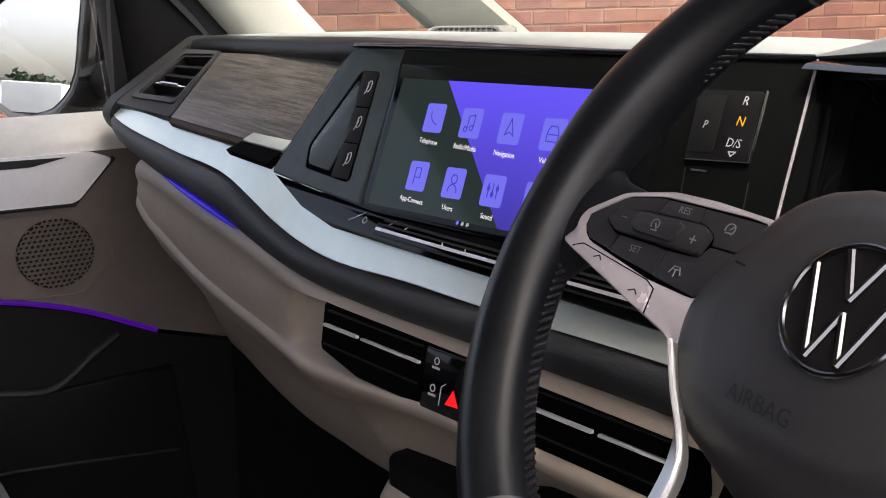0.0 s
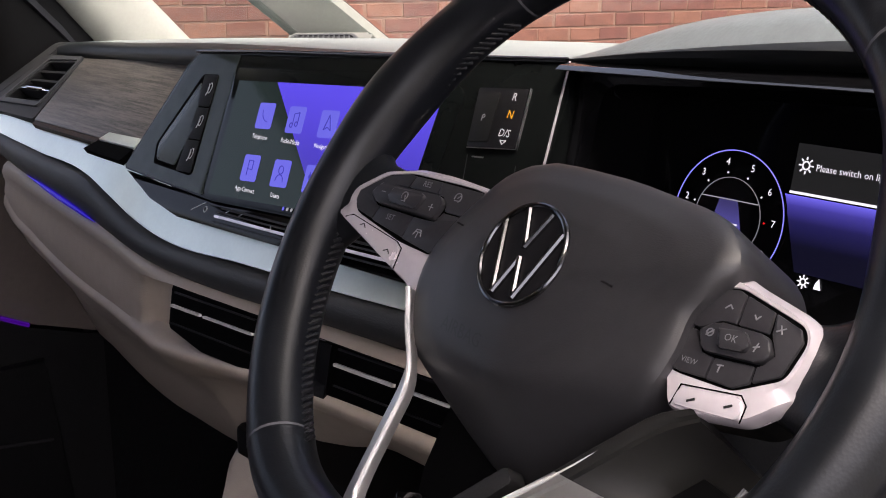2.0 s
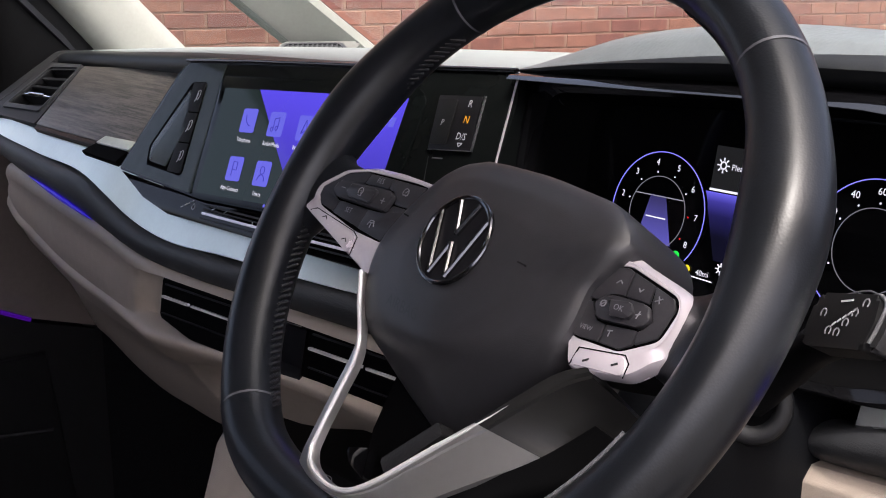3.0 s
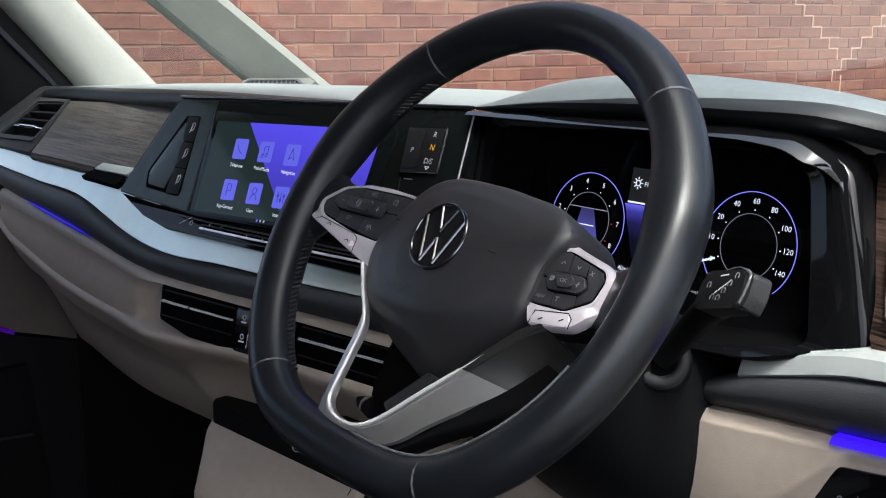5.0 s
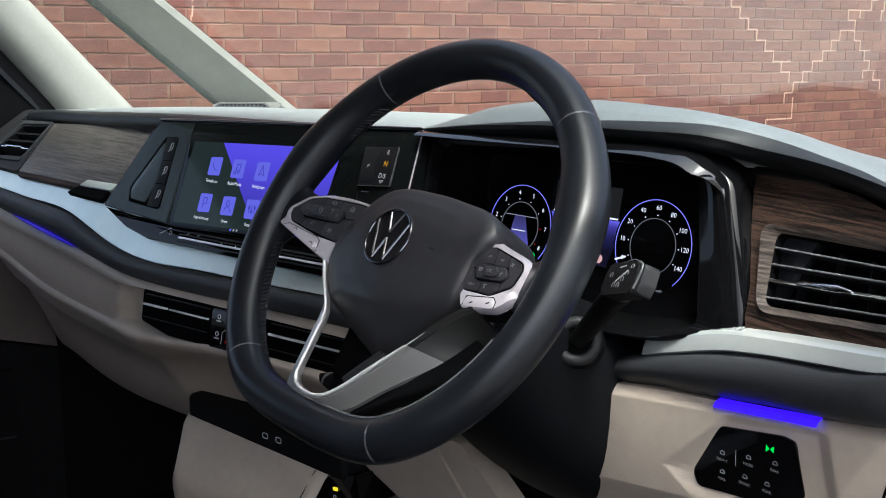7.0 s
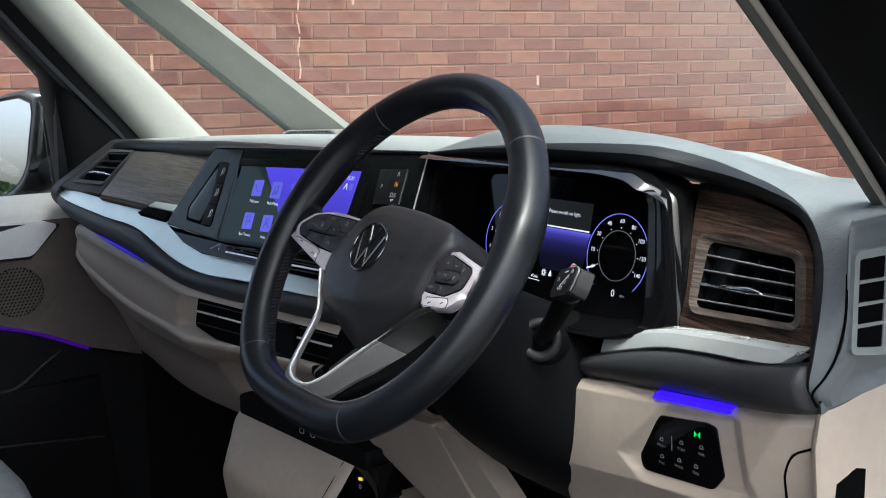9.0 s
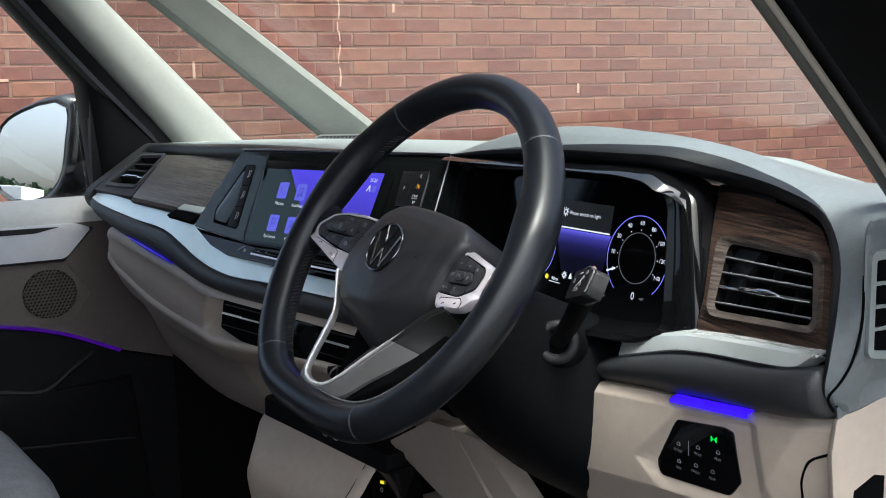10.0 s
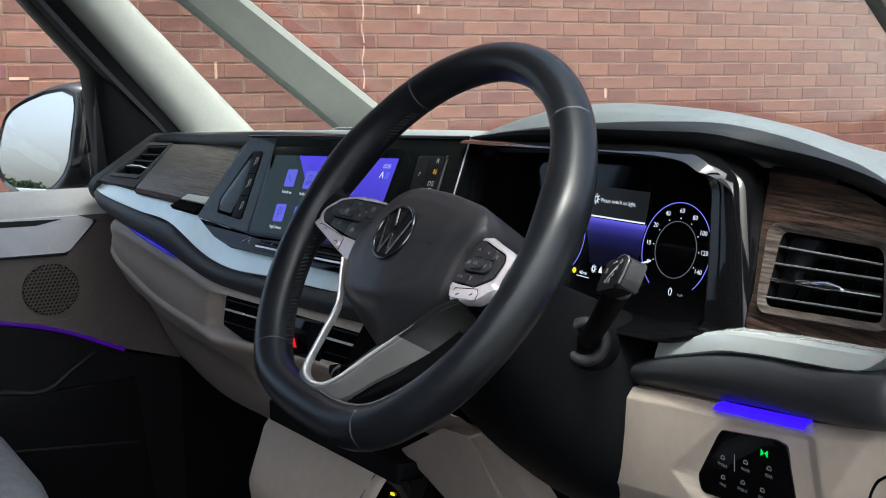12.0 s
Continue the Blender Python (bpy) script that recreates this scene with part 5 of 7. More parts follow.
# ---- centre vents and keys ----
hv = thing("climate_panel", (0.03, 0.24, 1.10), "gloss black centre vents and key panel with red hazard key", "climate panel")
pol = [(-0.140, 1.1500), (0.215, 1.1570), (0.222, 1.1190), (0.150, 1.1095), (-0.085, 1.1050), (-0.137, 1.1140)]
# shade-dark colour instead of gloss, so the vents look deep
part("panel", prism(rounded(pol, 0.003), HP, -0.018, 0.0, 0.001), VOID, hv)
for x0, x1, gap in ((-0.132, -0.016, -0.086), (0.085, 0.213, 0.150)):
    zz = lambda x: 1.1335 + 0.02 * (x + 0.137) * 0.9
    for k, (dz, m, w, d) in enumerate(((0.0110, KEYMAT, 0.0014, 0.002), (0.0, CHROME, 0.0022, 0.004), (-0.0150, KEYMAT, 0.0012, 0.002))):
        if k == 1:
            part("chrome_edge", stroke([(x0, zz(x0)), (gap - 0.004, zz(gap))], w, HP, 0.001, thick=0.003), POLISH, hv, "chrome vent blade edge")
            part("chrome_edge", stroke([(gap + 0.003, zz(gap)), (x1, zz(x1))], w * 0.8, HP, 0.001, thick=0.003), POLISH, hv, "chrome vent blade edge")
        else:
            part("slat", stroke([(x0, zz(x0) + dz), (x1, zz(x1) + dz)], w, HP, 0.0, thick=d), m, hv)
    part("duct_slot", prism([(x0, zz(x0) + 0.010), (x1, zz(x1) + 0.010), (x1, zz(x1) - 0.014), (x0, zz(x0) - 0.014)], HP, -0.001, 0.0004), VOID, hv)
kb = part("key_bank", prism(rounded([(-0.010, 1.1480), (0.078, 1.1505), (0.078, 1.1100), (-0.008, 1.1075)], 0.002), HP, 0.0, 0.0025, 0.0006), GLOSS, hv)
for cx, cz in ((0.003, 1.1395), (0.003, 1.1210)):
    part("symbol", stroke(arc(cx, cz + 0.002, 0.0024, 0, 360, 8), 0.0008, HP, 0.0026), MARK, kb)
    part("symbol_bar", stroke([(cx - 0.0035, cz - 0.0028), (cx + 0.0035, cz - 0.0026)], 0.0016, HP, 0.0026), MARK, kb)
part("hazard_symbol", prism([(0.0180, 1.1160), (0.0310, 1.1170), (0.0240, 1.1270)], HP, 0.0026, 0.0032), G_RED, kb, "red hazard triangle")
part("key_line", stroke([(0.0115, 1.1135), (0.0115, 1.1260), (0.0155, 1.1290)], 0.0006, HP, 0.0026), MARK, kb)
part("key_line", stroke([(-0.009, 1.1485), (0.070, 1.1510)], 0.0007, HP, 0.0020), MARKDIM, kb)

# ---- LED strips ----
led = thing("ambient_light", (0.63, 0.32, 1.178), "bright blue ambient light strip over the knee panel", "light strip", "ambient lights")
rows = [[(x, 0.3065 - 0.115 * (x - 0.6), z0 + 0.118 * (x - 0.588)), (x, 0.2985 - 0.115 * (x - 0.6), z0 - 0.002 + 0.118 * (x - 0.588)), (x, 0.2970 - 0.115 * (x - 0.6), z0 - 0.005 + 0.118 * (x - 0.588))] for x in (0.588, 0.63, 0.675) for z0 in (1.1835,)]
part("diffuser", sheet(rows, 1, 2, thick=0.001), G_BLUE, led, "glowing blue strip")
led = thing("ambient_light", (-0.45, 0.24, 1.18), "blue ambient light under the passenger trim, widened for its glow on the pad", "light strip", "ambient lights")
# tube swells mid-way to stand for the hidden strip's glow on the pad
glow_line = [(x, lerp(x, [(-0.6, 0.2345), (-0.25, 0.2325)]), lerp(x, [(-0.60, 1.1960), (-0.44, 1.1815), (-0.347, 1.1735), (-0.295, 1.1690)])) for x in (-0.52, -0.48, -0.44, -0.40, -0.347, -0.32)]
part("diffuser", tube(glow_line, [0.0004, 0.0020, 0.0030, 0.0030, 0.0020, 0.0004], 10), G_BLUE2, led, "glowing blue strip")

# ---- light switch panel ----
lp = thing("light_switch", (0.625, 0.30, 1.11), "black touch panel for lights on the beige knee panel", "switch panel")
KQ = lambda a, b, d: KP(a - 0.0044, b - 0.0024, d - 0.0050)
kp = [(0.5971, 1.1667), (0.6514, 1.1757), (0.6625, 1.1744), (0.6732, 1.1380), (0.6616, 1.1236), (0.5796, 1.1140), (0.5742, 1.1246)]
pan = part("touch_panel", prism(rounded(kp, 0.003), KQ, -0.003, 0.0035, 0.0008), GLOSS, lp)
part("panel_gap", ring(rounded([(0.620 + (x - 0.620) * 1.022, 1.145 + (z - 1.145) * 1.035) for x, z in kp], 0.003), rounded(kp, 0.003), KQ, -0.002, 0.0006), VOID, lp, "dark gap round the touch panel")
bm = prism([(0.6390, 1.1655), (0.6390, 1.1605), (0.6420, 1.1630)], KQ, 0.0036, 0.0040)
prism([(0.6455, 1.1660), (0.6455, 1.1610), (0.6425, 1.1635)], KQ, 0.0036, 0.0040, bm=bm)
part("status_lamp", bm, G_GREEN, pan, "green light symbol")
for x, z, s in ((0.601, 1.1415, "FRONT"), (0.6245, 1.1455, "MODE"), (0.6475, 1.1485, "REAR"), (0.602, 1.1270, "MAX"), (0.6225, 1.1300, "FRONT"), (0.6420, 1.1310, "REAR")):
    text(s, KQ, x, z, 0.0022, 0.0036, MARKMID, pan)
    part("symbol", stroke(arc(x, z + 0.0052, 0.0019, 200, -20, 8) + [(x - 0.0019, z + 0.0044)], 0.0005, KQ, 0.0036), MARKMID, pan)
part("divider", stroke([(0.6130, 1.1530), (0.6135, 1.1410)], 0.0004, KQ, 0.0036), MARKMID, pan)

# ---- steering wheel ----
sw = thing("steering_wheel", tuple(WP(0, -0.15, -0.03)), "black leather flat-bottomed steering wheel with silver spokes", "steering wheel")
RA, TILT_FLAT = 0.1660, radians(-94.0)


def rim_point(a, r):
    """The rim's centre line: round, with a flattened foot."""
    u, v = r * math.cos(a), r * math.sin(a)
    c, s = math.cos(TILT_FLAT), math.sin(TILT_FLAT)
    f = u * c + v * s
    g = -u * s + v * c
    k = 0.1545 * r / RA
    if f > k - 0.02:
        f = k - 0.02 + 0.02 * math.tanh((f - k + 0.02) / 0.022)
    return f * c - g * s, f * s + g * c


def rim_rows(a0, a1, n, grow=0.0):
    rows = []
    for i in range(n):
        a = a0 + (a1 - a0) * i / n if a1 - a0 > 6 else a0 + (a1 - a0) * i / (n - 1)
        u, v = rim_point(a, RA)
        t = Vector(rim_point(a + 0.01, RA)) - Vector(rim_point(a - 0.01, RA))
        t.normalize()
        nu, nv = t.y, -t.x
        dg = math.degrees(a) % 360
        thumb = sum(math.exp(-(((dg - q + 180) % 360 - 180) / 12) ** 2) for q in (158, 15)) * 0.0030
        q0, q1 = 0.0160 + thumb + grow, 0.0172 + thumb * 0.6 + grow
        rows.append([WP(u + nu * q0 * math.cos(b), v + nv * q0 * math.cos(b), q1 * math.sin(b)) for b in [2 * math.pi * j / 24 for j in range(24)]])
    return rows


part("rim", sheet(rim_rows(0, 2 * math.pi, 160), 1, 1, True, True), LEATHER, sw, "smooth black leather rim")
for a in (126, 42, 229, 297):
    r = rim_rows(radians(a) - 0.0045, radians(a) + 0.0045, 3, 0.0003)
    part("seam", sheet(r, 1, 1, cv=True), SEAMM, sw)
# thin pale tube in place of the light caught on the inner edge
part("rim_highlight", tube([WP(*rim_point(radians(q), RA - 0.0150), 0.0085) for q in range(262, 340, 2)], 0.0010, 6), SEAMM, sw, "pale line painting the highlight on the rim's inner edge")
# stitching on the inner side
STITCH = bpy.data.meshes.new("stitch")
bm = tube([(-0.0026, 0, 0), (0.0026, 0, 0)], 0.0010, 5)
bm.to_mesh(STITCH)
bm.free()
STITCH.materials.append(THREAD)
for a0, a1 in ((130, 152), (172, 232), (46, 66)):
    n = int((a1 - a0) / 1.5)
    for i in range(n):
        for side in (0, 1):
            a = radians(a0 + (a1 - a0) * (i + 0.5 * side) / n)
            u0, v0 = rim_point(a, RA)
            u1, v1 = rim_point(a + 0.012, RA)
            k = 1 - (0.0157 + 0.0003 * side) / RA
            p, q = WP(u0 * k, v0 * k, -0.0058 + 0.003 * side), WP(u1 * (k + 0.001), v1 * (k + 0.001), -0.0038 + 0.003 * side)
            ob = new("stitch", STITCH)
            ob.parent, ob.matrix_parent_inverse = sw, sw.matrix_basis.inverted()
            ob.matrix_basis = Matrix.Translation((p + q) / 2) @ (q - p).to_track_quat("X", "Z").to_matrix().to_4x4()

# airbag cover: a domed cushion
HUB = [(-0.029, 0.0400), (0.016, 0.0432), (0.055, 0.0395), (0.084, 0.0335), (0.0985, 0.0250), (0.1045, 0.0160), (0.0985, 0.0040), (0.0930, -0.0060), (0.0932, -0.0200), (0.0895, -0.0365), (0.0560, -0.0690), (0.0330, -0.0880), (0.018, -0.0940), (-0.002, -0.0860), (-0.0290, -0.0700), (-0.0540, -0.0520), (-0.0650, -0.0330), (-0.0680, -0.0170), (-0.0600, 0.0060), (-0.0520, 0.0190), (-0.0420, 0.0320)]
hub_line = [tuple(p[:2]) for p in spline([(*p, 0) for p in HUB], 3, True)]
HX, HY = 0.016, -0.012
CREASE = [(-0.07, -0.0560), (-0.0488, -0.0588), (0.0246, -0.0551), (0.064, -0.0433), (0.105, -0.0343)]
DOME = [(0.02, 0.0204), (0.25, 0.0196), (0.5, 0.0172), (0.75, 0.0128), (0.93, 0.0072), (0.985, 0.0036), (1.0, -0.002)]
rows = []
for s, d in [(0.985, -0.040), (0.995, -0.014)] + [(q, lerp(q, DOME)) for q in [1.0, 0.985, 0.96, 0.93] + [0.89 - 0.03 * k for k in range(30)]]:
    row = []
    for u, v in hub_line:
        uu, vv = HX + (u - HX) * s, HY + (v - HY) * s
        drop = max(0.0, lerp(uu, CREASE) - vv) * 0.80 - 0.0075 * min(1.0, max(0.0, (uu - 0.060) / 0.035)) ** 1.5 * (1.0 if d > -0.03 else 0.0)
        row.append(WP(uu, vv, d - drop))
    rows.append(row)
part("airbag_cover", sheet(rows, 1, 1, cv=True, caps=True), AIRBAG, sw, "matt black airbag cover")


def hub_d(u, v):
    """How proud the cover is at a place."""
    w = around(hub_line, (HX, HY), 360)[round(math.degrees(math.atan2(v - HY, u - HX))) % 360]
    f = math.hypot(u - HX, v - HY) / math.hypot(w[0] - HX, w[1] - HY)
    return lerp(f, DOME) - max(0.0, lerp(u, CREASE) - v) * 0.80 + 0.0075 * min(1.0, max(0.0, (u - 0.060) / 0.035)) ** 1.5


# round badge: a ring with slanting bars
EX, EZ, ER, ED = 0.0097, -0.0055, 0.0225, 0.0212
badge = part("badge", prism(arc(EX, EZ, ER, 0, 352, 40), WP, 0.012, ED - 0.0006, 0.0005), KEYMAT, sw, "round badge")
part("badge_ring", tube([WP(a, b, ED) for a, b in arc(EX, EZ, ER, 0, 352.5, 48)], 0.0012, 8, closed=True), BADGE, badge, "chrome ring")
for (a, b), (c, e) in (((-0.0175, 0.0125), (-0.0062, -0.0185)), ((-0.0062, -0.0185), (0.0, -0.0015)), ((0.0, -0.0015), (0.0062, -0.0185)), ((0.0062, -0.0185), (0.0175, 0.0125)), ((-0.0075, 0.0195), (0.0, 0.0030)), ((0.0, 0.0030), (0.0075, 0.0195))):
    part("badge_bar", tube([WP(EX + a, EZ + b, ED + 0.0002), WP(EX + c, EZ + e, ED + 0.0002)], 0.0015, 8), BADGE, badge, "chrome bar")
h0, h1, h2 = hub_d(-0.0067, -0.0442), hub_d(0.0133, -0.0442), hub_d(-0.0067, -0.0392)
text("AIRBAG", lambda a, b, d: WP(a, b - 0.08 * (a + 0.0067), d + h0 + (h1 - h0) / 0.02 * (a + 0.0067) + (h2 - h0) / 0.005 * (b + 0.0442)), -0.0067, -0.0442, 0.0060, 0.0006, EMBOSS, sw, "embossed_word", thick=0.0010)
for u, v in ((0.0550, -0.0062), (-0.0440, 0.0019)):
    part("cover_mark", stroke([(u - 0.004, v + 0.0005), (u + 0.003, v - 0.0005)], 0.0008, WP, hub_d(u, v) - 0.0002, thick=0.0006), BLACK, sw)


def pad(frame_out, plate, keys, rocker, centre, d, flat):
    """A silver-framed key pad on a spoke: a frame that falls away outwards, a black well, flat keys with gaps, a raised rocker with a centre key."""
    mid = (sum(p[0] for p in plate) / len(plate), sum(p[1] for p in plate) / len(plate))
    inner, outer = around(rounded(plate, 0.003), mid, 120), around(rounded(frame_out, 0.004), mid, 120)
    rows = []
    for f, d0, fall in ((0.0, -0.004, 0.0), (0.0, 0.0005, 0.0), (0.05, 0.0009, 0.0), (0.34, 0.0009, 0.0), (0.42, 0.0008, 0.0012), (0.94, 0.0008, 0.0052), (1.0, -0.0004, 0.0056), (1.0, -0.0075, 0.003)):
        rows.append([WP(a + (c - a) * f, b + (e - b) * f, d + d0 - fall * min(1.0, max(0.0, (e - flat) / 0.008))) for (a, b), (c, e) in zip(inner, outer)])
    sp = part("spoke", sheet(rows, 1, 1, cv=True), WSILVER, sw, "satin silver spoke frame")
    mid_ = (sum(p[0] for p in frame_out) / len(frame_out), sum(p[1] for p in frame_out) / len(frame_out))
    part("spoke_body", prism(rounded([(mid_[0] + (a - mid_[0]) * 0.96, mid_[1] + (b - mid_[1]) * 0.94) for a, b in frame_out], 0.004), WP, d - 0.026, d - 0.0071), FRAMEB, sp, "black body under the silver plate")
    well_ = part("key_plate", prism(rounded(plate, 0.003), WP, d - 0.006, d + 0.0004), VOID, sp, "black key well")
    for k in keys:
        part("key", prism(rounded(k, 0.0006, 2), WP, d, d + 0.0016, 0.0004, seg=2), WKEY, well_)
    part("rocker", prism(rounded(rocker, 0.002, 3), WP, d, d + 0.0034, 0.0011, seg=2), WKEY, well_)
    part("centre_key", prism(rounded(centre, 0.001, 3), WP, d + 0.002, d + 0.0052, 0.0010, seg=2), WKEY, well_)
    return sp, well_


DL = 0.0045
LO = [(-0.0400, 0.0235), (-0.0526, 0.0252), (-0.0795, 0.0272), (-0.1043, 0.0272), (-0.1309, 0.0220), (-0.1520, 0.0085), (-0.1548, -0.0005), (-0.1500, -0.0075), (-0.1407, -0.0106), (-0.0840, -0.0275), (-0.0700, -0.0315), (-0.0640, -0.0350), (-0.0500, -0.0300)]
LI = [(-0.0470, 0.0212), (-0.0593, 0.0220), (-0.1028, 0.0222), (-0.1222, 0.0188), (-0.1400, 0.0072), (-0.1395, 0.0005), (-0.1337, -0.0046), (-0.0912, -0.0130), (-0.0640, -0.0150), (-0.0470, 0.0010)]
LKEYS = (
    [(-0.1385, 0.0012), (-0.1388, 0.0068), (-0.1216, 0.0178), (-0.1030, 0.0212), (-0.1000, 0.0210), (-0.1022, 0.0142), (-0.1232, 0.0138), (-0.1282, 0.0064), (-0.1200, 0.0014), (-0.1168, 0.0012), (-0.1186, -0.0060), (-0.1330, -0.0036)],
    [(-0.0994, 0.0210), (-0.0790, 0.0211), (-0.0788, 0.0146), (-0.1014, 0.0146)],
    [(-0.0784, 0.0210), (-0.0480, 0.0204), (-0.0480, 0.0070), (-0.0676, 0.0072), (-0.0686, 0.0114), (-0.0740, 0.0144), (-0.0782, 0.0146)],
    [(-0.1162, 0.0012), (-0.0880, 0.0006), (-0.0890, -0.0108), (-0.1178, -0.0066)],
    [(-0.0874, 0.0006), (-0.0708, 0.0006), (-0.0680, 0.0064), (-0.0490, 0.0062), (-0.0560, -0.0060), (-0.0640, -0.0142), (-0.0884, -0.0112)],
)
spl, kpl = pad(LO, LI, LKEYS, [(-0.1270, 0.0064), (-0.1222, 0.0132), (-0.0744, 0.0139), (-0.0694, 0.0112), (-0.0717, 0.0015), (-0.1188, 0.0024)], [(-0.1102, 0.0066), (-0.1085, 0.0121), (-0.0847, 0.0122), (-0.0821, 0.0104), (-0.0854, 0.0035), (-0.1070, 0.0040)], DL, -0.008)
text("RES", WP, -0.0885, 0.0180, 0.0030, DL + 0.0016, MARKMID, kpl)
text("SET", WP, -0.1040, -0.0030, 0.0030, DL + 0.0016, MARKMID, kpl)
for pts, d in (
    (arc(-0.0965, 0.0086, 0.0022, -40, 220, 8), 0.0052), ([(-0.0965, 0.0090), (-0.0948, 0.0062)], 0.0052), ([(-0.0975, 0.0060), (-0.0945, 0.0060)], 0.0052),
    ([(-0.1182, 0.0086), (-0.1150, 0.0086)], 0.0034), ([(-0.0778, 0.0070), (-0.0744, 0.0070)], 0.0034), ([(-0.0761, 0.0086), (-0.0761, 0.0054)], 0.0034),
    (arc(-0.0628, 0.0152, 0.0024, 200, -60, 8), 0.0016), ([(-0.0645, 0.0136), (-0.0605, 0.0138)], 0.0016), ([(-0.0628, 0.0150), (-0.0614, 0.0164)], 0.0016),
    ([(-0.0815, -0.0078), (-0.0800, -0.0048), (-0.0770, -0.0048), (-0.0755, -0.0078)], 0.0016), ([(-0.0786, -0.0090), (-0.0786, -0.0064)], 0.0016), ([(-0.0800, -0.0060), (-0.0772, -0.0060)], 0.0016),
):
    part("symbol", stroke(pts, 0.00045, WP, DL + d), MARKMID, kpl)
lk = part("paddle_key", prism(rounded([(-0.1400, -0.0096), (-0.1345, -0.0076), (-0.0912, -0.0142), (-0.0862, -0.0166), (-0.0850, -0.0262), (-0.0920, -0.0245)], 0.002), WP, DL - 0.002, DL + 0.0020, 0.0010), WSILVER, spl, "pale silver key")
for pts in ([(-0.1240, -0.0112), (-0.1210, -0.0100), (-0.1190, -0.0118)], [(-0.0965, -0.0200), (-0.0935, -0.0188), (-0.0915, -0.0206)]):
    part("symbol", stroke(pts, 0.00045, WP, DL + 0.0020), DARK, lk)
part("key_gap", stroke([(-0.1405, -0.0090), (-0.1347, -0.0068), (-0.0908, -0.0134), (-0.0854, -0.0160), (-0.0842, -0.0266)], 0.0005, WP, DL + 0.0009), VOID, spl)

RO = [(0.0900, 0.0125), (0.0990, 0.0160), (0.1075, 0.0128), (0.1325, 0.0066), (0.1388, 0.0022), (0.1420, -0.0098), (0.1402, -0.0208), (0.1352, -0.0290), (0.1262, -0.0366), (0.1040, -0.0402), (0.0955, -0.0405), (0.0900, -0.0290), (0.0820, -0.0100)]
RI = [(0.0840, -0.0262), (0.0880, -0.0080), (0.0960, 0.0070), (0.1051, 0.0088), (0.1345, 0.0014), (0.1378, -0.0040), (0.1350, -0.0180), (0.1180, -0.0274), (0.0953, -0.0275)]
RKEYS = (
    [(0.0890, -0.0090), (0.0966, 0.0060), (0.1048, 0.0078), (0.1082, 0.0066), (0.1092, -0.0046), (0.1034, -0.0046), (0.0960, -0.0092)],
    [(0.1090, 0.0066), (0.1216, 0.0034), (0.1226, -0.0046), (0.1100, -0.0046)],
    [(0.1224, 0.0032), (0.1334, 0.0002), (0.1362, -0.0040), (0.1337, -0.0172), (0.1244, -0.0226), (0.1236, -0.0166), (0.1258, -0.0162), (0.1292, -0.0112), (0.1242, -0.0046)],
    [(0.0856, -0.0256), (0.0886, -0.0104), (0.0950, -0.0104), (0.1004, -0.0182), (0.1060, -0.0182), (0.1060, -0.0262), (0.0953, -0.0267)],
    [(0.1068, -0.0182), (0.1228, -0.0168), (0.1236, -0.0230), (0.1178, -0.0264), (0.1068, -0.0264)],
)
DR = 0.0055
spr, kpr = pad(RO, RI, RKEYS, [(0.0962, -0.0102), (0.1034, -0.0056), (0.1236, -0.0055), (0.1282, -0.0113), (0.1250, -0.0156), (0.1011, -0.0173)], [(0.1046, -0.0081), (0.1165, -0.0069), (0.1199, -0.0109), (0.1185, -0.0140), (0.1083, -0.0151)], DR, -0.028)
text("OK", WP, 0.1122, -0.0108, 0.0026, DR + 0.0053, MARKMID, kpr)
text("VIEW", WP, 0.0972, -0.0222, 0.0021, DR + 0.0016, MARKMID, kpr)
for pts, d in (
    ([(0.1022, 0.0000), (0.1038, 0.0016), (0.1052, 0.0004)], 0.0016), ([(0.1148, 0.0004), (0.1160, -0.0010), (0.1172, 0.0006)], 0.0016), ([(0.1252, -0.0030), (0.1284, -0.0012)], 0.0016), ([(0.1262, -0.0006), (0.1276, -0.0034)], 0.0016),
    (arc(0.1018, -0.0104, 0.0014, 0, 360, 8), 0.0034), ([(0.1006, -0.0116), (0.1030, -0.0092)], 0.0034), ([(0.1206, -0.0110), (0.1228, -0.0102)], 0.0034), ([(0.1214, -0.0124), (0.1220, -0.0092)], 0.0034),
    ([(0.1090, -0.0204), (0.1114, -0.0200)], 0.0016), ([(0.1102, -0.0202), (0.1102, -0.0228)], 0.0016),
):
    part("symbol", stroke(pts, 0.00045, WP, DR + d), MARKMID, kpr)
rk = part("paddle_key", prism(rounded([(0.0977, -0.0388), (0.0988, -0.0316), (0.1222, -0.0284), (0.1252, -0.0310), (0.1256, -0.0364)], 0.002), WP, DR - 0.002, DR + 0.0020, 0.0010), WSILVER, spr, "pale silver key")
for pts in ([(0.1040, -0.0360), (0.1064, -0.0346)], [(0.1190, -0.0336), (0.1214, -0.0322)]):
    part("symbol", stroke(pts, 0.0008, WP, DR + 0.0020), DARK, rk)
part("key_gap", stroke([(0.0969, -0.0390), (0.0980, -0.0310), (0.1226, -0.0277), (0.1260, -0.0306), (0.1262, -0.0368)], 0.0005, WP, DR + 0.0009), VOID, spr)

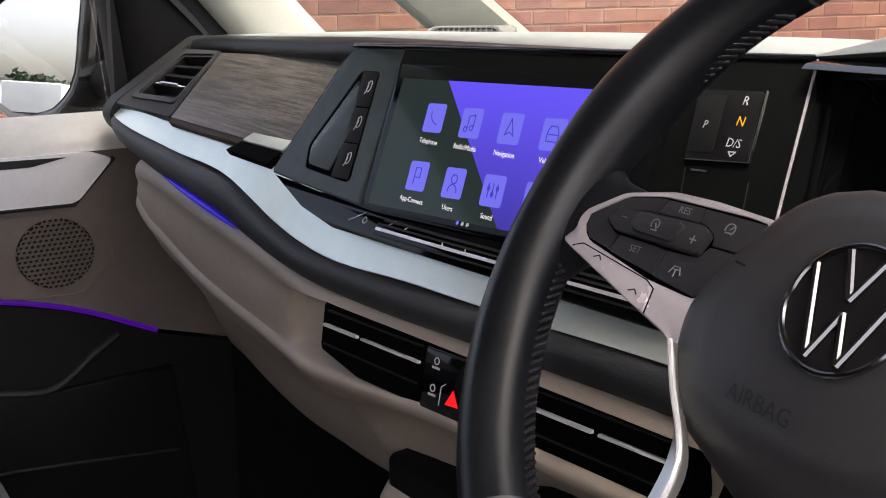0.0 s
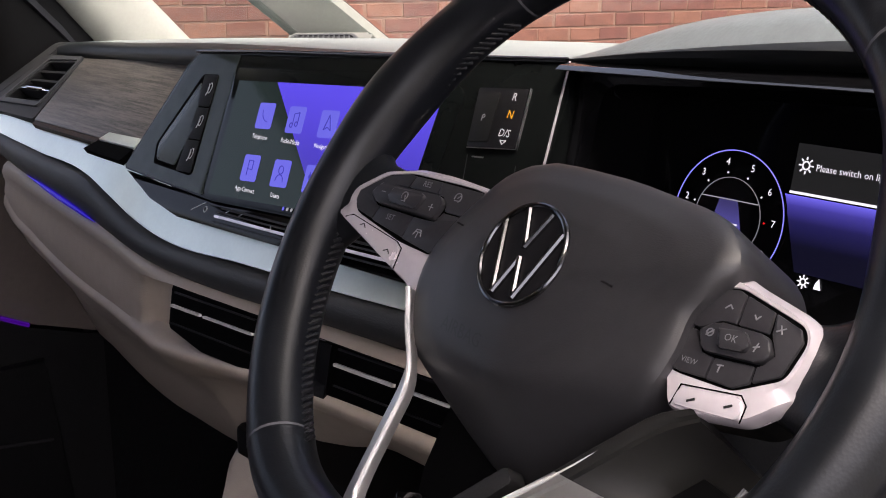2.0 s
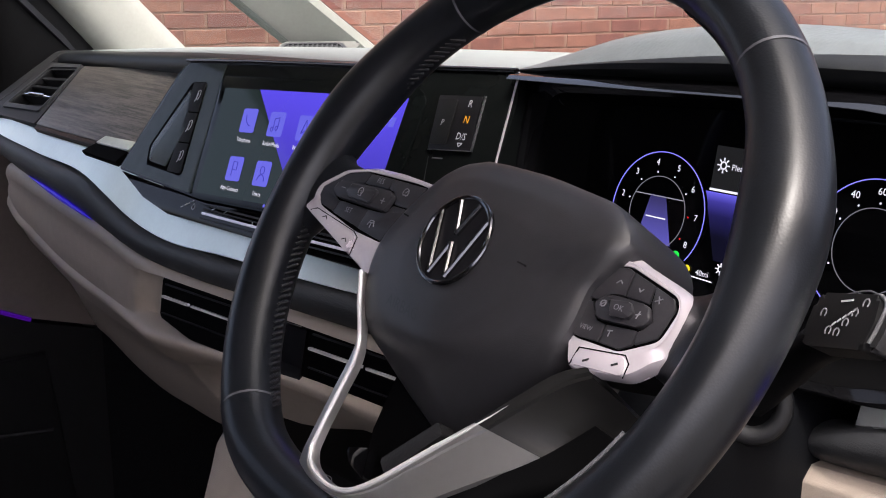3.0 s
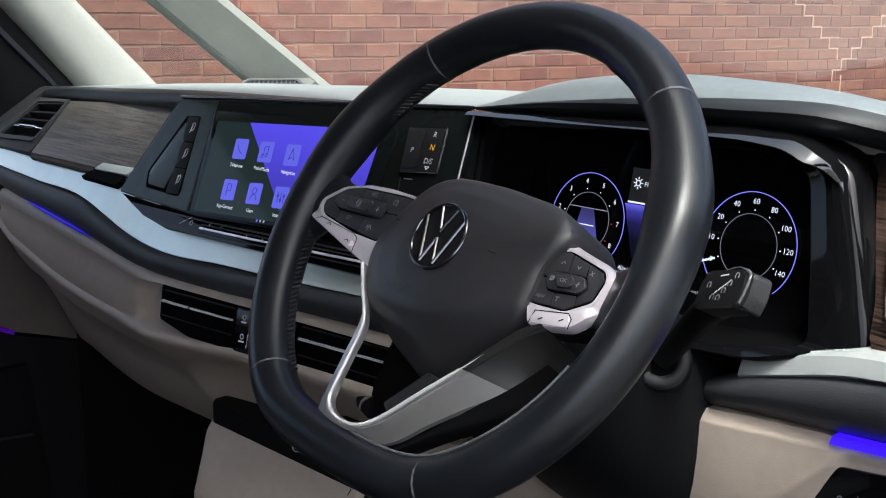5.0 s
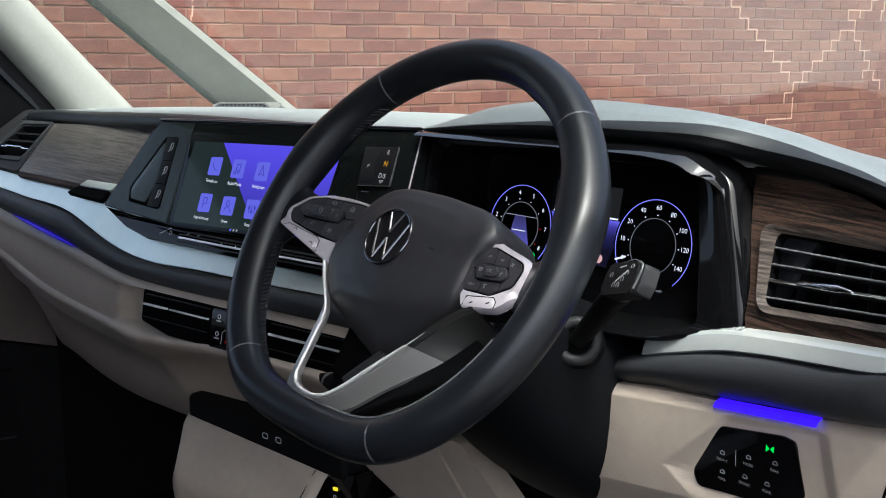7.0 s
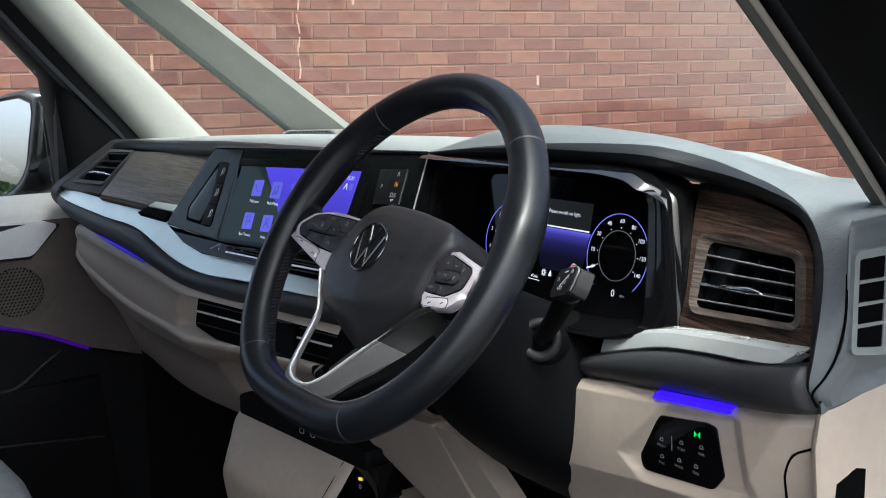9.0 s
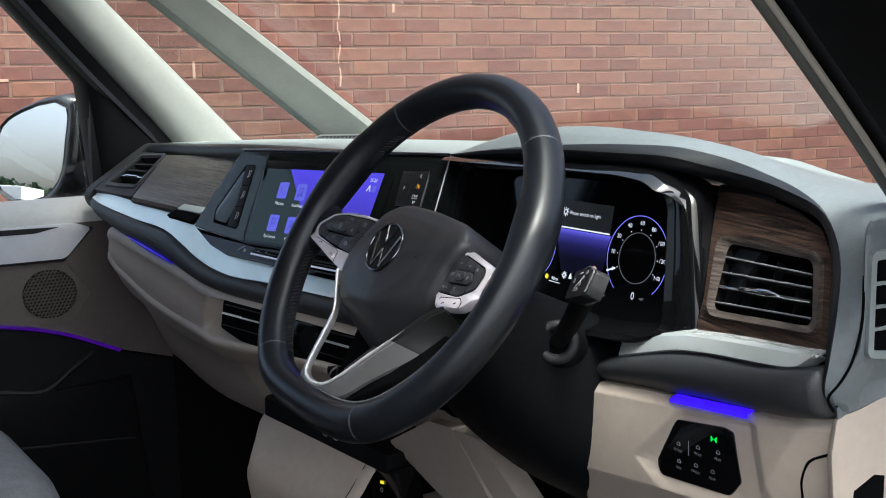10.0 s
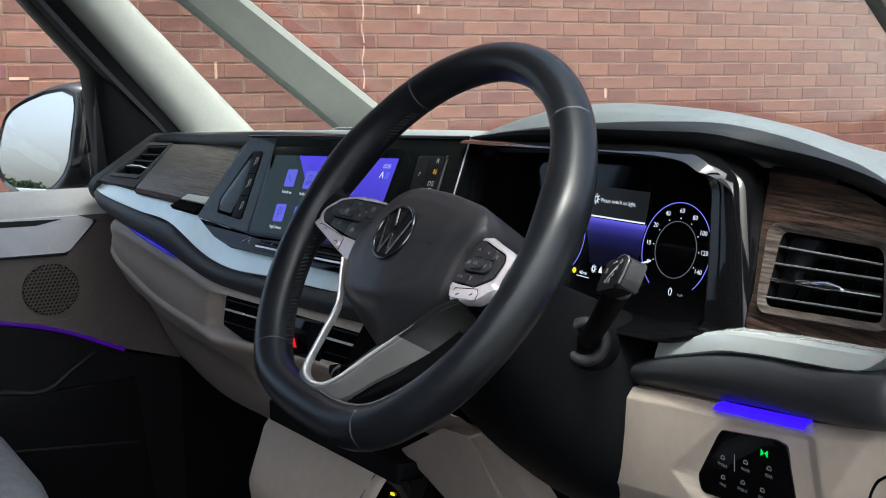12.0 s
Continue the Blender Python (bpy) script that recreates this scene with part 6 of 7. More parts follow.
# forked lower spoke: a bright edge, a satin face, black within
DV = 0.011
FORK = [  # inner edge, outer edge, how deep the outer edge lies
    (-0.0600, -0.0335, -0.0645, -0.0320, 0.004), (-0.0470, -0.0510, -0.0530, -0.0495, 0.006), (-0.0360, -0.0640, -0.0432, -0.0615, 0.007), (-0.0310, -0.0720, -0.0395, -0.0710, 0.008), (-0.0297, -0.0950, -0.0392, -0.0950, 0.008), (-0.0292, -0.1190, -0.0405, -0.1215, 0.007), (-0.0285, -0.1240, -0.0415, -0.1290, 0.006),
    (-0.0237, -0.1297, -0.0397, -0.1385, 0.005), (-0.0140, -0.1330, -0.0252, -0.1466, 0.005), (-0.0008, -0.1339, -0.0011, -0.1455, 0.005), (0.0100, -0.1310, 0.0180, -0.1410, 0.005), (0.0183, -0.1250, 0.0320, -0.1363, 0.005),
    (0.0390, -0.1045, 0.0577, -0.1148, 0.004), (0.0520, -0.0910, 0.0780, -0.0968, 0.001), (0.0640, -0.0785, 0.0985, -0.0795, -0.003)]
TURN = [FORK[-1], (0.0800, -0.0590, 0.1085, -0.0690, -0.016), (0.0950, -0.0430, 0.1180, -0.0580, -0.026), (0.1060, -0.0370, 0.1240, -0.0500, -0.030)]


def fork_rows(table):
    rows = []
    for a, b, c, e, dd in table:
        di = DV - 0.10 * max(0.0, a - 0.06)
        i, o = Vector((a, b)), Vector((c, e))
        at = lambda f: i.lerp(o, f)
        rows.append([WP(*at(0.0), di - 0.005), WP(*at(0.0), di - 0.0015), WP(*at(0.04), di), WP(*at(0.16), di), WP(*at(0.22), di - 0.0012), WP(*at(0.30), di - 0.0008), WP(*at(0.6), di * 0.45 + dd * 0.55), WP(*at(1.0), dd), WP(*at(1.02), dd - 0.003), WP(*at(0.90), min(dd - 0.005, di - 0.006))])
    return rows


rows = fork_rows(FORK)
# same spoke metal, darkened here for the shade on the turned-away face
part("spoke_return", sheet(fork_rows(TURN), 4, 1, cv=True, caps=True), FORKSHADE, sw, "upper end of the lower spoke, its shade put into the colour")
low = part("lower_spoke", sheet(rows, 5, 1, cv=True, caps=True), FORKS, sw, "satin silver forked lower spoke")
SHELL = [(0.0320, -0.1363, 0.0345, -0.1385, 0.002), (0.0577, -0.1148, 0.0615, -0.1180, 0.000), (0.0780, -0.0968, 0.0850, -0.1020, -0.004), (0.0985, -0.0795, 0.1070, -0.0860, -0.010), (0.1085, -0.0690, 0.1180, -0.0750, -0.018), (0.1180, -0.0580, 0.1270, -0.0620, -0.028)]
rows = []
for a, b, c, e, dd in SHELL:
    i, o = Vector((a, b)), Vector((c, e))
    rows.append([WP(*i, -0.010), WP(*i, -0.0005), WP(*i.lerp(o, 0.3), -0.002 + 0.3 * dd), WP(*i.lerp(o, 0.7), -0.003 + 0.7 * dd), WP(*o, dd - 0.006), WP(*o, dd - 0.016)])
part("spoke_shell", sheet(rows, 4, 2, cv=True, caps=True), FRAMEB, sw, "black shell beside the fork")
edge = [Vector((a, b)).lerp(Vector((c, e)), 0.10) for a, b, c, e, dd in FORK + TURN[1:2]]
line = spline([WP(p.x, p.y, DV - 0.10 * max(0.0, p.x - 0.06)) for p in edge], 3)
part("bright_edge", tube(line, [0.0013 * min(1.0, (len(line) - k) / 8) for k in range(len(line))], 8), POLISH, low, "polished inner edge")
# near-black stands for the shade in the hollow of the fork
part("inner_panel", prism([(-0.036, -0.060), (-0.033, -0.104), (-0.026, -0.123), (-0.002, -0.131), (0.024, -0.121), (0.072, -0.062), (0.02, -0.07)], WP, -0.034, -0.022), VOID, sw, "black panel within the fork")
part("inner_rib", prism(rounded([(0.004, -0.114), (0.012, -0.119), (0.036, -0.090), (0.030, -0.085)], 0.002), WP, -0.013, -0.003, 0.001), DARK, sw)
part("gloss_tip", prism(rounded([(-0.026, -0.117), (-0.010, -0.112), (-0.004, -0.127), (-0.020, -0.123)], 0.002), WP, -0.013, -0.006, 0.001), GLOSS, sw)
part("rim_bridge", prism(rounded([(-0.034, -0.136), (0.030, -0.141), (0.032, -0.158), (-0.034, -0.156)], 0.004), WP, -0.010, 0.008, 0.004, seg=3), LEATHER, sw)
for flare in ([(-0.168, 0.006, 0.046, 0.0130), (-0.160, 0.006, 0.040, 0.0130), (-0.150, 0.007, 0.029, 0.0115), (-0.140, 0.008, 0.021, 0.0095), (-0.126, 0.009, 0.017, 0.007)], [(0.168, -0.012, 0.044, 0.0130), (0.160, -0.012, 0.038, 0.0130), (0.150, -0.012, 0.028, 0.0115), (0.140, -0.012, 0.021, 0.0095), (0.126, -0.012, 0.017, 0.007)]):
    rows = []
    for u, v, hv_, hd in flare:
        rows.append([WP(u, v + hv_ * math.cos(q), -0.006 + hd * math.copysign(abs(math.sin(q)) ** 0.8, math.sin(q))) for q in [2 * math.pi * k / 18 for k in range(18)]])
    part("rim_bridge", sheet(rows, 3, 1, cv=True, caps=True), LEATHER, sw)
part("lower_back", prism(rounded([(0.050, -0.100), (0.098, -0.056), (0.120, -0.045), (0.118, -0.066), (0.092, -0.098), (0.066, -0.114)], 0.006), WP, -0.050, -0.030, 0.003), VOID, sw, "black shell behind the fork")
part("hub_body", prism(rounded([(-0.05, 0.03), (0.09, 0.03), (0.09, -0.03), (0.03, -0.06), (-0.04, -0.05)], 0.02), WP, -0.050, -0.022, 0.004), BLACK, sw)

# ---- column shroud and stalk ----
col = thing("steering_column", (0.40, 0.33, 1.10), "dark grey plastic steering column shroud", "column shroud")
rows = []
for q, cx, cy, cz, rx, rz in ((0, 0.390, 0.205, 1.238, 0.048, 0.040), (1, 0.392, 0.225, 1.218, 0.070, 0.052), (2, 0.396, 0.27, 1.180, 0.080, 0.066), (3, 0.398, 0.33, 1.140, 0.088, 0.078), (4, 0.40, 0.42, 1.095, 0.100, 0.090)):
    rows.append([Vector((cx + rx * math.copysign(abs(math.cos(a)) ** 0.7, math.cos(a)), cy - 0.25 * rz * math.sin(a) * -1.4, cz + rz * math.copysign(abs(math.sin(a)) ** 0.7, math.sin(a)))) for a in [2 * math.pi * k / 20 for k in range(20)]])
part("shroud", sheet(rows, 4, 2, cv=True, caps=True), SHROUD, col)
base = thing("indicator_stalk", (0.50, 0.26, 1.21), "black indicator stalk with white printed symbols", "stalk")
cc, cdir = Vector((0.4760, 0.2740, 1.2095)), Vector((0.62, -0.72, 0.36)).normalized()
cu_, cv_ = cdir.orthogonal().normalized(), cdir.cross(cdir.orthogonal()).normalized()
part("collar", tube([cc - cdir * 0.030, cc - cdir * 0.006, cc - cdir * 0.001], [0.0240, 0.0212, 0.0185], 28), SHROUD, base)
part("collar_ring", tube([cc + cu_ * 0.0152 * math.cos(q) + cv_ * 0.0152 * math.sin(q) for q in [2 * math.pi * k / 32 for k in range(32)]], 0.0048, 12, closed=True), DARK, base, "grey rounded collar")
part("collar_well", tube([cc - cdir * 0.004, cc + cdir * 0.0012], [0.0130, 0.0125], 24), VOID, base)
part("arm", tube(spline([cc, (0.4840, 0.2750, 1.2190), (0.4960, 0.2740, 1.2330), (0.5120, 0.2690, 1.2500), (0.5320, 0.2580, 1.2640)], 4), [0.0075 + 0.00018 * k for k in range(17)], 12), FRAMEB, base)
ta = Vector((0.0893, -0.0395, 0.0260)).normalized()
tb_ = Vector((-0.001, 0.0219, 0.0384))
tb_ = (tb_ - ta * tb_.dot(ta)).normalized()
tn = ta.cross(tb_)
tn = tn if tn.y < 0 else -tn
TP = lambda a, b, d: Vector((0.5455, 0.2385, 1.2775)) + ta * a + tb_ * b + tn * d
tip = part("tip", prism(rounded([(-0.0265, 0.0085), (-0.0215, 0.0125), (0.0200, 0.0120), (0.0215, 0.0), (0.0185, -0.0120), (-0.0215, -0.0125), (-0.0275, -0.0100)], 0.0025), TP, -0.012, 0.0005, 0.003, seg=3), BLACK, base)
part("tip_end", prism(rounded([(0.0215, 0.0118), (0.0262, 0.0085), (0.0272, -0.0040), (0.0245, -0.0120), (0.0205, -0.0115), (0.0230, 0.0)], 0.002), TP, -0.014, -0.0015, 0.004, seg=3), DARK, tip, "grey end of the stalk")
part("tip_edge", tube(spline([TP(-0.008, 0.0118, 0.0), TP(0.0180, 0.0122, 0.0), TP(0.0222, 0.0100, -0.0010), TP(0.0230, 0.0, -0.0010), TP(0.0205, -0.0085, -0.0010)], 4), [0.0004] * 5 + [0.0009] * 12, 8), SLATEDGE, tip)
for a, b in ((-0.0165, 0.0030), (-0.0085, -0.0050), (-0.0020, -0.0056), (0.0020, -0.0010), (0.0065, 0.0035), (0.0120, 0.0080)):
    part("symbol", stroke(arc(a, b, 0.0020, -40, 220, 7), 0.0006, TP, 0.0006), MARKMID, tip)
for a in (-0.0060, -0.0030, 0.0, 0.0030, 0.0060):
    part("symbol", stroke([(a - 0.0008, 0.55 * a + 0.0010), (a + 0.0008, 0.55 * a + 0.0022)], 0.0008, TP, 0.0006), MARK, tip)
part("symbol", stroke([(-0.0060, 0.0085), (0.0020, 0.0092)], 0.0008, TP, 0.0006), MARK, tip)

# ---- centre console under the dashboard ----
con = thing("centre_console", (-0.03, 0.34, 0.62), "beige centre console box with sockets and parking switch", "console")
rows = []
for x, xb, o in ((-0.140, -0.110, 0.010), (-0.134, -0.101, 0.002), (-0.120, -0.085, 0.0), (0.0, 0.010, 0.0), (0.085, 0.085, 0.0), (0.096, 0.096, 0.002), (0.100, 0.100, 0.010)):
    y0, dz = 0.276 + 0.13 * (x + 0.134) + o, -0.055 * (x + 0.134)
    rows.append([(x, y0 + 0.06, 0.990 + dz), (x, y0 + 0.004, 0.990 + dz), (x, y0, 0.987 + dz), ((x + xb) / 2, y0 - 0.022, 0.960 + dz), (xb, y0 - 0.040, 0.936 + dz), (xb, y0 - 0.043, 0.926 + dz), (xb, y0 - 0.041, 0.90 + dz), (xb, y0 - 0.02, 0.80), (xb, y0, 0.62)])
part("box", sheet(rows, 2, 3, thick=0.003), BEIGE, con, "beige moulded box")
part("panel_joint", tube([(-0.086, 0.2820, 0.9845), (-0.106, 0.2380, 0.936)], 0.0007, 6), BLACK, con)
part("panel_joint", tube([(0.088, 0.3045, 0.9745), (0.088, 0.2640, 0.9245)], 0.0007, 6), BLACK, con)
part("tray", prism(rounded([(-0.132, 0.2755), (0.130, 0.3095), (0.150, 0.46), (-0.15, 0.46)], 0.008), lambda a, b, d: Vector((a, b, 0.992 - 0.055 * (a + 0.134) + d)), -0.004, 0.020, 0.004), FRAMEB, con, "black tray")
for x in (0.008, 0.030):
    FY = lambda a, b, d: Vector((a, 0.2935 + 0.13 * (a - 0.008) - d, b))
    part("socket_ring", stroke(rounded([(x - 0.0042, 0.9915), (x + 0.0042, 0.9915), (x + 0.0042, 0.9975), (x - 0.0042, 0.9975)], 0.0022, 3), 0.0009, FY, 0.0, closed=True), MARK, con)
part("mat_lip", box((0.098, 0.318, 0.955), (0.128, 0.350, 0.966), 0.003), BEIGE, con, "beige lip beside the switch")
sh = part("switch_base", prism(rounded([(0.085, 0.965), (0.150, 0.985), (0.165, 0.90), (0.100, 0.87)], 0.004), lambda a, b, d: Vector((a, 0.312 - d, b)), -0.03, 0.0, 0.003), GLOSS, con, "gloss black parking switch")
part("switch_lamp", prism([(0.1105, 0.9602), (0.1180, 0.9615), (0.1187, 0.9580), (0.1112, 0.9566)], lambda a, b, d: Vector((a, 0.3115 - d, b)), 0.0, 0.001), G_YELLOW, sh)
part("switch_symbol", stroke(arc(0.113, 0.949, 0.0024, 0, 360, 10), 0.0008, lambda a, b, d: Vector((a, 0.3115 - d, b)), 0.0), MARK, sh)
part("side_block", box((0.140, 0.335, 0.60), (0.225, 0.43, 0.945), 0.010, seg=3), BEIGE, con, "beige block beside the switch")
knee = thing("knee_bolster", (0.30, 0.34, 0.95), "dull beige slanted bolster under the column", "bolster")
part("face", prism(rounded([(0.104, 1.004), (0.216, 1.062), (0.262, 1.066), (0.290, 1.010), (0.335, 0.93), (0.34, 0.86), (0.26, 0.88), (0.224, 0.945)], 0.004), lambda a, b, d: Vector((a, 0.315 + 0.3 * (1.05 - b) - d, b)), -0.03, 0.0, 0.002), BEIGE, knee)
part("side_face", prism(rounded([(0.264, 1.066), (0.304, 1.064), (0.345, 1.004), (0.40, 0.90), (0.40, 0.82), (0.342, 0.86), (0.338, 0.93), (0.292, 1.010)], 0.003), lambda a, b, d: Vector((a, 0.315 + 0.3 * (1.05 - b) + 0.10 * (a - 0.264) - d, b)), -0.03, 0.0, 0.002), BEIGE, knee)

# ---- passenger door ----
door = thing("door_left", (-0.76, -0.25, 0.62), "closed passenger door with dark trim and violet light line", "door", kind="structure")
rows = []
for y in (-0.85, -0.3, 0.1, 0.20, 0.27, 0.40):
    f = max(0.0, (y - 0.2) * 0.4)
    rows.append([(-0.835, y, 1.205), (-0.815, y, 1.222 - f * 0.02), (-0.79, y, 1.224), (-0.765, y, 1.216), (-0.742, y, 1.200), (-0.738, y, 1.186)])
part("top_rail", sheet(rows, 3, 3, thick=0.003), DOORTOP, door, "grey padded window rail")
DP = lambda a, b, d: Vector((-0.742 + d, a, b))
part("upper_panel", prism([(-0.85, 1.19), (0.30, 1.19), (0.36, 1.14), (0.385, 0.92), (0.285, 0.950), (0.180, 0.998), (0.088, 1.022), (-0.1, 1.036), (-0.85, 1.04)], DP, -0.02, 0.0), DOORTRIM, door, "brown-grey moulded panel")
part("handle_inlay", prism(rounded([(-0.85, 1.198), (0.218, 1.186), (0.246, 1.176), (0.199, 1.126), (-0.85, 1.140)], 0.006), DP, -0.005, 0.008, 0.003), INLAY, door, "pale silver inlay")
part("handle_shell", prism(rounded([(-0.10, 1.189), (0.192, 1.182), (0.150, 1.174), (-0.10, 1.178)], 0.003), DP, 0.004, 0.0088, 0.0006), DARK, door)
part("inlay_edge", tube([DP(-0.85, 1.138, 0.004), DP(0.197, 1.124, 0.004), DP(0.248, 1.176, 0.004)], 0.003, 8), DARK, door)
part("speaker_base", prism(arc(0.170, 1.066, 0.046, 0, 350, 36, 0.043), DP, -0.001, 0.0012), BLACK, door)
hexes = bmesh.new()
for i in range(-7, 8):
    for j in range(-7, 8):
        a, b = i * 0.0066 + (j % 2) * 0.0033, j * 0.0058
        if (a / 0.045) ** 2 + (b / 0.042) ** 2 < 1:
            stroke(arc(0.170 + a, 1.066 + b, 0.0031, 30, 390, 6, 0.0027), 0.0013, DP, 0.0012, hexes, thick=0.0016)
tagged(part("speaker_mesh", hexes, DOORTRIM, door, "punched speaker grille"), kind="stuff")
part("speaker_surround", stroke(rounded([(0.06, 1.115), (0.20, 1.118), (0.245, 1.06), (0.20, 1.012), (0.05, 1.018)], 0.01), 0.0012, DP, 0.0, closed=True, thick=0.0012), DOORTRIM, door)
line = [(-0.85, 1.040), (-0.1, 1.034), (0.088, 1.020), (0.180, 0.996), (0.285, 0.949)]
part("light_line", tube(spline([DP(a, b, 0.004) for a, b in line], 5), 0.0032, 8), G_PURPLE, door, "violet light line")
part("lower_panel", prism([(-0.85, 1.036), (-0.1, 1.030), (0.088, 1.016), (0.180, 0.992), (0.285, 0.945), (0.385, 0.915), (0.385, 0.62), (-0.85, 0.62)], DP, -0.02, 0.002), BLACK, door, "black lower panel")
part("pocket_edge", tube(spline([DP(-0.85, 0.915, 0.012), DP(0.08, 0.908, 0.012), DP(0.150, 0.900, 0.012), DP(0.20, 0.932, 0.008), DP(0.236, 0.952, 0.003)], 4), 0.005, 8), DARK, door, "rounded pocket edge")
part("pocket_face", prism([(-0.85, 0.912), (0.09, 0.904), (0.150, 0.896), (0.30, 0.90), (0.33, 0.64), (-0.85, 0.64)], DP, 0.0, 0.012, 0.004), BLACK, door)
part("bin_edge", tube([DP(-0.85, 0.83, 0.014), DP(0.1, 0.805, 0.014), DP(0.30, 0.785, 0.014)], 0.0025, 8), DARK, door)
part("mirror_corner", prism(rounded([(0.262, 1.20), (0.268, 1.432), (0.375, 1.31), (0.42, 1.20)], 0.004), lambda a, b, d: Vector((-0.772 + d, a, b)), -0.01, 0.006, 0.002), BLACK, door, "black mirror corner trim")

mir = thing("wing_mirror", (-0.95, 0.36, 1.20), "gloss black wing mirror reflecting pale sky", "mirror")
mo = Vector((-1.05, 0.234, 1.29))
mn = Vector((0.55, -0.83, 0.08)).normalized()
mu = Vector((0, 0, 1)).cross(mn) * -1
mu.normalize()
mu = -mu
mv = mn.cross(mu) * 1.0
if mv.z < 0:
    mv, mu = -mv, -mu
MP = lambda a, b, d: mo + mu * a + mv * b + mn * d
gl = [(-0.083, 0.01), (-0.068, 0.046), (-0.02, 0.075), (0.086, 0.085), (0.082, 0.02), (0.064, -0.056), (0.03, -0.086), (-0.07, -0.078), (-0.088, -0.05)]
glass_o = [tuple(p[:2]) for p in spline([(*p, 0) for p in gl], 3, True)]
rows = [[MP(a * s + ox, b * s, d) for a, b in glass_o] for s, d, ox in ((1.0, -0.004, 0), (1.08, 0.0, 0.001), (1.17, -0.006, 0.008), (1.22, -0.03, 0.024), (1.14, -0.08, 0.030), (0.78, -0.115, 0.020), (0.05, -0.13, 0.01))]
part("shell", sheet(rows, 2, 1, cv=True, caps=True), PAINT, mir, "gloss black mirror shell")
part("glass", prism(glass_o, MP, -0.006, -0.002), MIRROR, mir, "mirror glass")
part("arm", tube([MP(0.05, -0.03, -0.05), Vector((-0.90, 0.35, 1.235)), Vector((-0.83, 0.36, 1.22))], [0.030, 0.032, 0.04], 18), FRAMEB, mir, "black mirror foot")

# ---- passenger seat ----
seat = thing("passenger_seat", (-0.38, -0.20, 0.62), "grey fabric passenger seat", "seat")


def cushion(lo, hi, r, parent, name, m):
    bm = box(lo, hi, r, seg=5)
    return part(name, bm, m, parent, "", 60)


cushion((-0.68, -0.52, 0.70), (-0.26, 0.060, 0.915), 0.10, seat, "cushion", SEAT)
rows = []
for z, y0, y1, w in ((0.90, -0.62, -0.46, 0.25), (1.1, -0.68, -0.52, 0.26), (1.35, -0.75, -0.62, 0.24), (1.5, -0.79, -0.68, 0.16)):
    rows.append([Vector((-0.38 + w * math.cos(a), (y0 + y1) / 2 + (y1 - y0) / 2 * math.sin(a), z)) for a in [2 * math.pi * k / 16 for k in range(16)]])
part("backrest", sheet(rows, 3, 2, cv=True, caps=True), SEAT, seat)
part("plinth", box((-0.58, -0.45, 0.615), (-0.18, -0.02, 0.76), 0.02), BLACK, seat)

# ---- beyond the car: what the mirror sees ----
shed = thing("white_building", (-14, -43, 0.1), "low white building across the yard", "building")
part("wall", box((-24, -50.0, 0.1), (-11.0, -42.0, 2.2)), RENDERW, shed)
part("roof", box((-24.2, -50.2, 2.2), (-10.8, -41.8, 2.35), 0.03), DARK, shed)
van = thing("lorry_trailer", (-7.0, -37, 0.1), "white box trailer parked in the yard", "trailer")
part("body", box((-8.2, -40.0, 1.0), (-6.4, -35.0, 1.95), 0.05), RENDERW, van)
for y in (-39.2, -36.0):
    part("wheel", tube([(-8.1, y, 0.55), (-6.5, y, 0.55)], 0.45, 20), RUBBER, van)


def tree(x, y, h, seed):
    rng = random.Random(seed)
    t = thing("tree", (x, y, 0.1), "bare-edged green tree at the yard's end", "tree", "trees")
    part("trunk", tube([(x, y, 0.1), (x + 0.1, y, h * 0.4), (x, y + 0.1, h * 0.8)], [0.2, 0.14, 0.05], 8), BARK, t)
    for k in range(5):
        a = k * 1.3 + seed
        part("limb", tube([(x, y, h * (0.35 + 0.08 * k)), (x + 1.1 * math.cos(a), y + 1.1 * math.sin(a), h * (0.55 + 0.08 * k))], [0.07, 0.02], 6), BARK, t)
    vs, fs = [], []
    for k in range(1400):
        a, b, r = rng.uniform(0, 6.28), rng.uniform(-1, 1), rng.uniform(0.35, 1) ** 0.5
        c = Vector((x + 1.7 * r * math.cos(a) * math.sqrt(1 - b * b), y + 1.7 * r * math.sin(a) * math.sqrt(1 - b * b), h * 0.72 + h * 0.32 * r * b)) + 0.5 * noise.noise_vector((a, b * 3, seed))
        u = Vector((rng.uniform(-1, 1), rng.uniform(-1, 1), rng.uniform(-1, 1))).normalized() * 0.16
        w = u.orthogonal().normalized() * 0.09
        i = len(vs)
        vs += [c - u, c + w, c + u, c - w]
        fs.append((i, i + 1, i + 2, i + 3))
    me = bpy.data.meshes.new("crown")
    me.from_pydata([tuple(v) for v in vs], [], fs)
    tagged(link("crown", me, LEAF, t, "loose green leaves", 0), kind="stuff")


for i, (x, y, h) in enumerate(((-8.6, -52, 2.3), (-6.2, -56, 1.8), (-4.2, -54, 2.0), (-12, -60, 2.8))):
    tree(x, y, h, i + 3)

# ---- the brick wall ----
wall = thing("wall_brick", tuple(BP(3.0, 0.1)), "old red brick wall with pale repointed joints", "wall", kind="structure")
wb = bmesh.new()
prism([(-0.9, 0.1), (16, 0.1), (16, 4.6), (-0.9, 4.6)], BP, -0.30, -0.0005, bm=wb)
part("mortar_bed", wb, MORTAR, wall, "grey-pink mortar")
PITCH, COURSE, Z0, S0 = 0.2070, 0.0768, 1.613, 3.362
rng = random.Random(11)


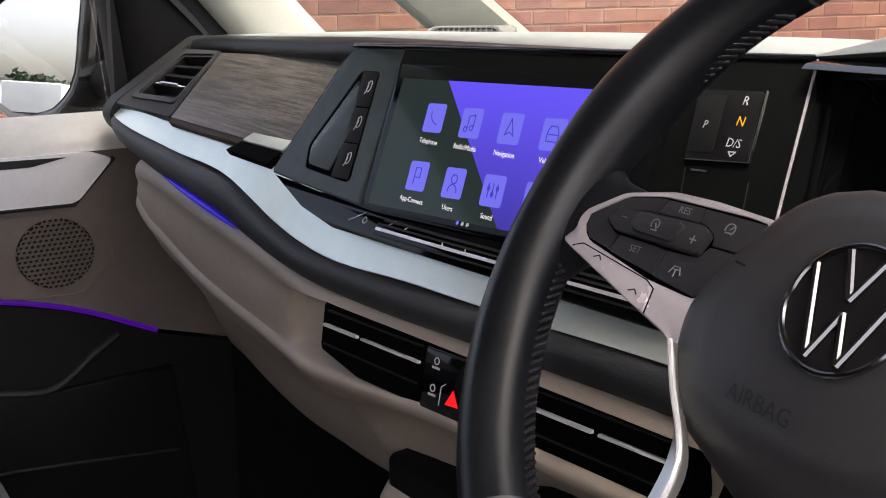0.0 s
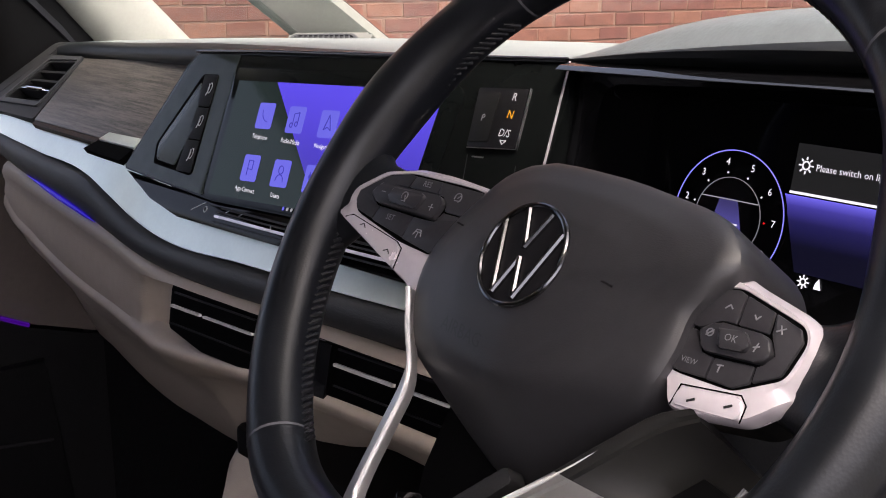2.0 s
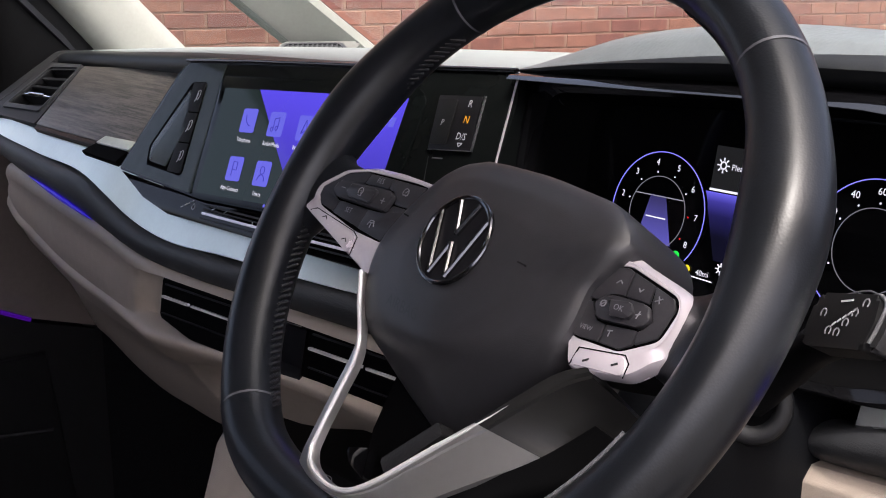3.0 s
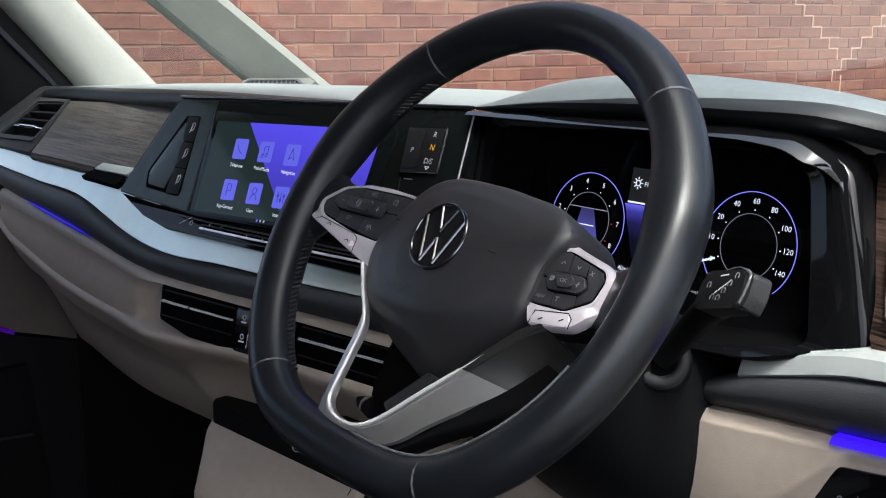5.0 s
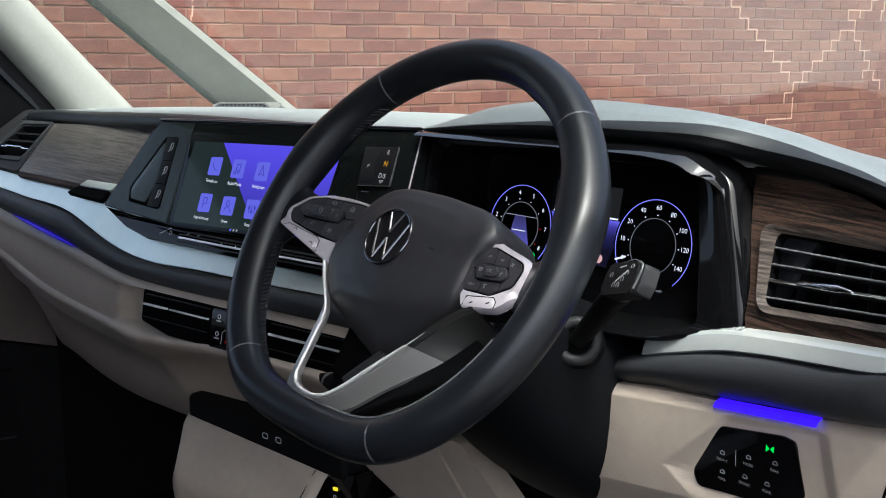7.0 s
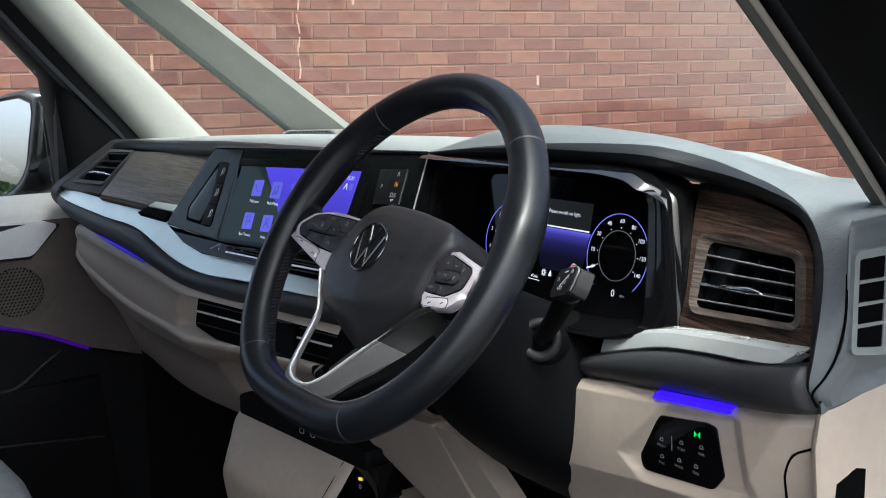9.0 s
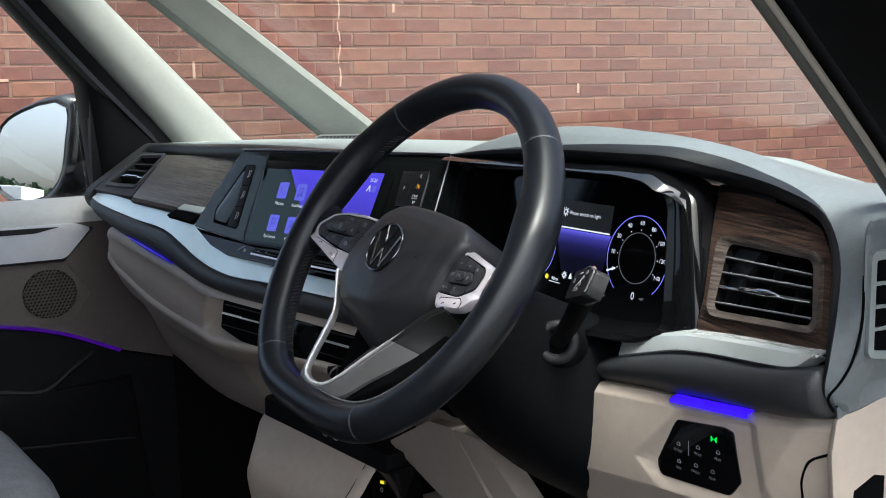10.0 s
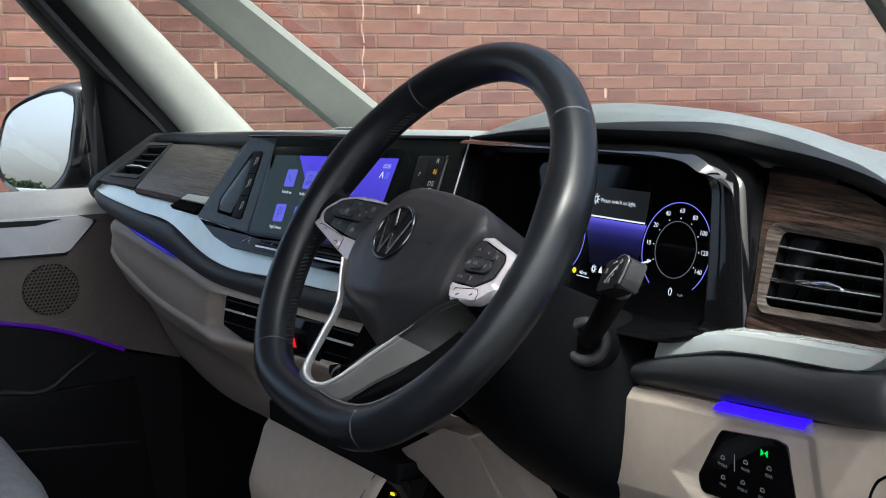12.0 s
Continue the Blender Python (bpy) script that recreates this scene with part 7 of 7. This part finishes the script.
def brick_mesh(k):
    """One brick with slightly worn edges, 22 triangles or so, about its own middle."""
    r = random.Random(k)
    w, h = 0.0985, 0.0335
    me = bpy.data.meshes.new("brick")
    j = lambda s: r.uniform(-s, s)
    c = 0.002
    back = [(-w, -h), (w, -h), (w, h), (-w, h)]
    vs = [(a + j(0.001), b + j(0.001), -0.02) for a, b in back]
    vs += [(a + j(0.001), b + j(0.001), 0.0005 + j(0.0006)) for a, b in back]
    vs += [(a * (1 - c / w * r.uniform(0.7, 1.8)), b * (1 - c / h * r.uniform(0.7, 1.6)), 0.0032 + j(0.0008)) for a, b in back]
    fs = [(8, 9, 10, 11)]
    for a in range(4):
        b = (a + 1) % 4
        fs += [(a, b, 4 + b, 4 + a), (4 + a, 4 + b, 8 + b, 8 + a)]
    me.from_pydata(vs, [], fs)
    me.update()
    return me


KINDS = [brick_mesh(k) for k in range(8)]
for me in KINDS:
    me.materials.append(BRICK)
BASIS = Matrix((WALL_T, Vector((0, 0, 1)), WALL_N)).transposed().to_4x4()
jv, jf = [], []
inv = wall.matrix_basis.inverted()
count = 0
for row in range(-20, 38):
    z = Z0 + COURSE * (row + 0.5)
    if z < 0.12 or z > 4.5:
        continue
    for c in range(-82, 78):
        s = S0 + PITCH * (c + 0.5 * (row % 2)) + PITCH * 0.5 + rng.uniform(-0.006, 0.006)
        if s < -0.8 or s > 15.9:
            continue
        m = Matrix.Translation(BP(s, z + rng.uniform(-0.0015, 0.0015), rng.uniform(-0.0008, 0.0008))) @ BASIS @ Matrix.Rotation(rng.uniform(-0.006, 0.006), 4, "Z")
        me = KINDS[rng.randrange(8)]
        if 0.2 < s < 6.6 and 1.16 < z < 1.86 and count < 300:
            ob = new("brick", me)
            ob.parent, ob.matrix_parent_inverse, ob.matrix_basis = wall, inv, m
            count += 1
        else:
            i = len(jv)
            jv += [tuple(m @ v.co) for v in me.vertices]
            jf += [tuple(i + q for q in p.vertices) for p in me.polygons]
me = bpy.data.meshes.new("brickwork")
me.from_pydata(jv, [], jf)
tagged(link("brickwork", me, BRICKS, wall, "weathered red bricks", 0), kind="stuff")


# pale stepped joints and marks
def step_line(name, s, z, steps, m=WHITEM):
    """A stepped line of pale mortar: moves of whole joints across and down."""
    bm = None
    for ds, dz in steps:
        s2, z2 = s + ds, z + dz
        bm = stroke([(s, z), (s2, z2)], 0.0105, BP, 0.0030, bm, thick=0.0025)
        s, z = s2, z2
    return part(name, bm, m, wall, "pale repointed joint")


D = -COURSE
step_line("pale_joint", 5.86, Z0 + COURSE * 1.0, [(0.045, 0)] + [(0, D), (0.094, 0)] * 6 + [(0.10, 0), (0, 0), (-0.10, 0)] + [(0, D), (0.095, 0)] + [(0, D)])
step_line("pale_joint", 7.53, Z0 + COURSE, [(-0.07, 0), (0, D), (-0.27, 0), (0, D), (0.09, 0), (0, D)])
step_line("pale_joint", 7.33, Z0, [(0, D * 0.7)])
step_line("pale_joint", 7.28, Z0 - COURSE * 2, [(-0.17, 0), (0, D), (-0.095, 0), (0, D), (0.05, 0), (-0.14, 0), (0, D), (-0.11, 0), (0, D), (-0.10, 0), (0, D), (0.06, 0), (-0.16, 0), (0, D), (-0.09, 0), (0, D)])
step_line("pale_joint", 7.28, Z0 - COURSE * 2, [(0, D), (0.08, 0), (0, D), (0.12, 0), (-0.06, 0), (0, D), (0.07, 0), (0, D), (0.09, 0), (-0.16, 0), (0, D * 0.7)])
step_line("pale_joint", 7.47, Z0 - COURSE * 6, [(0.08, 0), (0, D), (0.09, 0), (0, D)])
step_line("pale_joint", 7.62, Z0 + COURSE, [(0, D), (-0.03, 0), (0, D)])
step_line("pale_joint", 6.62, 0.96, [(0, D), (0, D), (-0.28, 0.0), (0, D)])
for s, z, ds, dz in ((2.263, 1.765, 0.0, -0.04), (1.150, 1.463, 0.0, -0.078), (0.17, 1.388, 0.08, 0.0), (3.45, 1.31, 0.0, -0.05)):
    part("pale_joint", stroke([(s, z), (s + ds, z + dz)], 0.014 if abs(dz) < 0.3 else 0.010, BP, 0.0035 if abs(dz) < 0.3 else 0.0062, thick=0.003), WHITEM, wall, "pale repointed joint")
bm = None
z = 1.86
k = 0
while z > 1.32:
    bm = stroke([(1.942 + 0.006 * ((k * 7) % 3 - 1), z), (1.942 + 0.006 * ((k * 5) % 3 - 1), z - 0.05)], 0.005 + 0.002 * (k % 3), BP, 0.0060, bm, thick=0.002)
    z -= COURSE * (0.62 if k % 2 else 0.95)
    k += 1
part("pale_joint", bm, WHITEM, wall, "crumbling pale vertical joint")
